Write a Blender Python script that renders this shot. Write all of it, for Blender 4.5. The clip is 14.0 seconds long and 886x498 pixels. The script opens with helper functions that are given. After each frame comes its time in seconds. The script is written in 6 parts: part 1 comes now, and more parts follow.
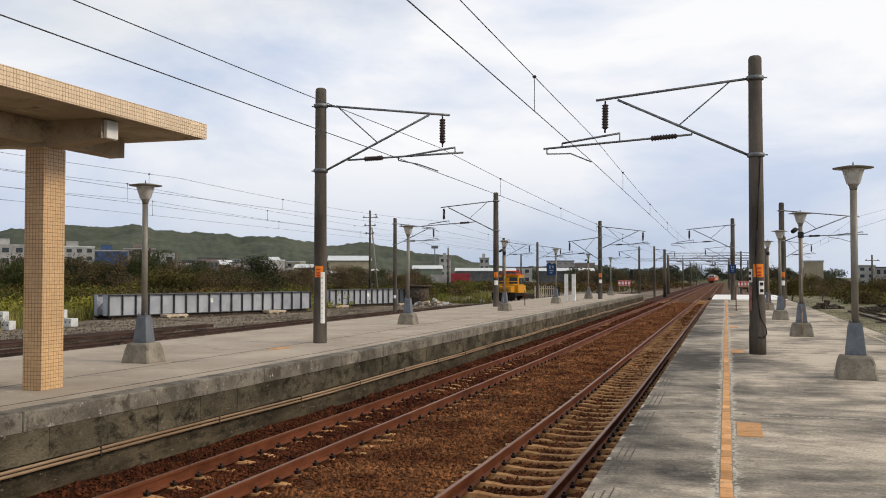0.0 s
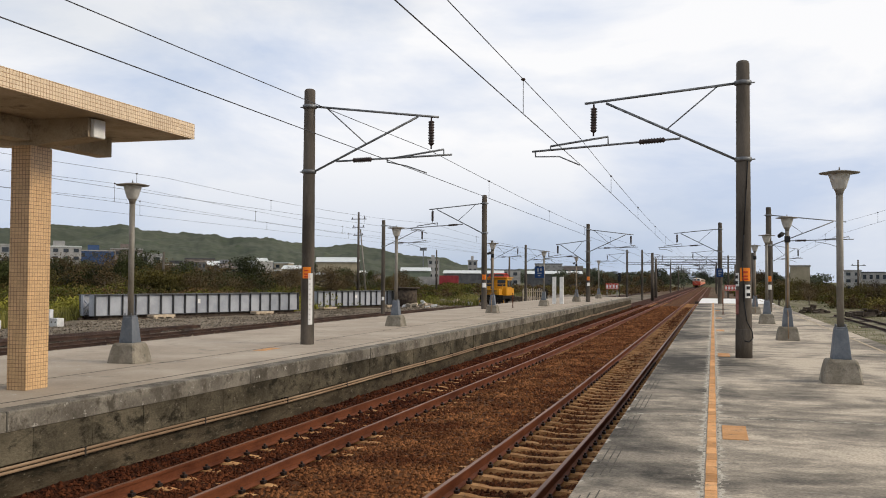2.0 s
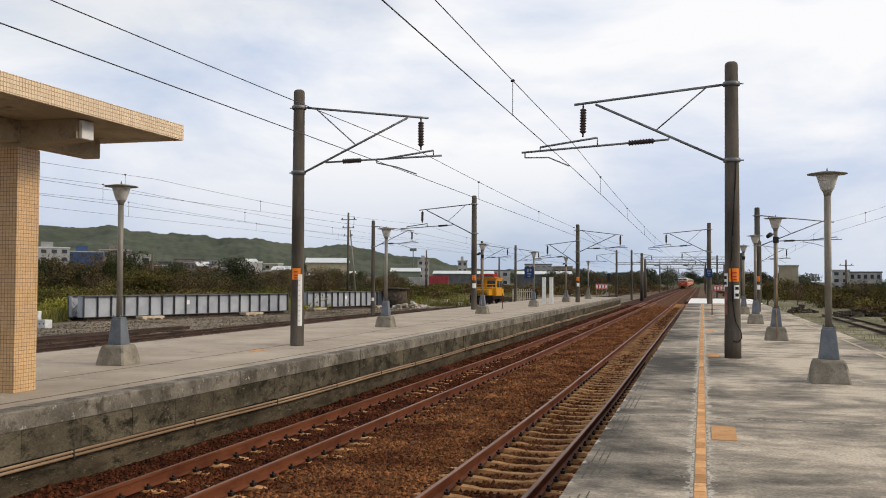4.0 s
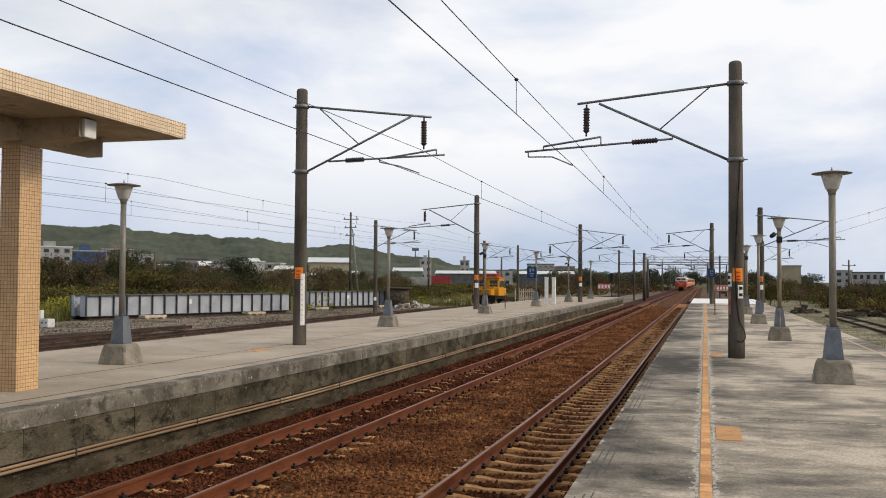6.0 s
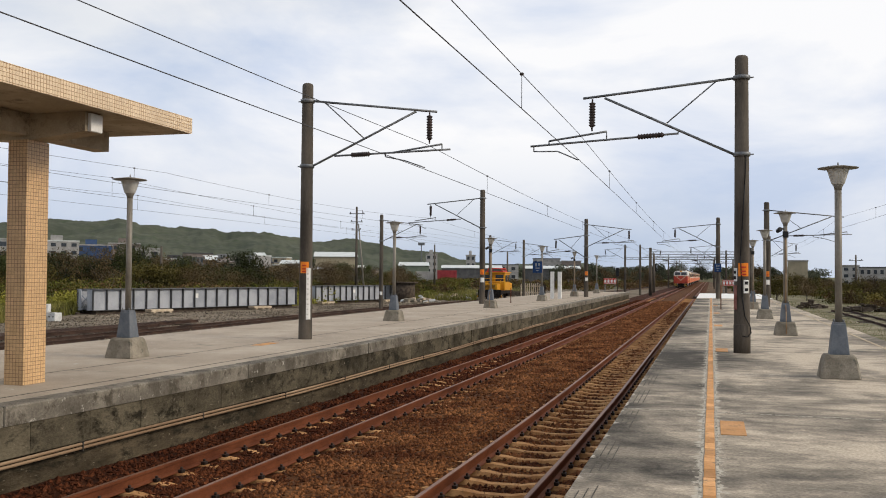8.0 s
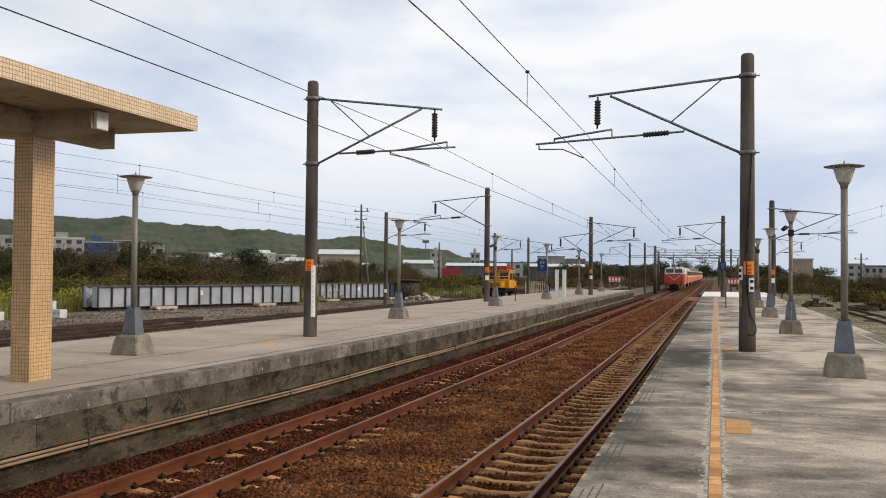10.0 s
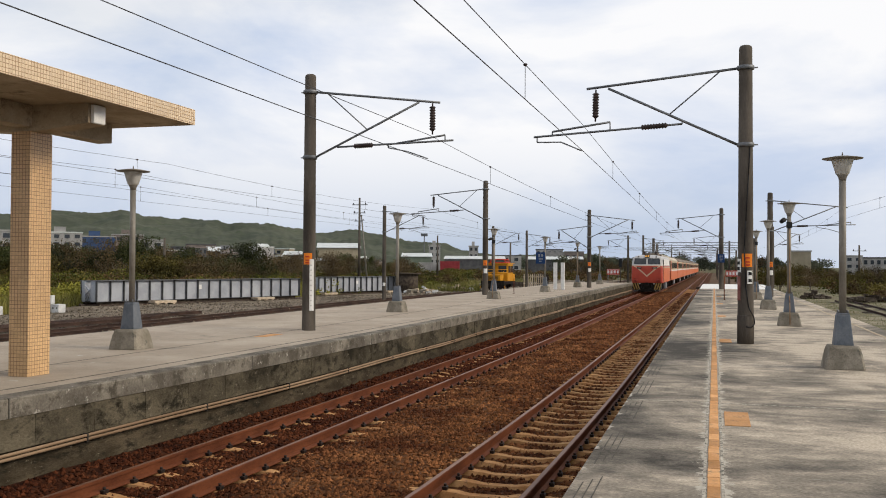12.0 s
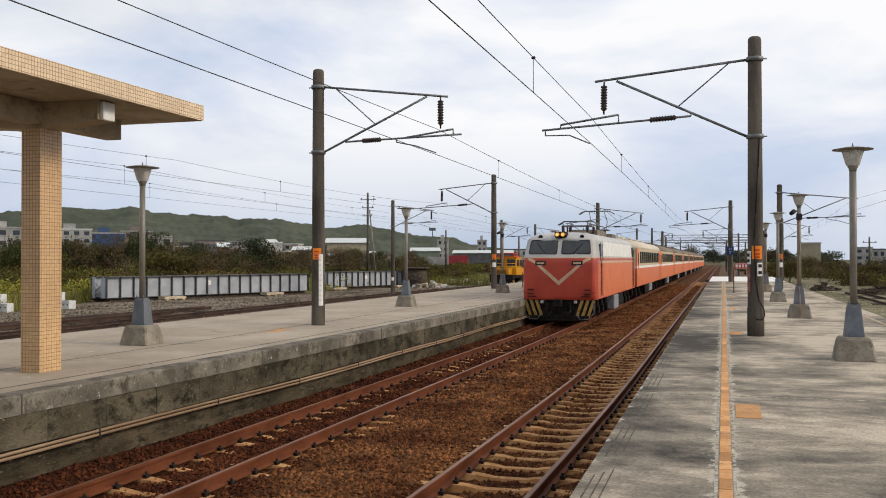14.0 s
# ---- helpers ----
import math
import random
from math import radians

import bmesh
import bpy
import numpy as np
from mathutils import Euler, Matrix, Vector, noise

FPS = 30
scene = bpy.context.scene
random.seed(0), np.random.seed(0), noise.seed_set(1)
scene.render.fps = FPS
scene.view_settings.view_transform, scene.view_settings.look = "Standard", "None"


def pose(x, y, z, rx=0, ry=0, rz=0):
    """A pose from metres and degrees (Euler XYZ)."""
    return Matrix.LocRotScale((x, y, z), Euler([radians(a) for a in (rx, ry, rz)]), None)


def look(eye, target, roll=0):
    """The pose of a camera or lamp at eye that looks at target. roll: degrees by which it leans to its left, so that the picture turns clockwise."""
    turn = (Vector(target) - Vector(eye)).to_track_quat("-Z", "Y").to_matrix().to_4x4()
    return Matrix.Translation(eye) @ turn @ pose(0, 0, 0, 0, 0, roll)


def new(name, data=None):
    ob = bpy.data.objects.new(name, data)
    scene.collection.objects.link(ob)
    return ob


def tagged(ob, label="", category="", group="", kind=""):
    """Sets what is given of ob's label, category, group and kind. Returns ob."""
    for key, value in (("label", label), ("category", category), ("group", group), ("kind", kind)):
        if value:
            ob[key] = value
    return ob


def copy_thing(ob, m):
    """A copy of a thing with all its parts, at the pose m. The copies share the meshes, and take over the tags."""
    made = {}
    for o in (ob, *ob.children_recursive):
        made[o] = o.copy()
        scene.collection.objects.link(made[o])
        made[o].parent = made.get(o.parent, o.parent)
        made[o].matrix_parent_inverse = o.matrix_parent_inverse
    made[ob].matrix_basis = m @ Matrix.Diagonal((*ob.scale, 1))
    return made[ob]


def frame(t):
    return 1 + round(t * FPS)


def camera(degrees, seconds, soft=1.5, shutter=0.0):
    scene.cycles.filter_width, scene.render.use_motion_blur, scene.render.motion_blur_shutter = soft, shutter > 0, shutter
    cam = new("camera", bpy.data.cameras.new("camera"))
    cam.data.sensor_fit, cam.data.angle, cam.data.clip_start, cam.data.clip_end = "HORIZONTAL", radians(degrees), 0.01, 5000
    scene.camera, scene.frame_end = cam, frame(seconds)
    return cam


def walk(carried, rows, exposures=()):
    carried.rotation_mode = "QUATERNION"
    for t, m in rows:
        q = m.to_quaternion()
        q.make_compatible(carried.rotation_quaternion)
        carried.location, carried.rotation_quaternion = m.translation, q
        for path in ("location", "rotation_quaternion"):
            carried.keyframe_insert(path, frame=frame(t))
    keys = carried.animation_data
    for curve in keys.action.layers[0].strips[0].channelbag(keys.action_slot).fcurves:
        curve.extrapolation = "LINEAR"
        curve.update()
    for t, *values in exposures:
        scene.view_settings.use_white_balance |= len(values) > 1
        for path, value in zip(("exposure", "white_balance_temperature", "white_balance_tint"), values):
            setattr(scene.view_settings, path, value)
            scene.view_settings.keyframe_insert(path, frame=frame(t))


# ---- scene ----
# Camera: held by hand on the platform, it only turns a little
cam = camera(50.83, 14.0, soft=1.0)
walk(cam, [
    (0, pose(0.000, 0.000, 1.500, 91.736, 0.000, 16.883)),
    (0.5, pose(0.005, 0.000, 1.501, 91.876, 0.118, 16.927)),
    (1, pose(-0.006, 0.010, 1.495, 91.901, 0.068, 16.637)),
    (1.5, pose(-0.002, 0.004, 1.499, 91.731, 0.044, 16.570)),
    (2, pose(0.009, 0.005, 1.495, 91.874, -0.363, 16.167)),
    (2.5, pose(0.005, 0.004, 1.498, 91.947, -0.452, 15.888)),
    (3, pose(0.015, 0.001, 1.506, 91.812, -0.406, 15.666)),
    (5.5, pose(-0.005, 0.026, 1.507, 92.043, -0.208, 15.536)),
    (6, pose(-0.013, 0.036, 1.499, 91.890, -0.338, 15.681)),
    (6.5, pose(-0.025, 0.021, 1.498, 91.872, -0.099, 15.859)),
    (7, pose(-0.007, 0.021, 1.500, 91.776, 0.003, 16.061)),
    (7.5, pose(-0.012, 0.026, 1.498, 91.727, -0.180, 16.231)),
    (8, pose(0.002, 0.024, 1.499, 91.550, -0.408, 16.048)),
    (10.5, pose(-0.009, 0.022, 1.500, 91.331, -0.466, 16.409)),
    (11, pose(-0.003, 0.031, 1.495, 91.172, -0.157, 16.477)),
    (11.5, pose(0.009, 0.028, 1.501, 90.980, -0.396, 16.359)),
    (12, pose(-0.009, 0.032, 1.503, 90.991, -0.330, 16.225)),
    (12.5, pose(-0.013, 0.023, 1.499, 90.996, -0.488, 16.285)),
    (13, pose(-0.031, 0.023, 1.494, 90.951, -0.001, 16.463)),
    (13.5, pose(-0.030, 0.028, 1.502, 90.737, -0.097, 16.557)),
    (14, pose(-0.020, 0.026, 1.499, 90.640, 0.042, 16.742)),
])

# World: bright broken overcast
world = bpy.data.worlds.new("sky")
scene.world = world
world.use_nodes = True
wn, wl = world.node_tree.nodes, world.node_tree.links
wn.clear()


def wnode(kind, **kw):
    n = wn.new(kind)
    for k, v in kw.items():
        n.inputs[k].default_value = v
    return n


w_out = wn.new("ShaderNodeOutputWorld")
w_bg = wnode("ShaderNodeBackground", Strength=1.0)
w_sky = wn.new("ShaderNodeTexSky")
w_sky.sky_type, w_sky.sun_disc = "NISHITA", False
w_sky.sun_elevation, w_sky.sun_rotation = radians(30), radians(88)
w_gain = wn.new("ShaderNodeVectorMath")
w_gain.operation = "SCALE"
w_gain.inputs["Scale"].default_value = 0.10
w_co = wn.new("ShaderNodeTexCoord")
w_map = wn.new("ShaderNodeMapping")
w_map.inputs["Scale"].default_value = (1.0, 1.0, 2.6)
w_n1 = wnode("ShaderNodeTexNoise", Scale=2.6, Detail=7.0, Roughness=0.55, Distortion=0.3)
w_n2 = wnode("ShaderNodeTexNoise", Scale=1.1, Detail=4.0, Roughness=0.5)
w_r1 = wn.new("ShaderNodeValToRGB")
w_r1.color_ramp.elements[0].position, w_r1.color_ramp.elements[0].color = 0.36, (0.62, 0.70, 0.86, 1)
w_r1.color_ramp.elements[1].position, w_r1.color_ramp.elements[1].color = 0.56, (0.97, 0.97, 0.985, 1)
w_r2 = wn.new("ShaderNodeValToRGB")
w_r2.color_ramp.elements[0].position, w_r2.color_ramp.elements[0].color = 0.36, (0.72, 0.72, 0.72, 1)
w_r2.color_ramp.elements[1].position, w_r2.color_ramp.elements[1].color = 0.52, (1, 1, 1, 1)
w_mix = wn.new("ShaderNodeMix")
w_mix.data_type = "RGBA"
wl.new(w_co.outputs["Generated"], w_map.inputs["Vector"])
wl.new(w_map.outputs[0], w_n1.inputs["Vector"])
wl.new(w_map.outputs[0], w_n2.inputs["Vector"])
wl.new(w_n1.outputs["Fac"], w_r1.inputs[0])
wl.new(w_n2.outputs["Fac"], w_r2.inputs[0])
wl.new(w_sky.outputs[0], w_gain.inputs[0])
wl.new(w_r2.outputs[0], w_mix.inputs["Factor"])
wl.new(w_gain.outputs[0], w_mix.inputs["A"])
wl.new(w_r1.outputs[0], w_mix.inputs["B"])
# the air greys and blues towards the horizon
w_sep = wn.new("ShaderNodeSeparateXYZ")
w_low = wn.new("ShaderNodeMapRange")
w_low.inputs["From Min"].default_value, w_low.inputs["From Max"].default_value = -0.02, 0.145
w_low.inputs["To Min"].default_value, w_low.inputs["To Max"].default_value = 1.0, 0.0
w_band = wn.new("ShaderNodeMath")
w_band.operation = "MULTIPLY"
w_patch = wn.new("ShaderNodeMapRange")
w_patch.inputs["From Min"].default_value, w_patch.inputs["From Max"].default_value = 0.36, 0.60
w_patch.inputs["To Min"].default_value, w_patch.inputs["To Max"].default_value = 1.0, 0.65
w_air = wn.new("ShaderNodeMix")
w_air.data_type = "RGBA"
w_air.inputs["B"].default_value = (0.37, 0.48, 0.67, 1)
wl.new(w_co.outputs["Generated"], w_sep.inputs[0])
wl.new(w_sep.outputs["Z"], w_low.inputs["Value"])
wl.new(w_n2.outputs["Fac"], w_patch.inputs["Value"])
wl.new(w_low.outputs[0], w_band.inputs[0])
wl.new(w_patch.outputs[0], w_band.inputs[1])
w_side = wn.new("ShaderNodeMapRange")
w_side.inputs["From Min"].default_value, w_side.inputs["From Max"].default_value = -0.70, 0.22
w_side.inputs["To Min"].default_value, w_side.inputs["To Max"].default_value = 1.25, 0.72
w_haze = wn.new("ShaderNodeMath")
w_haze.operation = "MULTIPLY"
wl.new(w_sep.outputs["X"], w_side.inputs["Value"])
wl.new(w_band.outputs[0], w_haze.inputs[0])
wl.new(w_side.outputs[0], w_haze.inputs[1])
wl.new(w_haze.outputs[0], w_air.inputs["Factor"])
wl.new(w_mix.outputs["Result"], w_air.inputs["A"])
wl.new(w_air.outputs["Result"], w_bg.inputs["Color"])
wl.new(w_bg.outputs[0], w_out.inputs[0])

sun = new("sun", bpy.data.lights.new("sun", "SUN"))
sun.data.energy, sun.data.angle, sun.data.color = 2.3, radians(16), (1.0, 0.88, 0.72)
sun.matrix_world = look((90, 3, 52), (0, 0, 0))

scene.view_settings.exposure = 0.0


# ---------------------------------------------------------------- materials
def material(name, c1, c2, rough=0.8, metal=0.0, scale=4.0, fine=60.0, bump=0.2, dist=0.01,
             mid=0.5, spread=0.25, stretch=(1, 1, 1), island=0.0, obj=0.0, grain=0.25, dirt=None, dirt_at=0.62, spec=0.1, detail=6, jag=0.6, wear=None, wear_at=0.62, world=False):
    """Two tones mixed by broad noise, with fine grain, optional dirt patches, piece-to-piece variation and relief."""
    m = bpy.data.materials.new(name)
    m.use_nodes = True
    n, l = m.node_tree.nodes, m.node_tree.links
    b = n["Principled BSDF"]
    b.inputs["Roughness"].default_value, b.inputs["Metallic"].default_value = rough, metal
    b.inputs["Specular IOR Level"].default_value = spec
    co, mp = n.new("ShaderNodeTexCoord"), n.new("ShaderNodeMapping")
    mp.inputs["Scale"].default_value = stretch
    l.new(n.new("ShaderNodeNewGeometry").outputs["Position"] if world else co.outputs["Object"], mp.inputs["Vector"])
    a = n.new("ShaderNodeTexNoise")
    a.inputs["Scale"].default_value, a.inputs["Detail"].default_value, a.inputs["Roughness"].default_value = scale, detail, jag
    g = n.new("ShaderNodeTexNoise")
    g.inputs["Scale"].default_value, g.inputs["Detail"].default_value = fine, 4
    l.new(mp.outputs[0], a.inputs["Vector"])
    l.new(mp.outputs[0], g.inputs["Vector"])
    r = n.new("ShaderNodeValToRGB")
    r.color_ramp.elements[0].position, r.color_ramp.elements[0].color = mid - spread / 2, (*c1, 1)
    r.color_ramp.elements[1].position, r.color_ramp.elements[1].color = mid + spread / 2, (*c2, 1)
    l.new(a.outputs["Fac"], r.inputs[0])
    col = r.outputs[0]

    def vary(col, source, low, high):
        mr = n.new("ShaderNodeMapRange")
        mr.inputs["To Min"].default_value, mr.inputs["To Max"].default_value = low, high
        l.new(source, mr.inputs["Value"])
        v = n.new("ShaderNodeVectorMath")
        v.operation = "SCALE"
        l.new(col, v.inputs[0])
        l.new(mr.outputs[0], v.inputs["Scale"])
        return v.outputs[0]

    col = vary(col, g.outputs["Fac"], 1 - 2 * grain, 1 + 2 * grain)
    if dirt:
        d = n.new("ShaderNodeTexNoise")
        d.inputs["Scale"].default_value, d.inputs["Detail"].default_value, d.inputs["Roughness"].default_value = scale * 2.7, 10, 0.78
        l.new(mp.outputs[0], d.inputs["Vector"])
        dr = n.new("ShaderNodeMapRange")
        dr.inputs["From Min"].default_value, dr.inputs["From Max"].default_value = dirt_at - 0.055, dirt_at + 0.055
        l.new(d.outputs["Fac"], dr.inputs["Value"])
        mx = n.new("ShaderNodeMix")
        mx.data_type = "RGBA"
        l.new(dr.outputs[0], mx.inputs["Factor"])
        l.new(col, mx.inputs["A"])
        mx.inputs["B"].default_value = (*dirt, 1)
        col = mx.outputs["Result"]
    if wear:
        d = n.new("ShaderNodeTexNoise")
        d.inputs["Scale"].default_value, d.inputs["Detail"].default_value, d.inputs["Roughness"].default_value = scale * 9, 9, 0.75
        l.new(mp.outputs[0], d.inputs["Vector"])
        dr = n.new("ShaderNodeMapRange")
        dr.inputs["From Min"].default_value, dr.inputs["From Max"].default_value = wear_at - 0.03, wear_at + 0.07
        l.new(d.outputs["Fac"], dr.inputs["Value"])
        mx = n.new("ShaderNodeMix")
        mx.data_type = "RGBA"
        l.new(dr.outputs[0], mx.inputs["Factor"])
        l.new(col, mx.inputs["A"])
        mx.inputs["B"].default_value = (*wear, 1)
        col = mx.outputs["Result"]
    if island:
        ge = n.new("ShaderNodeNewGeometry")
        col = vary(col, ge.outputs["Random Per Island"], 1 - island, 1 + island)
    if obj:
        oi = n.new("ShaderNodeObjectInfo")
        col = vary(col, oi.outputs["Random"], 1 - obj, 1 + obj)
    l.new(col, b.inputs["Base Color"])
    if bump:
        bp = n.new("ShaderNodeBump")
        bp.inputs["Strength"].default_value, bp.inputs["Distance"].default_value = bump, dist
        l.new(g.outputs["Fac"], bp.inputs["Height"])
        l.new(bp.outputs[0], b.inputs["Normal"])
    return m


def tile_material(name, tile, grout, w, h):
    """Small glazed facade tiles in straight courses, on faces of any upright direction."""
    m = material(name, tile, tuple(c * 0.86 for c in tile), rough=0.35, scale=1.4, fine=30, bump=0.0, grain=0.06, spec=0.5)
    n, l = m.node_tree.nodes, m.node_tree.links
    b = n["Principled BSDF"]
    base = b.inputs["Base Color"].links[0].from_socket
    co, sep, com = n.new("ShaderNodeTexCoord"), n.new("ShaderNodeSeparateXYZ"), n.new("ShaderNodeCombineXYZ")
    l.new(co.outputs["Object"], sep.inputs[0])
    add = n.new("ShaderNodeMath")
    l.new(sep.outputs["X"], add.inputs[0])
    l.new(sep.outputs["Y"], add.inputs[1])
    l.new(add.outputs[0], com.inputs["X"])
    l.new(sep.outputs["Z"], com.inputs["Y"])
    br = n.new("ShaderNodeTexBrick")
    br.offset = 0.0
    br.inputs["Scale"].default_value = 1.0
    br.inputs["Brick Width"].default_value, br.inputs["Row Height"].default_value = w, h
    br.inputs["Mortar Size"].default_value, br.inputs["Mortar Smooth"].default_value = 0.0036, 0.3
    br.inputs["Color1"].default_value = (1, 1, 1, 1)
    br.inputs["Color2"].default_value = (0.86, 0.84, 0.82, 1)
    l.new(com.outputs[0], br.inputs["Vector"])
    mu = n.new("ShaderNodeMix")
    mu.data_type, mu.blend_type = "RGBA", "MULTIPLY"
    mu.inputs["Factor"].default_value = 1
    l.new(base, mu.inputs["A"])
    l.new(br.outputs["Color"], mu.inputs["B"])
    mx = n.new("ShaderNodeMix")
    mx.data_type = "RGBA"
    l.new(br.outputs["Fac"], mx.inputs["Factor"])
    l.new(mu.outputs["Result"], mx.inputs["A"])
    mx.inputs["B"].default_value = (*grout, 1)
    l.new(mx.outputs["Result"], b.inputs["Base Color"])
    bp = n.new("ShaderNodeBump")
    bp.invert = True
    bp.inputs["Strength"].default_value, bp.inputs["Distance"].default_value = 0.6, 0.004
    l.new(br.outputs["Fac"], bp.inputs["Height"])
    l.new(bp.outputs[0], b.inputs["Normal"])
    return m


def glow_material(name, color, strength):
    m = bpy.data.materials.new(name)
    m.use_nodes = True
    b = m.node_tree.nodes["Principled BSDF"]
    b.inputs["Base Color"].default_value = (*color, 1)
    b.inputs["Emission Color"].default_value, b.inputs["Emission Strength"].default_value = (*color, 1), strength
    return m


def deck_material():
    """Blackened platform concrete: broad dark stains, pale worn patches, mortar splashes beside the tile strip and chipped edges."""
    m = bpy.data.materials.new("weathered_deck_concrete")
    m.use_nodes = True
    n, l = m.node_tree.nodes, m.node_tree.links
    b = n["Principled BSDF"]
    b.inputs["Roughness"].default_value, b.inputs["Specular IOR Level"].default_value = 0.85, 0.12
    co, sep = n.new("ShaderNodeTexCoord"), n.new("ShaderNodeSeparateXYZ")
    l.new(co.outputs["Object"], sep.inputs[0])

    def tex(scale, detail, rough, stretch=(1, 1, 1), warp=0.0):
        mp, t = n.new("ShaderNodeMapping"), n.new("ShaderNodeTexNoise")
        mp.inputs["Scale"].default_value = stretch
        t.inputs["Scale"].default_value, t.inputs["Detail"].default_value = scale, detail
        t.inputs["Roughness"].default_value, t.inputs["Distortion"].default_value = rough, warp
        l.new(co.outputs["Object"], mp.inputs["Vector"])
        l.new(mp.outputs[0], t.inputs["Vector"])
        return t.outputs["Fac"]

    def calc(op, x, y):
        c = n.new("ShaderNodeMath")
        c.operation = op
        for k, v in enumerate((x, y)):
            if isinstance(v, (int, float)):
                c.inputs[k].default_value = v
            else:
                l.new(v, c.inputs[k])
        return c.outputs[0]

    def ranged(x, a0, a1, b0, b1):
        r = n.new("ShaderNodeMapRange")
        for k, v in zip(("From Min", "From Max", "To Min", "To Max"), (a0, a1, b0, b1)):
            r.inputs[k].default_value = v
        l.new(x, r.inputs["Value"])
        return r.outputs[0]

    def blend(fac, x, color):
        q = n.new("ShaderNodeMix")
        q.data_type = "RGBA"
        l.new(fac, q.inputs["Factor"])
        l.new(x, q.inputs["A"])
        q.inputs["B"].default_value = (*color, 1)
        return q.outputs["Result"]

    broad, mid, fine = tex(0.42, 9, 0.62, (1, 0.75, 1), 0.5), tex(1.9, 10, 0.72, (0.75, 1.2, 1), 0.3), tex(34, 4, 0.6)
    v = calc("ADD", calc("MULTIPLY", broad, 0.62), calc("MULTIPLY", mid, 0.38))
    v = calc("ADD", v, ranged(sep.outputs["X"], -1.0, 1.6, -0.030, 0.068))
    ramp = n.new("ShaderNodeValToRGB")
    stops = ((0.40, (0.052, 0.046, 0.037)), (0.465, (0.132, 0.115, 0.092)), (0.525, (0.240, 0.206, 0.161)), (0.60, (0.46, 0.39, 0.30)))
    ramp.color_ramp.elements[0].position, ramp.color_ramp.elements[0].color = stops[0][0], (*stops[0][1], 1)
    ramp.color_ramp.elements[1].position, ramp.color_ramp.elements[1].color = stops[3][0], (*stops[3][1], 1)
    for pos, c in stops[1:3]:
        ramp.color_ramp.elements.new(pos).color = (*c, 1)
    l.new(v, ramp.inputs[0])
    g = n.new("ShaderNodeVectorMath")
    g.operation = "SCALE"
    l.new(ramp.outputs[0], g.inputs[0])
    l.new(ranged(fine, 0.3, 0.7, 0.68, 1.32), g.inputs["Scale"])
    col = g.outputs[0]
    # mortar splashed along the tile strip, chips along the track edge, thin pale scratches
    near = ranged(calc("ABSOLUTE", calc("ADD", sep.outputs["X"], 0.012), 0), 0.05, 0.20, 0.16, -0.12)
    col = blend(ranged(calc("ADD", tex(7, 8, 0.75), near), 0.56, 0.63, 0.0, 0.85), col, (0.46, 0.42, 0.345))
    rim = ranged(sep.outputs["X"], -0.96, -0.84, 0.10, -0.15)
    col = blend(ranged(calc("ADD", tex(2.2, 7, 0.7), rim), 0.60, 0.66, 0.0, 0.9), col, (0.44, 0.40, 0.335))
    col = blend(ranged(tex(5, 6, 0.8, (0.5, 2.2, 1), 1.2), 0.64, 0.72, 0.0, 0.6), col, (0.42, 0.385, 0.32))
    l.new(col, b.inputs["Base Color"])
    bp = n.new("ShaderNodeBump")
    bp.inputs["Strength"].default_value, bp.inputs["Distance"].default_value = 0.3, 0.006
    l.new(fine, bp.inputs["Height"])
    l.new(bp.outputs[0], b.inputs["Normal"])
    return m


M_DECK = deck_material()
M_DECK_PALE = material("pale_deck_concrete", (0.29, 0.238, 0.182), (0.395, 0.335, 0.262), 0.85, scale=0.5, fine=40, bump=0.2, dist=0.005,
                       grain=0.14, dirt=(0.18, 0.16, 0.13), dirt_at=0.61, detail=10, jag=0.7, wear=(0.50, 0.465, 0.40), wear_at=0.62)
M_SLAB_NEW = material("new_paving_concrete", (0.66, 0.65, 0.62), (0.74, 0.73, 0.70), 0.8, grain=0.06)
M_EDGE = material("edge_concrete", (0.095, 0.083, 0.066), (0.225, 0.20, 0.162), 0.9, scale=1.3, fine=35, bump=0.5, dist=0.015, grain=0.2,
                  dirt=(0.07, 0.06, 0.045), dirt_at=0.56, wear=(0.50, 0.47, 0.41), wear_at=0.62)
M_WALL = material("mossy_wall_concrete", (0.034, 0.026, 0.016), (0.098, 0.077, 0.050), 0.95, scale=1.1, fine=28, bump=0.6, dist=0.02, grain=0.22,
                  stretch=(1, 0.8, 2.2), dirt=(0.022, 0.019, 0.013), dirt_at=0.55, wear=(0.34, 0.29, 0.21), wear_at=0.63)
M_COURSE = material("mossy_block_course", (0.040, 0.033, 0.021), (0.115, 0.097, 0.066), 0.95, scale=0.9, fine=28, bump=0.6, dist=0.02, grain=0.25,
                    stretch=(1, 0.8, 1.4), dirt=(0.020, 0.017, 0.011), dirt_at=0.55, wear=(0.27, 0.225, 0.165), wear_at=0.63, obj=0.16, world=True)
M_CONC = material("base_concrete", (0.15, 0.13, 0.10), (0.27, 0.24, 0.19), 0.9, scale=3, fine=50, bump=0.4, dist=0.008, grain=0.2,
                  dirt=(0.09, 0.085, 0.07), dirt_at=0.6, obj=0.12)
M_POLE = material("spun_concrete_pole", (0.052, 0.044, 0.036), (0.115, 0.098, 0.08), 0.85, scale=2.2, fine=60, bump=0.3, dist=0.004,
                  stretch=(1, 1, 0.25), grain=0.16, obj=0.12)
M_STEEL = material("dull_galvanised_steel", (0.13, 0.135, 0.14), (0.22, 0.225, 0.23), 0.55, 0.6, scale=6, fine=90, bump=0.1, grain=0.1)
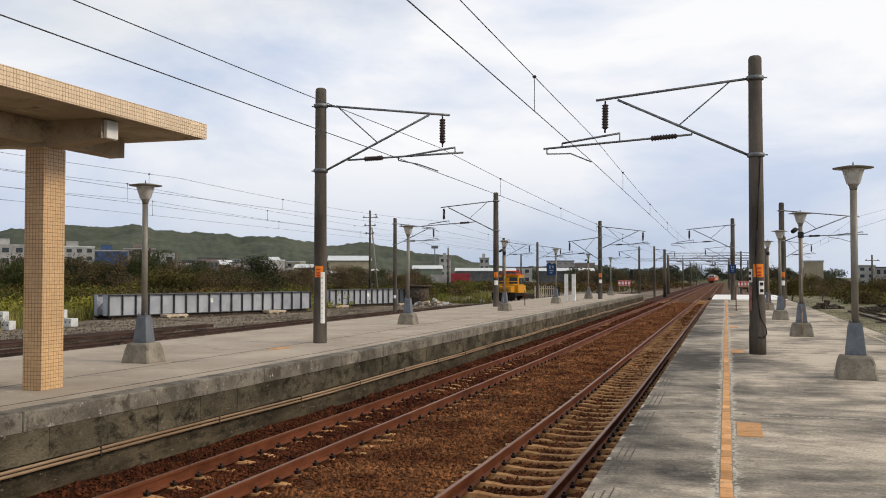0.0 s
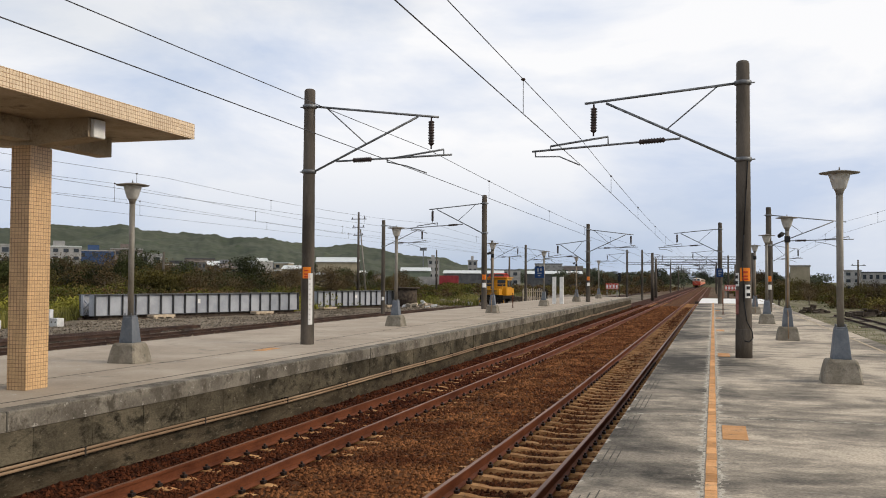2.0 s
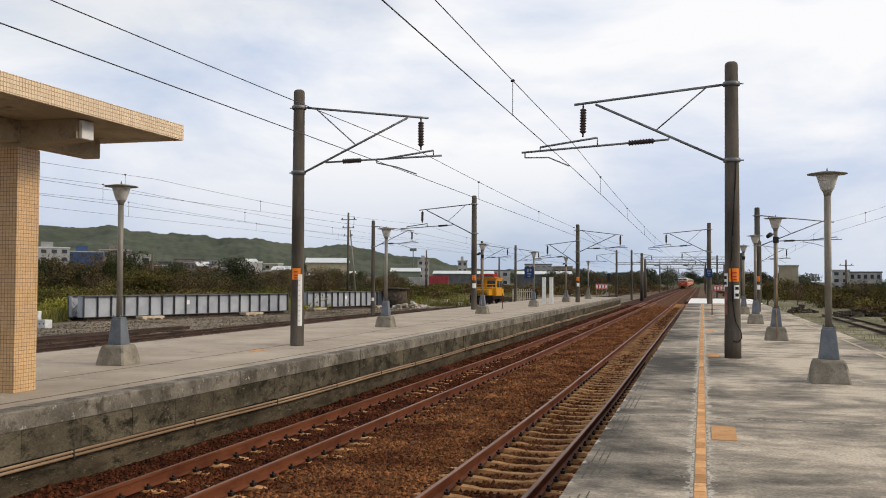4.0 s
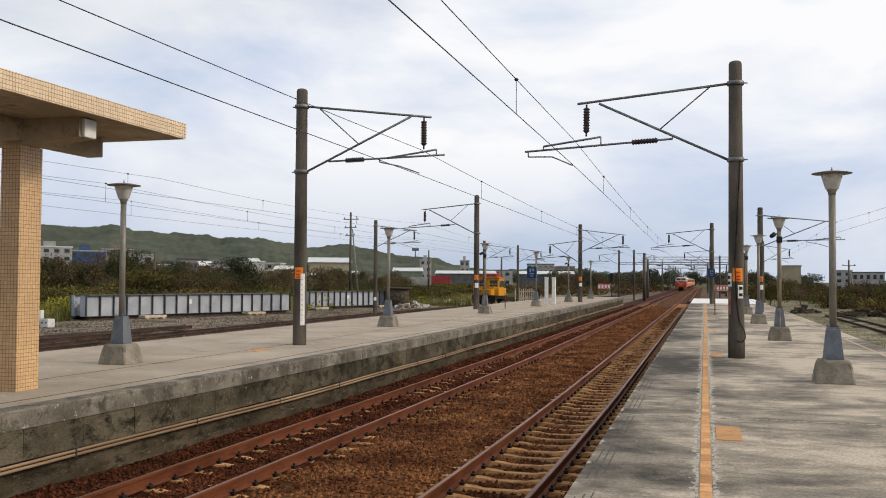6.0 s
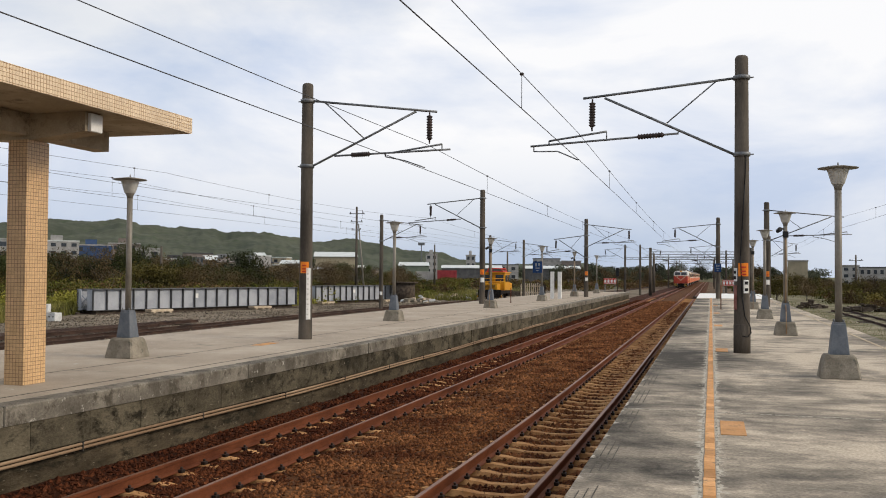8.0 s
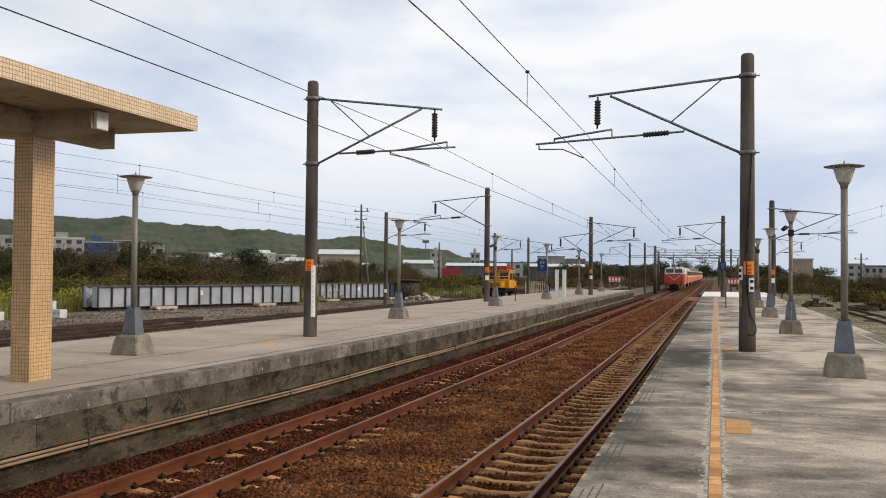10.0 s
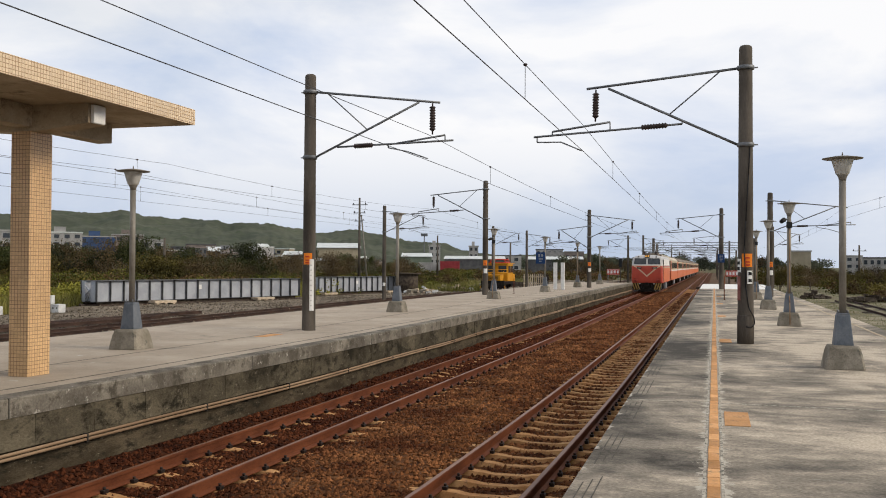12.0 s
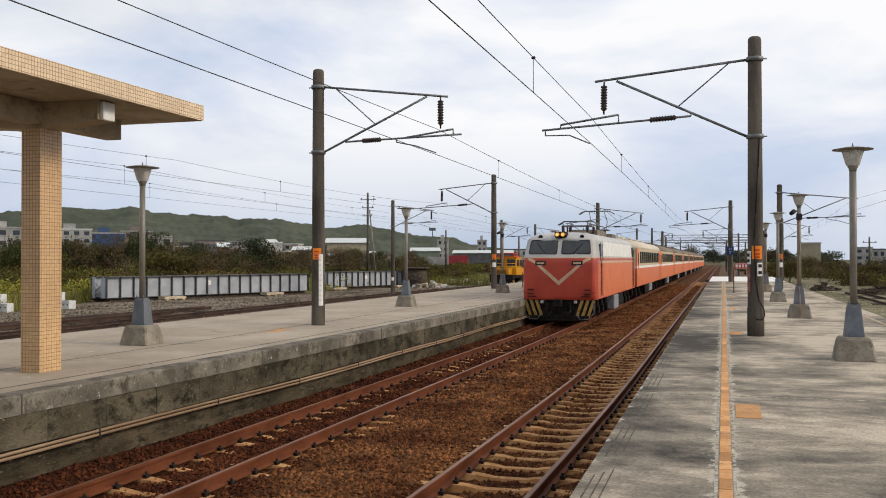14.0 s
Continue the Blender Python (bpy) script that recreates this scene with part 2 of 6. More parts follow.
M_LAMP_POLE = material("grey_painted_pole", (0.15, 0.135, 0.11), (0.24, 0.22, 0.19), 0.5, 0.2, scale=5, fine=60, bump=0.15, dist=0.003, grain=0.12,
                       dirt=(0.15, 0.075, 0.035), dirt_at=0.66, stretch=(1, 1, 0.4))
M_LAMP_BOX = material("grey_painted_steel_box", (0.10, 0.115, 0.135), (0.17, 0.18, 0.195), 0.55, 0.2, scale=4, fine=60, bump=0.15, dist=0.003,
                      grain=0.12, dirt=(0.10, 0.055, 0.03), dirt_at=0.68)
M_LANTERN = material("frosted_lantern_plastic", (0.42, 0.41, 0.38), (0.56, 0.55, 0.52), 0.35, scale=8, fine=60, bump=0.05, grain=0.08)
M_CERAMIC = material("brown_ceramic_insulator", (0.035, 0.028, 0.026), (0.07, 0.05, 0.045), 0.3, scale=9, grain=0.1, bump=0)
M_WIRE = material("dark_copper_wire", (0.055, 0.055, 0.058), (0.09, 0.09, 0.09), 0.5, 0.5, scale=9, grain=0.05, bump=0)
M_RAIL = material("rusty_rail_steel", (0.088, 0.027, 0.012), (0.168, 0.056, 0.025), 0.65, 0.25, scale=3, fine=70, bump=0.3, dist=0.003,
                  stretch=(1, 0.35, 1), grain=0.2)
M_RAIL_TOP = material("worn_rail_head", (0.155, 0.075, 0.044), (0.25, 0.14, 0.092), 0.45, 0.4, scale=2, fine=60, bump=0.1, dist=0.001,
                      stretch=(1, 0.1, 1), grain=0.12)
M_SLEEPER = material("rust_stained_concrete_sleeper", (0.30, 0.15, 0.060), (0.46, 0.26, 0.115), 0.9, scale=4, fine=50, bump=0.4, dist=0.006,
                     grain=0.2, obj=0.18, dirt=(0.13, 0.075, 0.045), dirt_at=0.60, world=True)
M_CLIP = material("oily_rail_clip", (0.02, 0.016, 0.014), (0.05, 0.035, 0.028), 0.5, 0.5, scale=20, grain=0.1, bump=0)
M_BALLAST = material("rusty_ballast_bed", (0.035, 0.014, 0.006), (0.10, 0.046, 0.019), 0.95, scale=5, fine=38, bump=1.0, dist=0.03, grain=0.35)
M_STONE = material("rusty_ballast_stone", (0.047, 0.016, 0.0065), (0.145, 0.064, 0.027), 0.9, scale=1.0, fine=40, bump=0.3, dist=0.01, grain=0.15, island=0.62)


def stone_zone(m):
    """The stone is darker and redder towards the pale platform; the strip between the tracks is browner."""
    n, l = m.node_tree.nodes, m.node_tree.links
    b = n["Principled BSDF"]
    base = b.inputs["Base Color"].links[0].from_socket
    co, sep, add = n.new("ShaderNodeTexCoord"), n.new("ShaderNodeSeparateXYZ"), n.new("ShaderNodeMath")
    t = n.new("ShaderNodeTexNoise")
    t.inputs["Scale"].default_value, t.inputs["Detail"].default_value = 0.8, 5
    l.new(co.outputs["Object"], sep.inputs[0])
    l.new(co.outputs["Object"], t.inputs["Vector"])
    l.new(sep.outputs["X"], add.inputs[0])
    l.new(t.outputs["Fac"], add.inputs[1])
    r, ramp, mu = n.new("ShaderNodeMapRange"), n.new("ShaderNodeValToRGB"), n.new("ShaderNodeMix")
    r.inputs["From Min"].default_value, r.inputs["From Max"].default_value = -7.4, -1.0
    l.new(add.outputs[0], r.inputs["Value"])
    l.new(r.outputs[0], ramp.inputs[0])
    e = ramp.color_ramp.elements
    e[0].position, e[0].color = 0.10, (0.60, 0.44, 0.42, 1)
    e[1].position, e[1].color = 0.95, (1.0, 0.9, 0.85, 1)
    e.new(0.34).color = (0.66, 0.48, 0.44, 1)
    e.new(0.52).color = (1.45, 1.42, 1.30, 1)
    e.new(0.70).color = (1.25, 1.15, 1.0, 1)
    mu.data_type, mu.blend_type = "RGBA", "MULTIPLY"
    mu.inputs["Factor"].default_value = 1
    l.new(base, mu.inputs["A"])
    l.new(ramp.outputs[0], mu.inputs["B"])
    l.new(mu.outputs["Result"], b.inputs["Base Color"])


stone_zone(M_BALLAST)
stone_zone(M_STONE)
M_YARD_STONE = material("yard_stone", (0.085, 0.07, 0.05), (0.21, 0.175, 0.135), 0.9, scale=0.6, fine=30, bump=0, grain=0.15, island=0.5)
M_GRAVEL = material("grey_yard_gravel", (0.095, 0.077, 0.055), (0.20, 0.165, 0.125), 0.95, scale=0.35, fine=9, bump=0.7, dist=0.04, grain=0.3,
                    dirt=(0.10, 0.075, 0.05), dirt_at=0.6)
M_BED_FAR = material("brown_far_ballast", (0.065, 0.040, 0.024), (0.15, 0.10, 0.062), 0.95, scale=0.4, fine=9, bump=0.7, dist=0.04, grain=0.3, dirt=(0.05, 0.045, 0.025), dirt_at=0.6)
M_SAND = material("sandy_verge_earth", (0.115, 0.098, 0.058), (0.27, 0.235, 0.165), 0.95, scale=0.5, fine=14, bump=0.5, dist=0.03, grain=0.25, dirt=(0.085, 0.090, 0.035), dirt_at=0.53)
M_GROUND = material("scrubby_earth", (0.06, 0.058, 0.03), (0.13, 0.12, 0.06), 0.95, scale=0.06, fine=1.2, bump=0.5, dist=0.1, grain=0.3)
M_TILE_COLUMN = tile_material("ochre_column_tiles", (0.70, 0.46, 0.235), (0.22, 0.115, 0.048), 0.05, 0.05)
M_TILE = tile_material("cream_facade_tiles", (0.80, 0.63, 0.42), (0.30, 0.165, 0.07), 0.05, 0.05)
M_SOFFIT = material("stained_soffit_plaster", (0.34, 0.27, 0.185), (0.50, 0.41, 0.29), 0.9, scale=1.2, fine=40, bump=0.2, grain=0.1,
                    dirt=(0.20, 0.16, 0.12), dirt_at=0.585)
M_ROOFTOP = material("bitumen_roof", (0.12, 0.12, 0.12), (0.2, 0.2, 0.19), 0.9)
M_TACTILE = material("worn_orange_paving_tile", (0.44, 0.22, 0.085), (0.55, 0.30, 0.135), 0.8, scale=2.2, fine=50, bump=0.2, dist=0.003, grain=0.14,
                     obj=0.22, dirt=(0.24, 0.16, 0.09), dirt_at=0.59, world=True)
M_JOINT = material("pale_mortar", (0.34, 0.305, 0.25), (0.50, 0.46, 0.38), 0.9, scale=5, grain=0.2, dirt=(0.12, 0.11, 0.09), dirt_at=0.53)
M_LINE = material("faded_line_paint", (0.36, 0.29, 0.19), (0.48, 0.40, 0.28), 0.85, scale=3, grain=0.15, dirt=(0.2, 0.17, 0.13), dirt_at=0.55)
M_GROOVE = material("dark_groove", (0.05, 0.045, 0.038), (0.13, 0.118, 0.098), 0.95, scale=5)
M_SIGN_O = material("orange_sign_enamel", (0.72, 0.20, 0.02), (0.80, 0.26, 0.04), 0.45, scale=6, grain=0.06, bump=0)
M_WHITE = material("off_white_paint", (0.62, 0.61, 0.58), (0.74, 0.73, 0.70), 0.6, scale=4, grain=0.08, bump=0.05)
M_BLACK = material("matt_black_paint", (0.012, 0.012, 0.013), (0.03, 0.03, 0.03), 0.6, scale=6, grain=0.1, bump=0.05)
M_BLUE = material("blue_sign_enamel", (0.012, 0.036, 0.105), (0.02, 0.05, 0.14), 0.45, scale=6, grain=0.05, bump=0)
M_RED = material("red_sign_enamel", (0.42, 0.04, 0.025), (0.52, 0.06, 0.035), 0.5, scale=6, grain=0.06, bump=0)
M_FADED_RED = material("faded_red_paper", (0.16, 0.055, 0.045), (0.26, 0.13, 0.11), 0.8, scale=8, grain=0.2)
M_PIPE = material("pale_plastic_conduit", (0.20, 0.13, 0.078), (0.32, 0.22, 0.135), 0.6, scale=2, fine=40, stretch=(1, 0.2, 1), grain=0.1, bump=0.1)
M_PIPE_DARK = material("dark_conduit_bracket", (0.04, 0.035, 0.03), (0.07, 0.06, 0.05), 0.8)


# ---------------------------------------------------------------- mesh helpers
def smooth(bm, on=True):
    for f_ in bm.faces:
        f_.smooth = on
    return bm


def finish(name, bm, mat, parent=None, label="", kind=""):
    me = bpy.data.meshes.new(name)
    bm.to_mesh(me)
    bm.free()
    for m in (mat if isinstance(mat, (list, tuple)) else [mat]):
        me.materials.append(m)
    ob = new(name, me)
    if parent:
        ob.parent = parent
    return tagged(ob, label=label, kind=kind)


def part(name, bm, mat, parent, label=""):
    return finish(name, bm, mat, parent, label)


def thing(name, label, category, at=None, group=""):
    ob = new(name)
    ob.empty_display_size = 0.2
    if at is not None:
        ob.matrix_basis = at
    return tagged(ob, label=label, category=category, group=group)


def share(name, ob, parent, m):
    """Another object on the same mesh."""
    o = new(name, ob.data)
    o.parent = parent
    o.matrix_basis = m
    return o


def box(x0, x1, y0, y1, z0, z1, bevel=0.0, bm=None, mi=0):
    own = bmesh.new()
    bmesh.ops.create_cube(own, size=1)
    for v in own.verts:
        v.co = Vector(((x0 + x1) / 2 + v.co.x * (x1 - x0), (y0 + y1) / 2 + v.co.y * (y1 - y0), (z0 + z1) / 2 + v.co.z * (z1 - z0)))
    if bevel:
        bmesh.ops.bevel(own, geom=own.edges[:], offset=bevel, segments=2, affect="EDGES", profile=0.6)
    for f_ in own.faces:
        f_.material_index = mi
    return merge(bm, own)


def merge(bm, own):
    if bm is None:
        return own
    own.verts.index_update()
    vs = [bm.verts.new(v.co) for v in own.verts]
    for f_ in own.faces:
        nf = bm.faces.new([vs[v.index] for v in f_.verts])
        nf.material_index, nf.smooth = f_.material_index, f_.smooth
    own.free()
    return bm


def tube(p0, p1, r0, r1=None, n=12, bm=None, mi=0):
    p0, p1 = Vector(p0), Vector(p1)
    r1 = r0 if r1 is None else r1
    own = bmesh.new()
    bmesh.ops.create_cone(own, cap_ends=True, segments=n, radius1=r0, radius2=r1, depth=(p1 - p0).length)
    q = (p1 - p0).to_track_quat("Z", "Y").to_matrix().to_4x4()
    own.transform(Matrix.Translation((p0 + p1) / 2) @ q)
    for f_ in own.faces:
        f_.smooth, f_.material_index = len(f_.verts) == 4, mi
    own.verts.index_update()
    return merge(bm, own)


def lathe(profile, n=20, bm=None, at=(0, 0, 0)):
    """Turned shape from (radius, height) pairs."""
    own = bmesh.new()
    rings = []
    for r, z in profile:
        rings.append([own.verts.new((at[0] + r * math.cos(2 * math.pi * k / n), at[1] + r * math.sin(2 * math.pi * k / n), at[2] + z)) for k in range(n)])
    for a, b in zip(rings, rings[1:]):
        for k in range(n):
            own.faces.new((a[k], a[(k + 1) % n], b[(k + 1) % n], b[k])).smooth = True
    own.faces.new(rings[0][::-1])
    own.faces.new(rings[-1])
    own.verts.index_update()
    return merge(bm, own)


def frustum(w0, d0, w1, d1, z0, z1, bevel=0.01, bm=None):
    own = bmesh.new()
    bmesh.ops.create_cube(own, size=1)
    for v in own.verts:
        w, d, z = (w1, d1, z1) if v.co.z > 0 else (w0, d0, z0)
        v.co = Vector((v.co.x * w, v.co.y * d, z))
    if bevel:
        bmesh.ops.bevel(own, geom=own.edges[:], offset=bevel, segments=2, affect="EDGES", profile=0.6)
    own.verts.index_update()
    return merge(bm, own)


def sweep(section, path, bm=None, caps=True, mi=0):
    """A closed (x, z) section carried along points, for paths that run mostly along y."""
    own = bmesh.new()
    rows = [[own.verts.new((p[0] + sx, p[1], p[2] + sz)) for sx, sz in section] for p in path]
    k = len(section)
    for a, b in zip(rows, rows[1:]):
        for i in range(k):
            own.faces.new((a[i], a[(i + 1) % k], b[(i + 1) % k], b[i])).material_index = mi
    if caps:
        own.faces.new(rows[0][::-1]).material_index = mi
        own.faces.new(rows[-1]).material_index = mi
    bmesh.ops.recalc_face_normals(own, faces=own.faces[:])
    own.verts.index_update()
    return merge(bm, own)


def polytube(points, r, n=6, bm=None):
    for a, b in zip(points, points[1:]):
        bm = tube(a, b, r, n=n, bm=bm)
    return bm


def raw(name, verts, faces, mat, parent=None, label="", kind="", flat=True):
    me = bpy.data.meshes.new(name)
    me.from_pydata(verts, [], faces)
    for m in (mat if isinstance(mat, (list, tuple)) else [mat]):
        me.materials.append(m)
    ob = new(name, me)
    if parent:
        ob.parent = parent
    return tagged(ob, label=label, kind=kind)


# ---------------------------------------------------------------- plan
RAIL_Z = -0.92          # top of rail; the platforms' top is 0
YARD_Z = -1.12
LEFT_X, RIGHT_X = -5.85, -2.38      # track centres
EDGE_L, EDGE_R = -7.10, -0.96       # platform edges
END_L, END_R = 86.0, 84.0           # far ends of the platforms


def bend(y):
    """The left-hand track and platform swing gently outwards before the camera."""
    return -0.0021 * max(0.0, 22.0 - y) ** 2


def track_bend(y):
    """The left-hand track eases outwards less than its platform."""
    return -0.0125 * max(0.0, 28.0 - max(y, 6.0))


YS = [-14, -10, -6, -3, 0, 2, 4, 6, 8, 10, 12, 14, 16, 18, 20, 22, 24, 28, 40, 60, END_L]

# ground
bm = bmesh.new()
bmesh.ops.create_grid(bm, x_segments=60, y_segments=60, size=4500)
for v in bm.verts:
    v.co.z = YARD_Z - 0.35
tagged(finish("ground", bm, M_GROUND, kind="structure"), label="flat scrubby earth reaching to the horizon", category="ground")
bm = bmesh.new()
bmesh.ops.create_grid(bm, x_segments=60, y_segments=120, size=1)
for v in bm.verts:
    v.co = Vector((-23.8 + v.co.x * 15.5, 70 + v.co.y * 110, YARD_Z + 0.05 * noise.noise(Vector((v.co.x * 9, v.co.y * 40, 0)))))
tagged(finish("yard", smooth(bm), M_GRAVEL, kind="structure"), label="grey gravel yard beside the sidings", category="gravel")

def strip(name, x0, x1, y0, y1, z, mat, label, category, rough=0.05):
    bm = bmesh.new()
    bmesh.ops.create_grid(bm, x_segments=24, y_segments=90, size=1)
    for v in bm.verts:
        x, y = (x0 + x1) / 2 + v.co.x * (x1 - x0) / 2, (y0 + y1) / 2 + v.co.y * (y1 - y0) / 2
        v.co = Vector((x, y, z + rough * noise.noise(Vector((x * 0.7, y * 0.5, z)))))
    tagged(finish(name, smooth(bm), mat, kind="structure"), label=label, category=category)


strip("track_bed", -15.0, 8.0, 87.0, 420.0, RAIL_Z - 0.27, M_BED_FAR, "wide brown ballast bed beyond the platforms", "ballast", 0.04)
strip("verge", 3.9, 14.5, -12.0, 140.0, YARD_Z + 0.02, M_SAND, "sandy verge with thin grass behind the platform", "verge", 0.08)

# platforms
def platform_left():
    top = finish("platform_left", sweep([(0, -0.0), (-5.45, 0.0), (-5.45, -0.12), (-0.02, -0.12)], [(EDGE_L - 0.28 + bend(y), y, 0) for y in YS]), M_DECK_PALE, kind="structure")
    tagged(top, label="long pale concrete railway platform, worn and stained", category="platform")
    part("edge_beam", sweep([(0.0, -0.015), (0.0, -0.22), (-0.30, -0.22), (-0.30, 0.003), (-0.02, 0.003)], [(EDGE_L + bend(y), y, 0) for y in YS]), M_EDGE, top, "chipped grey concrete edge beam")
    part("wall", sweep([(-0.075, -0.222), (-0.055, -1.25), (-5.7, -1.25), (-5.7, -0.122), (-0.302, -0.122), (-0.302, -0.222)], [(EDGE_L + bend(y), y, 0) for y in YS]), M_WALL, top, "dark mossy concrete platform wall")
    for i, dz in enumerate((-0.607, -0.655)):
        part("conduit", sweep([(0.019 * math.cos(a), 0.019 * math.sin(a)) for a in np.linspace(0, 2 * math.pi, 9)[:-1]],
                              [(EDGE_L + 0.035 + bend(y), y, dz + 0.01 * math.sin(y * 0.7)) for y in np.arange(-14, END_L, 1.0)]), M_PIPE, top, "pale cable conduit on the platform wall")
    bracket = part("bracket", box(-0.08, 0.058, -0.012, 0.012, -0.69, -0.575, 0.004), M_PIPE_DARK, top)
    bracket.location = (EDGE_L + bend(2), 2, 0)
    for y in np.arange(4.6, 60, 2.6):
        share("bracket", bracket, top, pose(EDGE_L + bend(y), y, 0))
    seam = part("joint", box(-0.02, 0.004, -0.012, 0.012, -0.218, 0.005), M_GROOVE, top, "dark joint in the edge beam")
    seam.location = (EDGE_L + bend(8.6), 8.6, 0)
    for k in range(1, 12):
        y = 8.6 + 5.2 * k
        share("joint", seam, top, pose(EDGE_L + bend(y), y, 0))
    block = part("block", box(-0.066, -0.010, -0.4975, 0.4975, -0.585, -0.224, 0.006), M_COURSE, top, "mossy concrete block of the course under the edge")
    block.matrix_basis = pose(EDGE_L + bend(1.5), 1.5, 0, 0, 0, -math.degrees(0.0042 * 20.5))
    for k in range(1, 62):
        y = 1.5 + k
        share("block", block, top, pose(EDGE_L + bend(y) + random.uniform(-0.010, 0.004), y, random.uniform(-0.006, 0.0), 0, 0, -math.degrees(0.0042 * max(0.0, 22 - y)) + random.uniform(-0.3, 0.3)))
    part("paving_pad", box(-9.15, -8.9, 17.5, 18.3, -0.004, 0.006, 0.002), M_TACTILE, top, "faded orange paving pad set in the deck")
    # joint lines along and across the deck
    for x, w in ((-0.62, 0.018), (-2.1, 0.012)):
        part("joint", sweep([(0, 0.004), (w, 0.004), (w, -0.01), (0, -0.01)], [(EDGE_L + x + bend(y), y, 0) for y in YS]), M_GROOVE, top)
    return top


def platform_right():
    top = finish("platform_right", box(EDGE_R, 3.95, -30, 66, -0.16, 0.0, 0.012), M_DECK, kind="structure")
    tagged(top, label="long dark weathered concrete platform with pale patches", category="platform")
    part("wall", box(EDGE_R + 0.06, 3.9, -30, END_R, -1.3, -0.162), M_WALL, top, "dark mossy concrete platform wall")
    part("paving", box(EDGE_R, 3.95, 66.004, END_R, -0.16, 0.004), M_SLAB_NEW, top, "newly laid pale concrete paving")
    for y in (10.75, 21.0, 31.5, 42.0):
        part("joint", box(EDGE_R + 0.01, 3.9, y - 0.017, y + 0.017, -0.004, 0.004), M_JOINT, top)
    part("joint", box(-0.085, -0.062, -6, 66, -0.004, 0.0035), M_JOINT, top, "pale mortar beside the tile strip")
    part("joint", box(0.038, 0.06, -6, 66, -0.004, 0.0035), M_JOINT, top, "pale mortar beside the tile strip")
    part("edge_line", box(3.48, 3.56, 2, 84, -0.004, 0.005), M_LINE, top, "faded pale line along the back edge")
    groove = part("groove", box(-0.004, 0.004, -0.66, 0.66, -0.004, 0.003), M_GROOVE, top, "shallow dark anti-slip groove")
    groove.location = (-0.88, 5.0, 0)
    for k in range(8):
        for j in range(3):
            share("groove", groove, top, pose(-0.885 + 0.055 * j, 5.9 + 1.95 * k + 0.1 * j, 0))
    tile = part("tile", box(-0.0425, 0.0425, -0.143, 0.143, -0.004, 0.010, 0.004), M_TACTILE, top, "worn orange guide tile")
    tile.location = (-0.012, -5.8, 0)
    for k in range(1, 241):
        share("tile", tile, top, pose(-0.012 + random.uniform(-0.002, 0.002), -5.8 + 0.3 * k, random.uniform(-0.001, 0.001)))
    pad = part("paving_pad", box(-0.118, 0.118, -0.43, 0.43, -0.004, 0.008, 0.003), M_TACTILE, top, "orange paving pad set in the deck")
    pad.location = (0.205, 9.7, 0)
    for y in (19.8, 29.6, 39.5, 49.4):
        share("paving_pad", pad, top, pose(0.205, y, 0))
    return top


platform_left()
platform_right()


# ---------------------------------------------------------------- tracks
RAIL = [(-0.063, -0.153), (0.063, -0.153), (0.063, -0.142), (0.012, -0.12), (0.009, -0.045), (0.033, -0.034), (0.033, -0.004),
        (0.026, 0.0), (-0.026, 0.0), (-0.033, -0.004), (-0.033, -0.034), (-0.009, -0.045), (-0.012, -0.12), (-0.063, -0.142)]


def sleeper_mesh():
    """Pre-stressed sleeper with a waisted, lowered middle."""
    bm = bmesh.new()
    rows = []
    for x, w, z in ((-0.98, 0.06, -0.20), (-0.93, 0.075, -0.172), (-0.5, 0.08, -0.156), (-0.34, 0.07, -0.166), (-0.2, 0.06, -0.188), (0.2, 0.06, -0.188), (0.34, 0.07, -0.166),
                    (0.5, 0.08, -0.156), (0.93, 0.075, -0.172), (0.98, 0.06, -0.20)):
        rows.append([bm.verts.new((x, -w - 0.05, -0.33)), bm.verts.new((x, -w, z)), bm.verts.new((x, w, z)), bm.verts.new((x, w + 0.05, -0.33))])
    for a, b in zip(rows, rows[1:]):
        for i in range(3):
            bm.faces.new((a[i], a[i + 1], b[i + 1], b[i]))
    bm.faces.new(rows[0][::-1])
    bm.faces.new(rows[-1])
    bmesh.ops.recalc_face_normals(bm, faces=bm.faces[:])
    return bm


def clip_mesh(x):
    bm = box(x - 0.03, x + 0.03, -0.045, 0.045, -0.16, -0.115, 0.01)
    return tube((x, 0, -0.125), (x, 0, -0.085), 0.018, n=6, bm=bm)


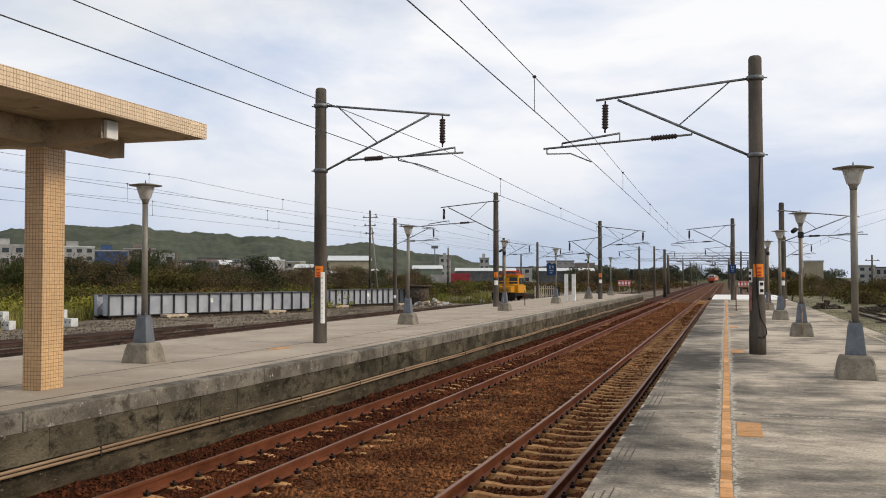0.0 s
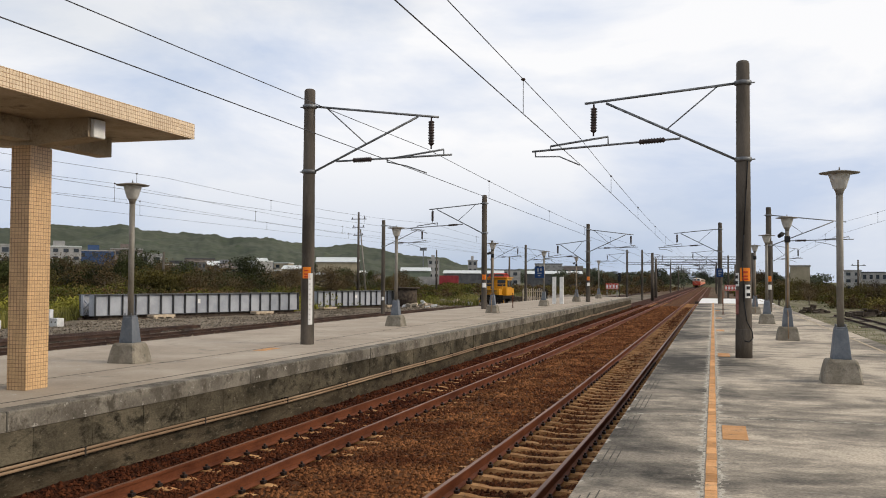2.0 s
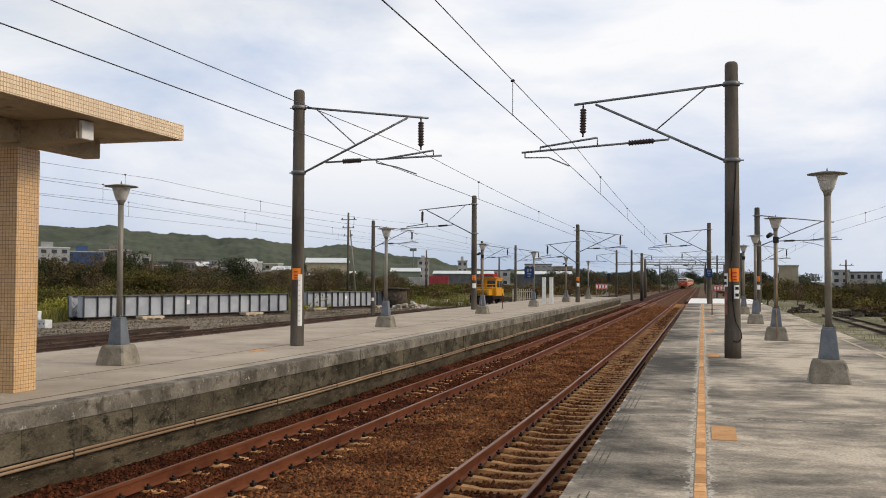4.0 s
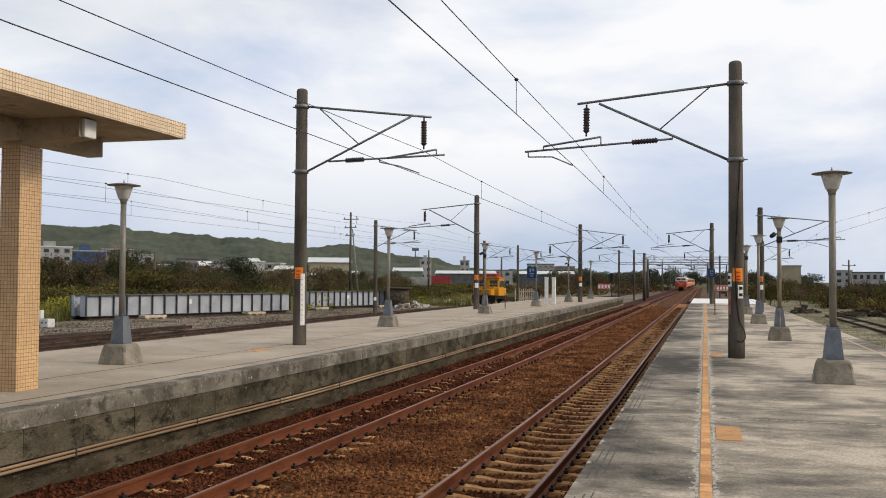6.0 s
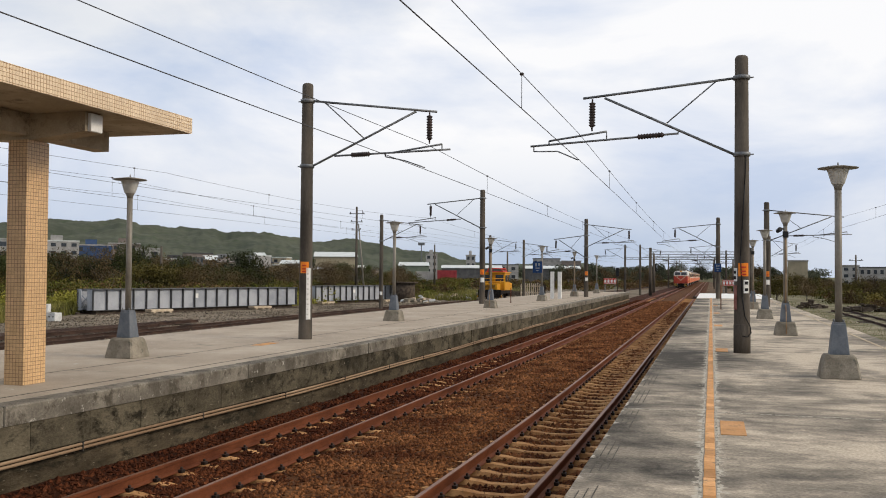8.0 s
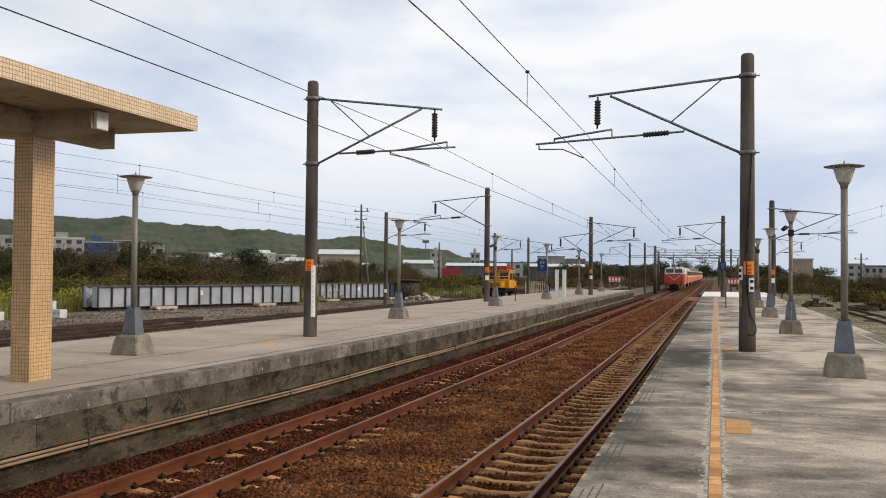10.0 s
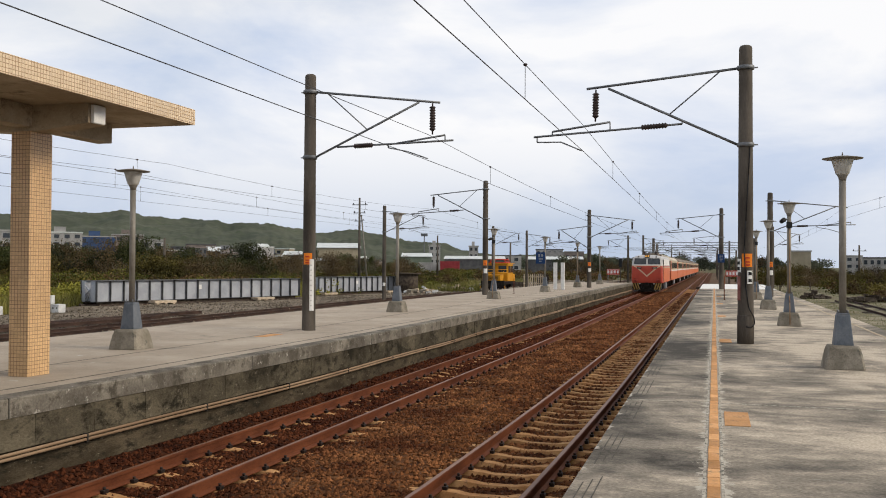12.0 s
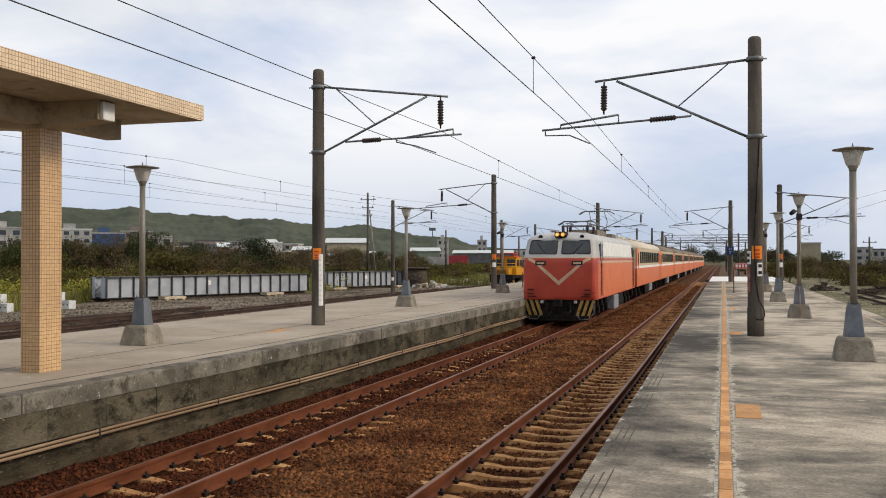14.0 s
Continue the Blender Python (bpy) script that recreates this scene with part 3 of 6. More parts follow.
def track(name, cx, y0, y1, phase, curve, label, dense_to):
    top = thing(name, label, "railway track", pose(0, 0, 0))
    ys = sorted({y for y in YS if y0 < y < y1} | {y0, y1, 100, 200})
    ys = [y for y in ys if y0 <= y <= y1]
    for s in (-0.566, 0.566):
        path = [(cx + s + curve(y), y, RAIL_Z) for y in ys]
        rail = part("rail", sweep(RAIL, path), M_RAIL, top, "rust-brown steel rail")
        part("rail_head", sweep([(-0.024, 0.0015), (0.024, 0.0015), (0.024, -0.003), (-0.024, -0.003)], path), M_RAIL_TOP, rail, "worn running surface")
    first = part("sleeper", sleeper_mesh(), M_SLEEPER, top, "rust-stained concrete sleeper")
    first.matrix_basis = pose(cx + curve(phase), phase, RAIL_Z)
    clips = [part("rail_clip", clip_mesh(s), M_CLIP, top, "black rail clip") for s in (-0.648, -0.484, 0.484, 0.648)]
    for c in clips:
        c.matrix_basis = first.matrix_basis.copy()
    y = phase + 0.55
    while y < dense_to:
        m = pose(cx + curve(y) + random.uniform(-0.01, 0.01), y + random.uniform(-0.012, 0.012), RAIL_Z + random.uniform(-0.008, 0.004), 0, 0, random.uniform(-0.6, 0.6))
        share("sleeper", first, top, m)
        if y < 30:
            for c in clips:
                share("rail_clip", c, top, pose(cx + curve(y), y, RAIL_Z))
        y += 0.55
    return top


track("railway_track", RIGHT_X, -14, 420, 5.43 - 0.55 * 33, lambda y: 0.4 * bend(y), "rusty rails on stained concrete sleepers beside the dark platform", 110)
track("railway_track", LEFT_X, -14, 560, 5.2 - 0.55 * 33, track_bend, "rusty rails on stained concrete sleepers beside the pale platform", 110)


# ballast: a bumpy bed and loose stones on it
def ballast_height(x, y):
    z = RAIL_Z - 0.225
    z -= 0.03 * math.exp(-((x - RIGHT_X - 0.4 * bend(y)) / 0.85) ** 6)
    z += 0.008 * math.exp(-((x - LEFT_X - track_bend(y)) / 0.9) ** 6)
    z += 0.12 / (1 + math.exp((x - EDGE_L - bend(y) - 0.45) / 0.12))
    for centre in (RIGHT_X + 0.4 * bend(y), LEFT_X + track_bend(y)):
        z += 0.028 / (1 + math.exp(-(abs(x - centre) - 0.74) / 0.04))
    z += 0.03 * math.exp(-((x + 4.1) / 0.45) ** 2)
    return z + 0.03 * noise.noise(Vector((x * 0.9, y * 0.9, 2.0)))


def ballast():
    nx, xs = 44, np.linspace(-8.6, -0.8, 45)
    ys = np.concatenate([np.arange(-14, 30, 0.3), np.arange(30, 90, 1.5), np.arange(90, 420, 12)])
    verts = [(x, y, ballast_height(x, y) + (0.012 * noise.noise(Vector((x * 7, y * 7, 0))) if y < 30 else 0)) for y in ys for x in xs]
    faces = [(j * 45 + i, j * 45 + i + 1, j * 45 + i + 46, j * 45 + i + 45) for j in range(len(ys) - 1) for i in range(nx)]
    bed = raw("ballast_bed", verts, faces, M_BALLAST, kind="structure")
    tagged(bed, label="rust-brown crushed stone ballast between the platforms", category="ballast")


def stones(name, mat, label, category, boxes, height, keep, seed):
    """Loose broken stones, each a small uneven lump."""
    rng = np.random.default_rng(seed)
    octa = np.array([(1, 0, 0), (-1, 0, 0), (0, 1, 0), (0, -1, 0), (0, 0, 1), (0, 0, -1)], float)
    tri = [(0, 2, 4), (2, 1, 4), (1, 3, 4), (3, 0, 4), (2, 0, 5), (1, 2, 5), (3, 1, 5), (0, 3, 5)]
    verts, faces = [], []
    for x0, x1, y0, y1, count, s0 in boxes:
        for _ in range(count):
            x, y = rng.uniform(x0, x1), rng.uniform(y0, y1)
            if not keep(x, y):
                continue
            s = s0 * rng.uniform(0.55, 1.4)
            q = octa * s * rng.uniform(0.6, 1.3, (6, 1)) * (1, 1, 0.8)
            a = rng.uniform(0, 6.28)
            c, d = math.cos(a), math.sin(a)
            z = height(x, y) + 0.2 * s
            k = len(verts)
            verts += [(x + p[0] * c - p[1] * d, y + p[0] * d + p[1] * c, z + p[2] + 0.3 * p[0]) for p in q]
            faces += [(k + i, k + j, k + m) for i, j, m in tri]
    tagged(raw(name, verts, faces, mat, kind="stuff"), label=label, category=category)


def off_rails(x, y):
    return x > EDGE_L + bend(y) and min(abs(abs(x - LEFT_X - track_bend(y)) - 0.566), abs(abs(x - RIGHT_X - 0.4 * bend(y)) - 0.566)) > 0.11


ballast()
stones("ballast_stones", M_STONE, "loose rusty crushed stones lying on the ballast", "ballast",
       ((-8.6, -0.95, -13, 5.5, 14000, 0.036), (-8.0, -0.95, 5.5, 16, 26000, 0.030), (-8.0, -0.95, 16, 30, 17000, 0.040), (-8.0, -0.95, 30, 52, 20000, 0.042), (-8.0, -0.95, 52, 95, 16000, 0.065)), ballast_height, off_rails, 4)
stones("yard_stones", M_YARD_STONE, "scattered pale pebbles and broken stone in the yard", "gravel",
       ((-36, -13, 24, 75, 16000, 0.055), (-28, -14, 75, 120, 5000, 0.09)), lambda x, y: YARD_Z, lambda x, y: True, 9)


# ---------------------------------------------------------------- canopy shelter
def canopy():
    top = thing("platform_canopy", "cream-tiled concrete platform canopy on a tiled column", "canopy", pose(0, 0, 0))
    x0, x1, y0, y1, z0, z1 = -11.6, -7.5, -9.0, 12.40, 3.583, 3.813
    part("soffit", box(x0 + 0.03, x1 - 0.03, y0, y1 - 0.03, z0 + 0.004, z0 + 0.12), M_SOFFIT, top, "stained plaster soffit")
    fascia = [(x1 - 0.03, x1, y0, y1), (x0, x0 + 0.03, y0, y1), (x0 + 0.03, x1 - 0.03, y1 - 0.03, y1)]
    for a, b, c, d in fascia:
        part("fascia", box(a, b, c, d, z0, z1), M_TILE, top, "cream tiled fascia with brown joints")
    part("roof_slab", box(x0 + 0.03, x1 - 0.03, y0, y1 - 0.03, z0 + 0.13, z1 - 0.03), M_ROOFTOP, top, "dark flat roof")
    for y in (10.5, 2.5, -5.5):
        part("column", box(-8.97, -8.67, y - 0.21, y + 0.21, 0.0, 3.24), M_TILE_COLUMN, top, "square column in cream tiles")
        bm = bmesh.new()
        prof = [(-11.1, 3.585), (-11.1, 3.42), (-8.97, 3.24), (-8.67, 3.24), (-7.82, 3.33), (-7.82, 3.585)]
        rows = [[bm.verts.new((px, y + s, pz)) for px, pz in prof] for s in (-0.16, 0.16)]
        for i in range(6):
            bm.faces.new((rows[0][i], rows[0][(i + 1) % 6], rows[1][(i + 1) % 6], rows[1][i]))
        bm.faces.new(rows[0][::-1])
        bm.faces.new(rows[1])
        bmesh.ops.recalc_face_normals(bm, faces=bm.faces[:])
        part("cross_beam", bm, M_SOFFIT, top, "tapered plastered cantilever beam")
    part("long_beam", box(-8.95, -8.69, y0 + 0.3, 12.05, 3.30, 3.584, 0.01), M_SOFFIT, top, "plastered beam along the column line")
    lamp_box = part("junction_box", box(-7.815, -7.76, 10.38, 10.62, 3.33, 3.57, 0.01), M_WHITE, top, "white box on the beam end")
    return top


canopy()


# ---------------------------------------------------------------- overhead line masts
def insulator(p0, p1, r=0.075, sheds=9):
    p0, p1 = Vector(p0), Vector(p1)
    length = (p1 - p0).length
    prof = [(0.018, 0), (0.018, length * 0.1)]
    for k in range(sheds):
        a = length * (0.12 + 0.76 * k / sheds)
        s = length * 0.76 / sheds
        prof += [(r * 0.7, a), (r, a + s * 0.35), (r * 0.7, a + s * 0.7)]
    prof += [(0.018, length * 0.9), (0.018, length)]
    bm = lathe(prof, n=10)
    bm.transform(Matrix.Translation(p0) @ (p1 - p0).to_track_quat("Z", "Y").to_matrix().to_4x4())
    return bm


PULL = dict(top=((0.12, 5.42), (3.12, 5.15)), diag=((2.68, 5.14), (0.13, 3.9)), strut=((0.49, 5.37), (1.46, 4.56)), ins=((2.93, 5.13), (2.94, 4.47)),
            reg=((4.22, 4.19), (1.21, 4.36)), short=((3.83, 4.29), (2.64, 4.45)), cat=(2.09, 1.42), steady=((4.15, 4.08), (3.65, 4.07), (3.22, 3.88)))
PUSH = dict(top=((0.12, 5.45), (3.10, 5.08)), diag=((0.13, 3.95), (2.62, 5.11)), strut=((0.45, 5.38), (1.39, 4.55)), ins=((2.93, 5.08), (2.93, 4.38)),
            reg=((0.67, 4.17), (3.41, 4.24)), short=((2.10, 4.21), (3.22, 4.36)), cat=(1.02, 1.60), steady=((1.90, 4.12), (2.36, 4.02), (2.83, 3.85)))


def arm(top, kind, s, stretch, h):
    """The cantilever to side s of a mast; h lifts it for taller masts."""
    def P(q, y=0.0):
        return (s * q[0] * stretch, y, q[1] + h)
    tubes = (("top_tube", kind["top"], 0.026), ("diagonal_tube", kind["diag"], 0.026), ("strut", kind["strut"], 0.014), ("registration_tube", kind["reg"], 0.022),
             ("upper_tube", kind["short"], 0.022))
    for name, (a, b), r in tubes:
        part(name, tube(P(a), P(b), r, n=8), M_STEEL, top)
    a, b = kind["reg"]

    def on_reg(x):
        k = (x - a[0]) / (b[0] - a[0])
        return (x, a[1] + (b[1] - a[1]) * k)
    part("insulator", insulator(P(kind["ins"][0]), P(kind["ins"][1])), M_CERAMIC, top, "ribbed dark brown insulator")
    part("insulator", insulator(P(on_reg(kind["cat"][0])), P(on_reg(kind["cat"][1])), 0.062), M_CERAMIC, top, "ribbed dark brown insulator")
    part("steady_arm", polytube([P(q) for q in kind["steady"]], 0.014, 6), M_STEEL, top, "thin bent steady arm")
    d0, d1 = kind["diag"]
    end = kind["reg"][1] if kind is PULL else kind["reg"][0]
    foot = (end[0], d0[1] + (d1[1] - d0[1]) * (end[0] - d0[0]) / (d1[0] - d0[0]))
    for p, q in [(x, on_reg(x[0])) for x in kind["short"]] + [(kind["steady"][0], on_reg(kind["steady"][0][0])), (end, foot)]:
        part("link", tube(P(p), P(q), 0.014, n=6), M_STEEL, top)
    for q in (kind["top"][0], kind["diag"][1] if kind is PULL else kind["diag"][0]):
        part("clamp", lathe([(0.155, -0.04), (0.165, -0.035), (0.165, 0.035), (0.155, 0.04)], 16, at=(0, 0, q[1] + h)), M_STEEL, top, "steel band clamp")
        part("bolt", tube((-s * 0.10, 0, q[1] + h), (-s * 0.23, 0, q[1] + h), 0.014, n=6), M_STEEL, top)


def mast(x, y, z0, height, arms, sign=True, white=1, label="grey concrete overhead line mast with steel bracket arms", r0=0.155, r1=0.122):
    top = thing("catenary_mast", label, "catenary mast", pose(x, y, z0), group="overhead line masts")
    part("pole", lathe([(r0, 0), (r0, 0.02), (r1 + 0.004, height - 0.06), (r1 - 0.01, height - 0.02), (r1 - 0.04, height)], 24), M_POLE, top, "round tapered concrete pole")
    for kind, s, stretch, *drop in arms:
        arm(top, kind, s, stretch, height - 5.86 - (drop[0] if drop else 0))
    def plate(name, a0, a1, zz0, zz1, m, label, dr=0.006):
        bm = bmesh.new()
        n = 6
        rows = []
        for rr in (0, 1):
            for zz in (zz0, zz1):
                rad = r0 + (r1 - r0) * zz / height + dr * rr + 0.001
                rows.append([bm.verts.new((rad * math.cos(radians(a0 + (a1 - a0) * k / n)), rad * math.sin(radians(a0 + (a1 - a0) * k / n)), zz)) for k in range(n + 1)])
        lo, hi, lo2, hi2 = rows
        for k in range(n):
            bm.faces.new((lo2[k], lo2[k + 1], hi2[k + 1], hi2[k]))
            bm.faces.new((lo[k], lo2[k], lo2[k + 1], lo[k + 1]))
            bm.faces.new((hi[k], hi2[k], hi2[k + 1], hi[k + 1]))
        for k in (0, n):
            bm.faces.new((lo[k], lo2[k], hi2[k], hi[k]))
        bmesh.ops.recalc_face_normals(bm, faces=bm.faces[:])
        return part(name, bm, m, top, label)
    if sign:
        p = plate("sign_plate", -118, -40, 1.50, 1.76, M_SIGN_O, "orange enamel warning plate")
        for zz in (1.68, 1.60, 1.54):
            part("lettering", box(-0.05, 0.045, -0.172 + 0.004 * zz, -0.158, zz - 0.015, zz + 0.012), M_RED, p, "illegible dark red writing").rotation_euler = (0, 0, radians(11))
    if white == 1:
        w = plate("number_plate", -80, -38, 1.17, 1.43, M_WHITE, "white plate with black bars")
        for zz in (1.37, 1.24):
            part("lettering", box(-0.035, 0.035, -0.162, -0.150, zz - 0.03, zz + 0.03), M_BLACK, w, "black bars").rotation_euler = (0, 0, radians(31))
        w = plate("number_plate", 188, 232, 1.40, 1.66, M_WHITE, "white plate with black bars")
        for zz in (1.58, 1.47):
            part("lettering", box(-0.035, 0.035, -0.160, -0.149, zz - 0.03, zz + 0.03), M_BLACK, w, "black bars").rotation_euler = (0, 0, radians(-60))
    elif white == 2:
        w = plate("notice_strip", -62, -22, 0.45, 1.62, M_WHITE, "long white paper notice with faint grey writing")
        for k in range(9):
            part("lettering", box(-0.022, 0.022, -0.1605 + 0.0007 * k, -0.152, 0.55 + 0.115 * k, 0.58 + 0.115 * k), M_LANTERN, w, "illegible grey writing").rotation_euler = (0, 0, radians(40))
    elif white == 3:
        plate("notice_plate", -110, -35, 1.1, 1.34, M_WHITE, "white plate")
    return top


near_mast = mast(0.58, 19.26, 0, 5.86, [(PULL, -1, 1.0)], white=1)
part("cable", polytube([(0.08, -0.125, 3.85), (0.05, -0.14, 3.3), (0.0, -0.15, 2.4), (-0.03, -0.155, 1.9), (0.0, -0.16, 1.1), (0.05, -0.16, 0.72), (0.15, -0.13, 0.52), (0.165, -0.12, 0.40), (0.10, -0.15, 0.32), (0.0, -0.168, 0.34)], 0.011), M_BLACK, near_mast, "loose black cable")
part("notice", box(-0.155, -0.10, -0.135, -0.09, 0.85, 1.32), M_FADED_RED, near_mast, "faded reddish paper remnant")
part("lower_casing", lathe([(0.160, 0.0), (0.160, 0.55), (0.155, 0.56)], 20), M_POLE, near_mast)
mast(-8.91, 19.66, 0, 5.86, [(PUSH, 1, 1.0)], white=2)
mast(-11.3, 46.6, 0, 5.86, [(PULL, -1, 0.95)], white=3)
mast(-8.35, 65.0, 0, 5.42, [(PUSH, 1, 1.0), (PULL, -1, 0.72, 0.72)], white=3)
mast(0.44, 64.9, 0, 5.42, [(PULL, -1, 0.95)], white=0, sign=False)
mast(2.65, 49.0, 0, 5.2, [(PUSH, 1, 1.15)], white=3)
mast(-22.9, 63.5, YARD_Z, 6.9, [(PUSH, 1, 1.0)], white=3, sign=False)
for x, y, hgt, arms in ((-21.5, 92.0, 6.6, [(PUSH, 1, 0.9)]), (0.6, 108, 6.5, [(PULL, -1, 0.95)]), (5.2, 92, 6.4, [(PUSH, 1, 0.8)]), (-9.2, 128, 6.8, [(PUSH, 1, 0.9)]),
                        (-20.4, 104, 6.6, [(PUSH, 1, 0.9)]), (-11.2, 128, 6.8, [(PULL, -1, 0.9)]), (2.2, 150, 6.6, [(PULL, -1, 1.1)]), (0.6, 196, 6.4, [(PULL, -1, 0.9)]), (-8.4, 196, 6.4, [(PUSH, 1, 0.9)]),
                        (0.6, 240, 6.4, [(PULL, -1, 0.9)]), (-8.4, 240, 6.4, [(PUSH, 1, 0.9)]), (0.6, 285, 6.4, [(PULL, -1, 0.9)]), (-8.4, 285, 6.4, [(PUSH, 1, 0.9)])):
    mast(x, y, YARD_Z, hgt, arms, sign=False, white=0)


def portal(y, x0, x1, height):
    """Lattice portal across the far tracks."""
    top = thing("overhead_portal", "grey steel lattice portal spanning the far tracks", "overhead portal", pose(0, y, YARD_Z), group="overhead portals")
    for x in (x0, x1):
        part("post", lathe([(0.22, 0), (0.16, height)], 12, at=(x, 0, 0)), M_POLE, top)
    for z in (height - 0.5, height - 0.85):
        part("chord", box(x0, x1, -0.04, 0.04, z - 0.035, z + 0.035), M_STEEL, top)
    n = max(4, int((x1 - x0) / 0.5))
    for k in range(n):
        a = x0 + (x1 - x0) * k / n
        b = x0 + (x1 - x0) * (k + 1) / n
        za, zb = (height - 0.5, height - 0.85) if k % 2 else (height - 0.85, height - 0.5)
        part("brace", tube((a, 0, za), (b, 0, zb), 0.016, n=5), M_STEEL, top)
    for x in (-5.9, -2.4):
        part("dropper_post", tube((x + 0.8, 0, height - 0.85), (x + 0.8, 0, height - 2.0), 0.05, n=6), M_STEEL, top)
        part("insulator", insulator((x + 0.8, 0, height - 1.6), (x, 0, height - 1.5), 0.08), M_CERAMIC, top)


portal(119.0, -7.3, 4.6, 6.1)
portal(140.0, -8.1, 4.9, 5.9)
portal(160.0, -14.0, 5.5, 6.2)
portal(210.0, -13.0, 4.5, 6.2)


# ---------------------------------------------------------------- overhead wires
def wire(name, pts, r, label):
    cu = bpy.data.curves.new(name, "CURVE")
    cu.dimensions, cu.bevel_depth, cu.bevel_resolution = "3D", r, 1
    sp = cu.splines.new("POLY")
    sp.points.add(len(pts) - 1)
    for p, q in zip(sp.points, pts):
        p.co = (*q, 1)
    cu.materials.append(M_WIRE)
    return tagged(new(name, cu), label=label, category="wire", group="overhead wires")


def line(path, contact_z, mess_z, sag, droppers, r=0.007):
    """A contact wire and its messenger hung with droppers; path: (x, y) supports, with a drop in height as third number where a support is lower."""
    path = [(p[0], p[1], p[2] if len(p) > 2 else 0.0) for p in path]
    sags = sag if isinstance(sag, (list, tuple)) else [sag] * (len(path) - 1)

    def place(y):
        for (xa, ya, da), (xb, yb, db), dip in zip(path, path[1:], sags):
            if ya <= y <= yb:
                k = (y - ya) / (yb - ya)
                low = da + (db - da) * k
                return xa + (xb - xa) * k, contact_z - low, mess_z - low - dip * 4 * k * (1 - k)
        return path[-1][0], contact_z, mess_z
    y0, y1 = path[0][1], path[-1][1]
    ys = sorted(set(np.arange(y0, min(y1, 120), 2.5).tolist() + [p[1] for p in path]))
    wire("contact_wire", [(x, y, contact_z - d) for x, y, d in path], r, "thin dark contact wire over the track")
    wire("messenger_wire", [(place(y)[0], y, place(y)[2]) for y in ys], r * 0.9, "thin dark messenger wire over the track")
    for y in droppers:
        x, contact, z = place(y)
        d = thing("wire_dropper", "thin hanger between messenger and contact wire", "wire hanger", pose(x, y, contact), group="wire hangers")
        part("hanger", tube((0, 0, 0), (0, 0, z - contact), 0.005, n=5), M_WIRE, d)
        part("clip", lathe([(0.02, -0.02), (0.035, 0.0), (0.02, 0.02)], 8, at=(0, 0, z - contact)), M_CERAMIC, d)


line([(-2.55, -25), (-2.63, 19.26), (-2.62, 64.9, 0.36), (-2.5, 108, 0.4), (-2.4, 300, 0.4)], 3.89, 4.43, (0.085, 0.17, 0.2, 0.2), [1.0, 13.17, 25.3, 34.6, 45.0, 55.0])
line([(-6.15, -25), (-6.07, 19.66), (-5.52, 65, 0.34), (-5.9, 108, 0.4), (-5.8, 300, 0.4)], 3.81, 4.38, (0.21, 0.21, 0.2, 0.2), [-2.0, 25.3, 34.6, 43.7, 54.0])
line([(-15.8, -10), (-15.4, 24), (-14.1, 46.6), (-10.6, 65, 1.0), (-9.9, 110, 1.0)], 3.9, 4.42, 0.2, [14, 22.5, 30, 38, 52], 0.0052)
line([(-17.6, -10), (-17.2, 24), (-17.3, 63, 0.15), (-17.85, 104, 0.29)], 3.76, 4.31, 0.22, [16, 24, 33, 42], 0.0052)
line([(-20.8, -5), (-20.4, 30), (-20.0, 63.5), (-18.95, 92), (-16, 160)], 3.80, 4.33, 0.22, [30, 40, 50], 0.0052)
line([(6.9, 15), (6.0, 49), (7.2, 92), (6.5, 200)], 3.85, 4.4, 0.2, [40, 58, 66, 74], 0.0052)


# ---------------------------------------------------------------- platform lamps
def stack(levels, c=0.05):
    """A block of square courses with cut corners, from (width, height) pairs."""
    bm = bmesh.new()
    rows = []
    for w, z in levels:
        h = w / 2
        rows.append([bm.verts.new((a, b, z)) for a, b in ((h, c - h), (h, h - c), (h - c, h), (c - h, h), (-h, h - c), (-h, c - h), (c - h, -h), (h - c, -h))])
    for a, b in zip(rows, rows[1:]):
        for i in range(8):
            bm.faces.new((a[i], a[(i + 1) % 8], b[(i + 1) % 8], b[i]))
    bm.faces.new(rows[0][::-1])
    bm.faces.new(rows[-1])
    return bm


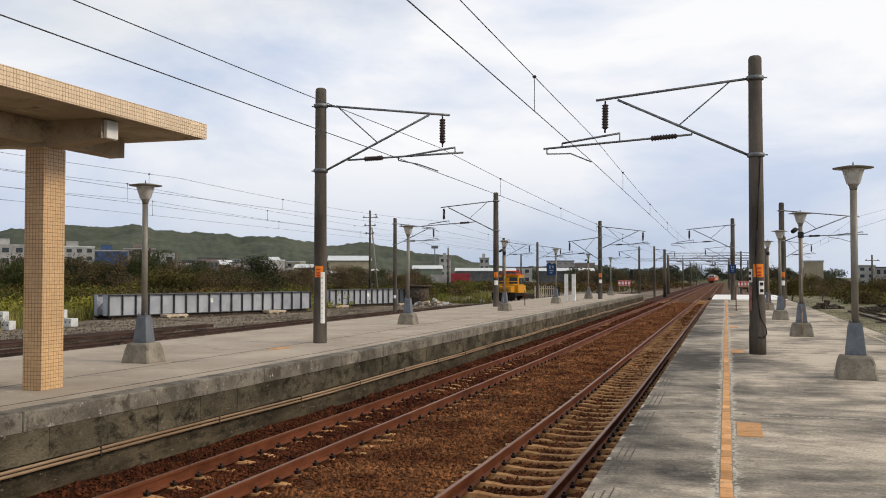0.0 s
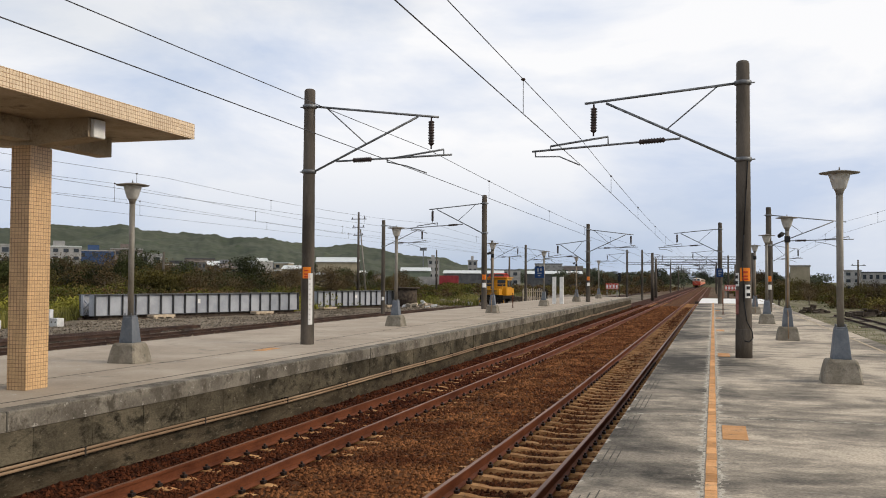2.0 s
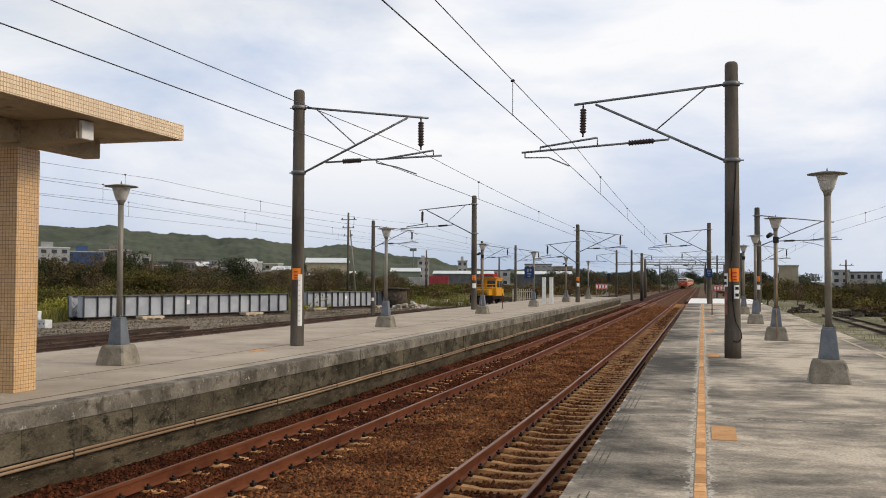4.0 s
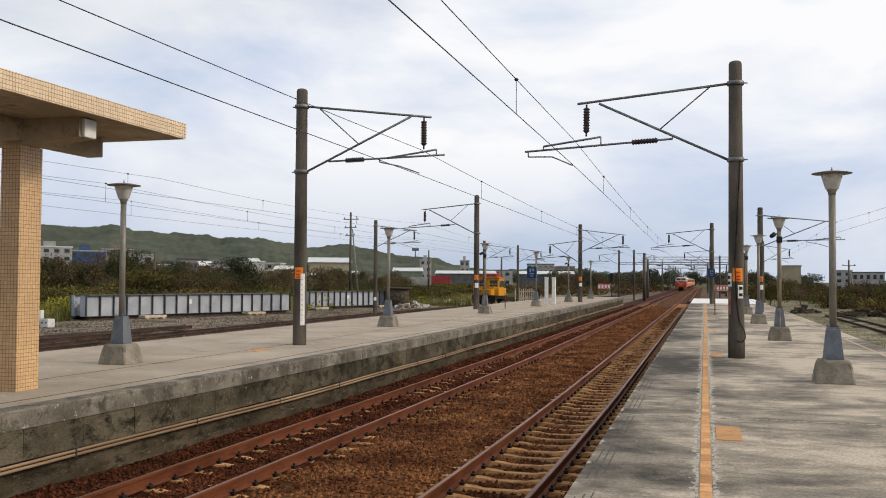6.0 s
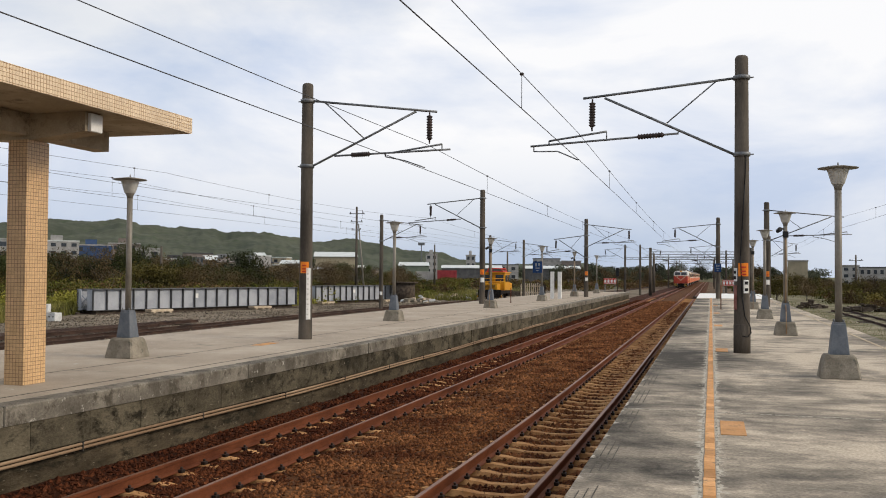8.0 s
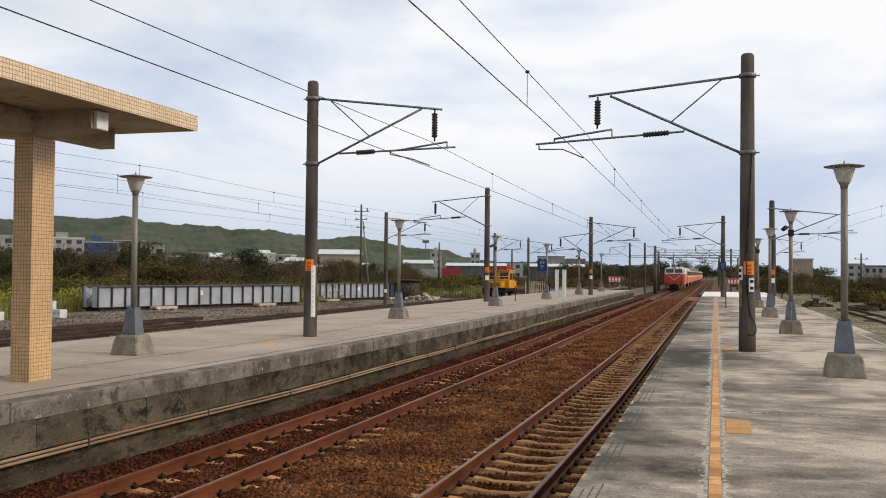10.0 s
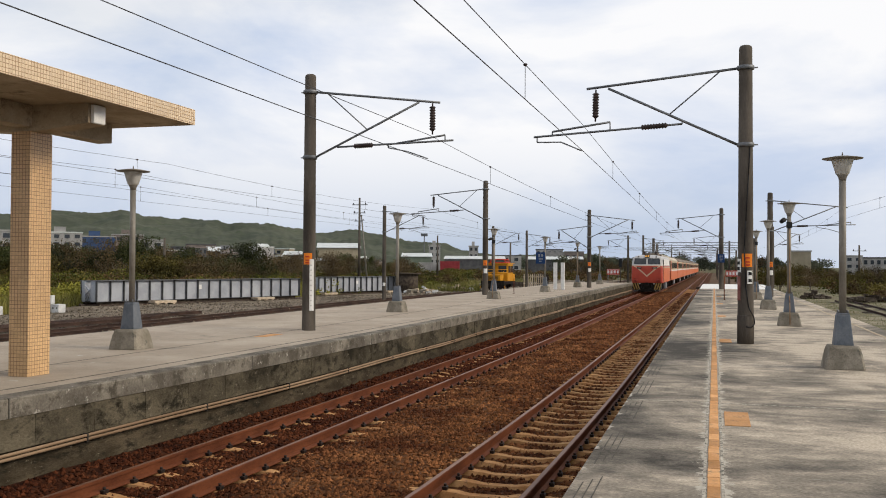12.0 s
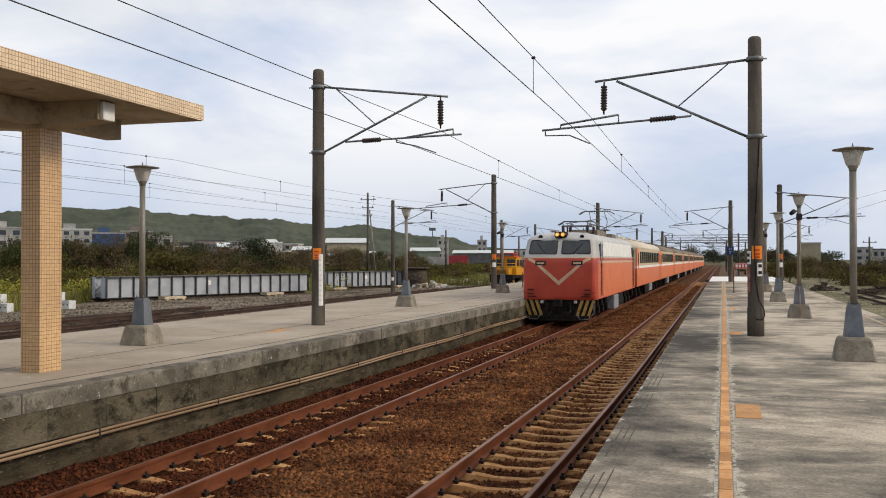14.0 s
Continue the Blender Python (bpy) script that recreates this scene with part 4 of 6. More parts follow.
def lamp(x, y, extra=False, turn=0):
    top = thing("platform_lamp", "grey platform lamp post with a flat-capped lantern on a concrete foot", "lamp post", pose(x, y, 0, 0, 0, turn), group="platform lamps")
    part("foot", stack([(0.555, 0.0), (0.56, 0.015), (0.525, 0.12), (0.480, 0.24), (0.44, 0.31), (0.395, 0.345), (0.30, 0.35)], 0.028), M_CONC, top, "tapered weathered concrete foot")
    part("post_box", frustum(0.275, 0.275, 0.185, 0.185, 0.345, 0.80, 0.012), M_LAMP_BOX, top, "tapered grey steel box")
    part("flange", box(-0.085, 0.085, -0.085, 0.085, 0.80, 0.825, 0.004), M_LAMP_BOX, top)
    for a in (-1, 1):
        for b in (-1, 1):
            part("bolt", tube((0.065 * a, 0.065 * b, 0.82), (0.065 * a, 0.065 * b, 0.87), 0.011, n=6), M_STEEL, top)
    part("pole", tube((0, 0, 0.82), (0, 0, 2.80), 0.052, 0.050, 16), M_LAMP_POLE, top, "round grey steel pole with rust streaks")
    part("collar", lathe([(0.05, 2.80), (0.06, 2.85), (0.078, 2.88), (0.078, 2.89)], 18), M_LAMP_POLE, top)
    part("lantern", lathe([(0.075, 2.885), (0.095, 2.90), (0.155, 3.10), (0.16, 3.125)], 24), M_LANTERN, top, "frosted conical lantern")
    part("cap", lathe([(0.17, 3.115), (0.285, 3.125), (0.29, 3.135), (0.12, 3.165), (0.03, 3.175)], 28), M_LAMP_POLE, top, "flat round grey cap")
    part("finial", tube((0, 0, 3.17), (0, 0, 3.225), 0.013, 0.006, 8), M_LAMP_POLE, top)
    if extra:
        part("bracket", tube((0, 0, 2.72), (-0.16, -0.05, 2.74), 0.02, n=8), M_STEEL, top)
        cam_box = part("camera_housing", tube((-0.12, -0.02, 2.72), (-0.20, -0.14, 2.66), 0.06, 0.05, 12), M_BLACK, top, "dark round loudspeaker head")
        part("junction_box", box(-0.07, 0.07, -0.10, -0.045, 2.5, 2.66, 0.006), M_BLACK, top)
        part("cable", polytube([(0.0, -0.06, 2.5), (0.01, -0.062, 1.6), (0.0, -0.066, 0.8), (0.0, -0.21, 0.6), (0.0, -0.285, 0.05)], 0.014), M_PIPE, top, "pale cable conduit")
    return top


for k, y in enumerate((15.07, 25.45, 35.1, 45.0)):
    lamp(1.83, y, extra=(k == 1 or k == 3))
for k, (x, y) in enumerate(((-9.88, 14.31), (-9.75, 28.28), (-9.55, 41.03), (-9.41, 53.47), (-9.3, 66.0), (-9.2, 78.5))):
    lamp(x, y, extra=(k in (2, 4)))


# ---------------------------------------------------------------- train
M_LOCO_RED = material("faded_orange_red_paint", (0.325, 0.034, 0.016), (0.405, 0.050, 0.022), 0.45, scale=1.6, fine=30, bump=0.05, dist=0.003, grain=0.07,
                      dirt=(0.42, 0.13, 0.08), dirt_at=0.69, spec=0.4)
M_LOCO_ORANGE = material("faded_orange_paint", (0.54, 0.12, 0.028), (0.62, 0.165, 0.045), 0.45, scale=1.4, fine=30, bump=0.05, dist=0.003, grain=0.07,
                         dirt=(0.56, 0.26, 0.14), dirt_at=0.67, spec=0.4)
M_LOCO_GREY = material("pale_grey_paint", (0.35, 0.335, 0.32), (0.45, 0.435, 0.42), 0.45, scale=1.5, fine=30, bump=0.04, grain=0.06, dirt=(0.3, 0.28, 0.26), dirt_at=0.7, spec=0.4)
M_CREAM = material("cream_stripe_paint", (0.46, 0.31, 0.20), (0.56, 0.41, 0.28), 0.5, scale=2, grain=0.06, bump=0)
M_COACH_CREAM = material("beige_coach_paint", (0.42, 0.34, 0.21), (0.52, 0.43, 0.28), 0.5, scale=1.2, fine=25, bump=0.04, grain=0.06, dirt=(0.32, 0.26, 0.2), dirt_at=0.68)
M_COACH_PALE = material("pale_coach_roof", (0.50, 0.44, 0.35), (0.60, 0.54, 0.44), 0.6, scale=1.0, fine=20, bump=0.1, grain=0.08)
M_COACH_ROOF = material("sooty_coach_roof", (0.15, 0.12, 0.095), (0.24, 0.20, 0.155), 0.7, scale=1.0, fine=20, bump=0.1, grain=0.1)
M_GLASS = material("dark_train_window", (0.02, 0.024, 0.028), (0.035, 0.04, 0.045), 0.08, scale=3, grain=0.05, bump=0, spec=0.5)
M_UNDER = material("grimy_running_gear", (0.008, 0.007, 0.006), (0.024, 0.019, 0.016), 0.8, 0.1, scale=6, fine=50, bump=0.3, grain=0.2)
M_TANK = material("grey_equipment_box", (0.20, 0.21, 0.22), (0.30, 0.31, 0.32), 0.5, 0.2, scale=4, grain=0.12)
M_YELLOW = material("warning_yellow_paint", (0.34, 0.20, 0.05), (0.46, 0.29, 0.085), 0.55, scale=4, grain=0.12, dirt=(0.07, 0.05, 0.03), dirt_at=0.56)
M_BRASS = material("dull_brass_rim", (0.20, 0.11, 0.035), (0.30, 0.17, 0.06), 0.45, 0.6, scale=8, grain=0.1, bump=0)
M_HEADLIGHT = glow_material("lit_headlamp", (1.0, 0.46, 0.10), 0.9)


def slab_from(section, y0, y1, bm=None, mi=0):
    return sweep(section, [(0, y0, 0), (0, y1, 0)], bm=bm, mi=mi)


def bogie(parent, y, axles=(-1.4, 0.0, 1.4), r=0.46):
    frame_part = part("bogie", box(-1.05, 1.05, y - axles[-1] - 0.6, y + axles[-1] + 0.6, 0.42, 0.72, 0.04), M_UNDER, parent, "black bogie frame")
    for a in axles:
        part("axle", tube((-0.75, y + a, r), (0.75, y + a, r), 0.08, n=10), M_UNDER, frame_part)
        for s in (-1, 1):
            part("wheel", tube((s * 0.50, y + a, r), (s * 0.63, y + a, r), r, n=24), M_UNDER, frame_part, "steel wheel")
            part("axle_box", box(s * 1.12 - 0.12, s * 1.12 + 0.12, y + a - 0.16, y + a + 0.16, 0.34, 0.62, 0.03), M_UNDER, frame_part)
            part("spring", lathe([(0.08, 0.62), (0.10, 0.66), (0.07, 0.70), (0.10, 0.74), (0.07, 0.78), (0.09, 0.84)], 10, at=(s * 1.12, y + a, 0)), M_UNDER, frame_part)
    return frame_part


def locomotive():
    top = thing("locomotive", "orange-red electric locomotive with a cream chevron and grey upper half", "locomotive", pose(0, 0, 0))
    HW, L = 1.38, 15.6
    # body, made of rings: y of the ring grows with height on the sloping nose
    levels = [(0.93, 0.0, HW), (1.02, -0.02, HW), (1.75, -0.04, HW), (2.30, -0.02, HW), (2.46, 0.02, HW - 0.01), (2.50, 0.04, HW - 0.01),
              (2.62, 0.10, HW - 0.02), (3.12, 0.36, HW - 0.07), (3.20, 0.44, HW - 0.11), (3.32, 0.66, HW - 0.24), (3.41, 0.98, HW - 0.50), (3.45, 1.30, HW - 0.85)]

    def ring(z, y, hw):
        c = 0.17          # the nose's rounded upright corners
        pts = [(-hw, L / 2), (-hw, y + c + 0.10), (-hw + 0.05, y + c * 0.42), (-hw + 0.17, y), (-hw * 0.45, y - 0.035), (0, y - 0.045)]
        pts = pts + [(-a, b) for a, b in pts[-2::-1]]
        back = [(a, L - b) for a, b in pts[::-1]][1:-1]
        return [(a, b, z) for a, b in pts + back]

    def shell(lo, hi, mat, name, label):
        bm = bmesh.new()
        rows = [[bm.verts.new(p) for p in ring(*lev)] for lev in levels[lo:hi + 1]]
        k = len(rows[0])
        for a, b in zip(rows, rows[1:]):
            for i in range(k):
                bm.faces.new((a[i], a[(i + 1) % k], b[(i + 1) % k], b[i])).smooth = True
        if lo == 0:
            bm.faces.new(rows[0][::-1])
        if hi == len(levels) - 1:
            bm.faces.new(rows[-1])
        bmesh.ops.recalc_face_normals(bm, faces=bm.faces[:])
        for f_ in bm.faces:
            f_.smooth = abs(f_.normal.x) < 0.93 and abs(f_.normal.y) < 0.97
        return part(name, bm, mat, top, label)

    body = shell(0, 4, M_LOCO_RED, "body", "faded orange-red lower body")
    upper = shell(5, 8, M_LOCO_GREY, "cab_upper", "pale grey upper body")
    shell(4, 5, M_CREAM, "waist_stripe", "cream waist stripe")
    shell(8, 11, M_LOCO_GREY, "roof", "rounded grey roof")
    # long side sheets, slightly proud; lighter orange and white paint in their sunlit look
    for s in (-1, 1):
        part("side_panel", box(s * HW - 0.006, s * HW + 0.006, 0.50, L - 0.50, 0.96, 2.265, 0.003), M_LOCO_ORANGE, body, "orange side sheet, its sunlit tone put into the paint")
        part("side_stripe", box(s * HW - 0.009, s * HW + 0.009, 0.75, L - 0.75, 2.27, 2.37, 0.002), M_CREAM, body, "cream side stripe")
        part("side_panel", box(s * (HW - 0.035) - 0.018, s * (HW - 0.035) + 0.022, 2.05, L - 2.05, 2.54, 3.10, 0.003), M_WHITE, upper, "upper side sheet, painted whiter than the nose for sunlight")
        for yy in (1.25, L - 1.55):
            part("cab_door", box(s * HW - 0.012, s * HW + 0.012, yy, yy + 0.62, 1.02, 2.25, 0.004), M_LOCO_RED, body, "narrow cab door")
            part("cab_window", box(s * (HW - 0.03) - 0.03, s * (HW - 0.03) + 0.042, yy - 0.1, yy + 0.6, 2.53, 3.0, 0.01), M_GLASS, body, "dark cab side window")
            part("door_gap", box(s * HW - 0.005, s * HW + 0.014, yy - 0.03, yy - 0.004, 1.0, 3.05), M_UNDER, body, "dark door gap")
            part("door_gap", box(s * HW - 0.005, s * HW + 0.014, yy + 0.624, yy + 0.645, 1.0, 3.0), M_UNDER, body, "dark door gap")
            part("handrail", tube((s * (HW + 0.05), yy - 0.08, 1.1), (s * (HW + 0.05), yy - 0.08, 2.4), 0.015, n=6), M_UNDER, body)
    # nose: windscreens, chevron, plates, lamps
    def on_nose(x, z):
        for (za, ya, _), (zb, yb, _) in zip(levels, levels[1:]):
            if za <= z <= zb:
                y = ya + (yb - ya) * (z - za) / (zb - za)
                break
        bow = 0.045 - 0.01 * (abs(x) / 0.6) ** 2 if abs(x) < 0.6 else 0.035 * (1.21 - abs(x)) / 0.6
        if abs(x) > 1.21:
            bow = -0.10 * (abs(x) - 1.21) / 0.15
        return (x, y - bow, z)

    def decal(name, outline, mat, parent, label, out=0.012):
        bm = bmesh.new()
        front = [bm.verts.new(Vector(on_nose(x, z)) + Vector((0, -out, 0))) for x, z in outline]
        rear = [bm.verts.new(Vector(on_nose(x, z)) + Vector((0, 0.02, 0))) for x, z in outline]
        bm.faces.new(front)
        for i in range(len(front)):
            j = (i + 1) % len(front)
            bm.faces.new((front[i], rear[i], rear[j], front[j]))
        bmesh.ops.recalc_face_normals(bm, faces=bm.faces[:])
        return part(name, bm, mat, parent, label)

    for s in (-1, 1):
        rim = decal("windscreen_frame", [(s * 0.12, 2.605), (s * 1.12, 2.605), (s * 1.165, 2.66), (s * 1.11, 3.10), (s * 1.06, 3.15), (s * 0.14, 3.15), (s * 0.085, 3.10), (s * 0.075, 2.66)], M_UNDER, upper, "black rubber windscreen seal", 0.010)
        decal("windscreen", [(s * 0.15, 2.635), (s * 1.09, 2.635), (s * 1.135, 2.68), (s * 1.085, 3.08), (s * 1.04, 3.12), (s * 0.16, 3.12), (s * 0.115, 3.08), (s * 0.105, 2.68)], M_GLASS, rim, "dark windscreen glass", 0.018)
        part("wiper", tube(Vector(on_nose(s * 0.5, 2.62)) + Vector((0, -0.03, 0)), Vector(on_nose(s * 0.85, 3.02)) + Vector((0, -0.03, 0)), 0.012, n=5), M_BLACK, rim)
        # chevron: one band a side, sweeping in from the corner to the point
        arc = [(1.35, 2.415), (1.16, 2.39), (0.98, 2.31), (0.78, 2.155), (0.5, 1.90), (0.25, 1.68), (0.0, 1.46)]
        thick = [0.08, 0.10, 0.12, 0.14, 0.15, 0.155, 0.16]
        bm = bmesh.new()
        low = [bm.verts.new(Vector(on_nose(s * x, z)) + Vector((0, -0.010, 0))) for x, z in arc]
        high = [bm.verts.new(Vector(on_nose(s * x, z + t)) + Vector((0, -0.010, 0))) for (x, z), t in zip(arc, thick)]
        for i in range(len(arc) - 1):
            bm.faces.new((low[i], low[i + 1], high[i + 1], high[i]))
        bmesh.ops.recalc_face_normals(bm, faces=bm.faces[:])
        grown = bmesh.ops.extrude_face_region(bm, geom=bm.faces[:])
        for v in grown["geom"]:
            if isinstance(v, bmesh.types.BMVert):
                v.co.y += 0.03
        bmesh.ops.recalc_face_normals(bm, faces=bm.faces[:])
        part("chevron", bm, M_CREAM, body, "cream painted chevron")
        plate = decal("cab_plate", [(s * 0.48, 2.20), (s * 0.88, 2.20), (s * 0.88, 2.36), (s * 0.48, 2.36)], M_BLACK, body, "dark plate with pale bars", 0.02)
        decal("lettering", [(s * 0.54, 2.25), (s * 0.82, 2.25), (s * 0.82, 2.31), (s * 0.54, 2.31)], M_CREAM, plate, "pale bars", 0.024)
        part("tail_lamp", tube(Vector(on_nose(s * 0.78, 3.26)) + Vector((0, -0.06, 0)), Vector(on_nose(s * 0.78, 3.26)) + Vector((0, 0.1, 0)), 0.075, n=14), M_UNDER, top, "small round marker lamp")
        part("headlamp", tube(Vector((s * 0.105, 0.20, 3.34)), Vector((s * 0.105, 0.27, 3.34)), 0.062, n=18), M_HEADLIGHT, top, "lit warm headlamp")
        part("lamp_rim", lathe([(0.068, 0.0), (0.095, 0.01), (0.095, 0.10)], 18), M_BRASS, top, "brassy lamp rim").matrix_basis = pose(s * 0.105, 0.215, 3.34, -90, 0, 0)
        part("lip", box(s * 0.69 - 0.66, s * 0.69 + 0.66, -0.055, 0.02, 1.21, 1.235, 0.008), M_LOCO_RED, body, "raised lip across the nose")
        part("hand_hold", polytube([(s * 1.15, -0.06, 1.05), (s * 1.15, -0.12, 1.05), (s * 0.85, -0.12, 1.05), (s * 0.85, -0.06, 1.05)], 0.015), M_UNDER, body)
        part("pipe", polytube([(s * 1.28, -0.02, 0.86), (s * 1.30, -0.10, 0.45), (s * 1.12, -0.13, 0.24), (s * 0.80, -0.12, 0.20), (s * 0.66, -0.10, 0.42)], 0.016), M_STEEL, top, "bent grey air pipe")
        part("tap", box(s * 0.62 - 0.05, s * 0.62 + 0.05, -0.14, 0.02, 0.80, 0.90, 0.01), M_LOCO_GREY, top, "pale air tap")
        for zz in (1.12, 1.28):
            part("foot_step", box(s * 1.05 - 0.12, s * 1.05 + 0.12, -0.11, -0.03, zz, zz + 0.03), M_UNDER, body)
    part("headlamp_case", box(-0.22, 0.22, 0.26, 0.95, 3.23, 3.45, 0.07), M_UNDER, top, "dark twin headlamp case")
    # pilot and coupling gear
    part("pilot", box(-1.30, 1.30, 0.05, 0.35, 0.30, 0.93, 0.04), M_UNDER, top, "black pilot plate")
    for s in (-1, 1):
        for k in range(3):
            x0 = 0.58 + 0.21 * k
            bm = bmesh.new()
            q = [(s * x0, 0.26), (s * (x0 + 0.11), 0.26), (s * (x0 + 0.11 + 0.22), 0.91), (s * (x0 + 0.22), 0.91)]
            fr = [bm.verts.new((x, 0.012, z)) for x, z in q]
            re = [bm.verts.new((x, 0.06, z)) for x, z in q]
            bm.faces.new(fr)
            for i in range(4):
                bm.faces.new((fr[i], re[i], re[(i + 1) % 4], fr[(i + 1) % 4]))
            bmesh.ops.recalc_face_normals(bm, faces=bm.faces[:])
            part("warning_stripe", bm, M_YELLOW, top, "worn yellow diagonal stripe")
        part("hose", polytube([(s * 0.42, -0.05, 0.8), (s * 0.46, -0.16, 0.55), (s * 0.36, -0.18, 0.35), (s * 0.26, -0.1, 0.5)], 0.025), M_BLACK, top, "hanging air hose")
    part("coupler", box(-0.14, 0.14, -0.45, 0.2, 0.68, 0.96, 0.04), M_UNDER, top, "knuckle coupler")
    part("snow_guard", box(-1.1, 1.1, -0.02, 0.06, 0.14, 0.34, 0.02), M_UNDER, top, "low black rail guard")
    bogie(top, 3.3)
    bogie(top, L - 3.3)
    for s in (-1, 1):
        part("equipment_box", box(s * 1.15 - 0.22, s * 1.15 + 0.22, 5.9, 7.6, 0.30, 0.90, 0.04), M_TANK, top, "grey underfloor equipment box")
        part("equipment_box", box(s * 1.12 - 0.20, s * 1.12 + 0.20, 8.2, 9.9, 0.36, 0.90, 0.04), M_UNDER, top, "black underfloor equipment box")
    # roof gear
    for y0, y1, h in ((2.2, 3.4, 0.06), (6.2, 9.4, 0.26), (11.8, 13.4, 0.22)):
        part("roof_box", box(-0.62, 0.62, y0, y1, 3.40, 3.44 + h, 0.03), M_COACH_ROOF, top, "dark roof equipment box")
    for y in (4.0, 5.9, 9.8):
        for s in (-1, 1):
            part("roof_insulator", insulator((s * 0.5, y, 3.4), (s * 0.5, y, 3.88), 0.08, 4), M_CERAMIC, top)
    part("busbar", polytube([(0.5, 4.0, 3.9), (0.5, 5.9, 3.9), (0.5, 9.8, 3.92)], 0.025), M_STEEL, top)
    for y, up in ((4.9, False), (10.8, True)):
        panto = part("pantograph", box(-0.6, 0.6, y - 0.35, y + 0.35, 3.78, 3.84, 0.01), M_STEEL, top, "grey pantograph")
        hgt = 4.70 if up else 3.98
        knee = y + (0.85 if up else 1.2)
        for s in (-1, 1):
            part("pantograph_arm", tube((s * 0.45, y, 3.84), (s * 0.4, knee, (3.84 + hgt) / 2), 0.022, n=6), M_STEEL, panto)
            part("pantograph_arm", tube((s * 0.4, knee, (3.84 + hgt) / 2), (s * 0.35, y, hgt), 0.018, n=6), M_STEEL, panto)
        for d in (-0.15, 0.15):
            part("contact_strip", polytube([(-0.85, y + d, hgt - 0.12), (-0.6, y + d, hgt + 0.03), (0.6, y + d, hgt + 0.03), (0.85, y + d, hgt - 0.12)], 0.022), M_STEEL, panto)
    return top


def coach(label, roof_mat):
    top = thing("passenger_coach", label, "railway coach", pose(0, 0, 0), group="coaches of the train")
    L, HW = 19.5, 1.40
    side = [(-HW, 0.95), (HW, 0.95), (HW, 1.93), (-HW, 1.93)]
    body = part("body", slab_from(side, 0, L), M_LOCO_ORANGE, top, "orange lower side")
    part("waist_stripe", slab_from([(-HW - 0.012, 1.931), (HW + 0.012, 1.931), (HW + 0.012, 2.06), (-HW - 0.012, 2.06)], 0, L), M_WHITE, top, "pale stripe")
    part("window_band", slab_from([(-HW, 2.061), (HW, 2.061), (HW - 0.02, 3.02), (-HW + 0.02, 3.02)], 0, L), M_COACH_CREAM, top, "beige upper side")
    roof = [(HW - 0.02, 3.021)] + [(1.36 * math.cos(a), 3.04 + 0.55 * math.sin(a)) for a in np.linspace(0.12, math.pi - 0.12, 14)] + [(-HW + 0.02, 3.021)]
    part("roof", smooth(slab_from(roof, 0, L)), roof_mat, top, "rounded coach roof")
    for s in (-1, 1):
        for k in range(10):
            y = 2.1 + 1.56 * k
            w = part("window", box(s * 1.395 - 0.03, s * 1.395 + 0.022, y, y + 1.2, 2.2, 2.85, 0.01), M_GLASS, top, "dark coach window")
            part("window_bar", box(s * 1.395 - 0.02, s * 1.395 + 0.03, y + 0.58, y + 0.62, 2.2, 2.85), M_COACH_CREAM, w)
        for y in (0.45, L - 1.25):
            end = part("end_panel", box(s * HW - 0.02, s * HW + 0.008, -0.002 if y < 5 else y - 0.55, y + 0.95 if y < 5 else L + 0.002, 0.955, 3.0, 0.004), M_LOCO_ORANGE, top, "orange end panel")
            part("door", box(s * HW - 0.02, s * HW + 0.016, y, y + 0.72, 1.0, 2.9, 0.006), M_LOCO_ORANGE, end, "orange end door")
            part("door_window", box(s * HW - 0.02, s * HW + 0.02, y + 0.16, y + 0.56, 2.15, 2.75, 0.006), M_GLASS, end, "dark door window")
    part("gangway", box(-0.55, 0.55, -0.28, 0.0, 1.0, 2.95, 0.03), M_UNDER, top, "black gangway bellows")
    for y in (3.2, 8.0, 12.0, 16.4):
        part("roof_vent", box(-0.35, 0.35, y, y + 0.8, 3.56, 3.72, 0.04), roof_mat, top)
    bogie(top, 2.8, (-1.1, 1.1), 0.43)
    bogie(top, L - 2.8, (-1.1, 1.1), 0.43)
    for s in (-1, 1):
        part("equipment_box", box(s * 1.0 - 0.3, s * 1.0 + 0.3, 6.6, 9.0, 0.38, 0.94, 0.03), M_UNDER, top)
        part("equipment_box", box(s * 1.0 - 0.3, s * 1.0 + 0.3, 10.2, 12.6, 0.42, 0.94, 0.03), M_TANK, top)
    return top


TRAIN = [(locomotive(), 0.0)]
TRAIN.append((coach("orange passenger coach with a pale cream roof behind the locomotive", M_COACH_PALE), 16.35))
next_coach = coach("orange passenger coach with beige window band and sooty roof", M_COACH_ROOF)
TRAIN.append((next_coach, 16.35 + 19.85))
for k in range(2, 9):
    TRAIN.append((copy_thing(next_coach, pose(0, 0, 0)), 16.35 + 19.85 * k))

# seconds, and where the locomotive's nose is along the track
TRAIN_ROWS = [(0.0, 401.0), (3.0, 323.0), (5.5, 257.5), (7.5, 205.0), (10.5, 126.0), (11.5, 99.2), (12.5, 72.9), (13.5, 47.0), (14.0, 34.3)]


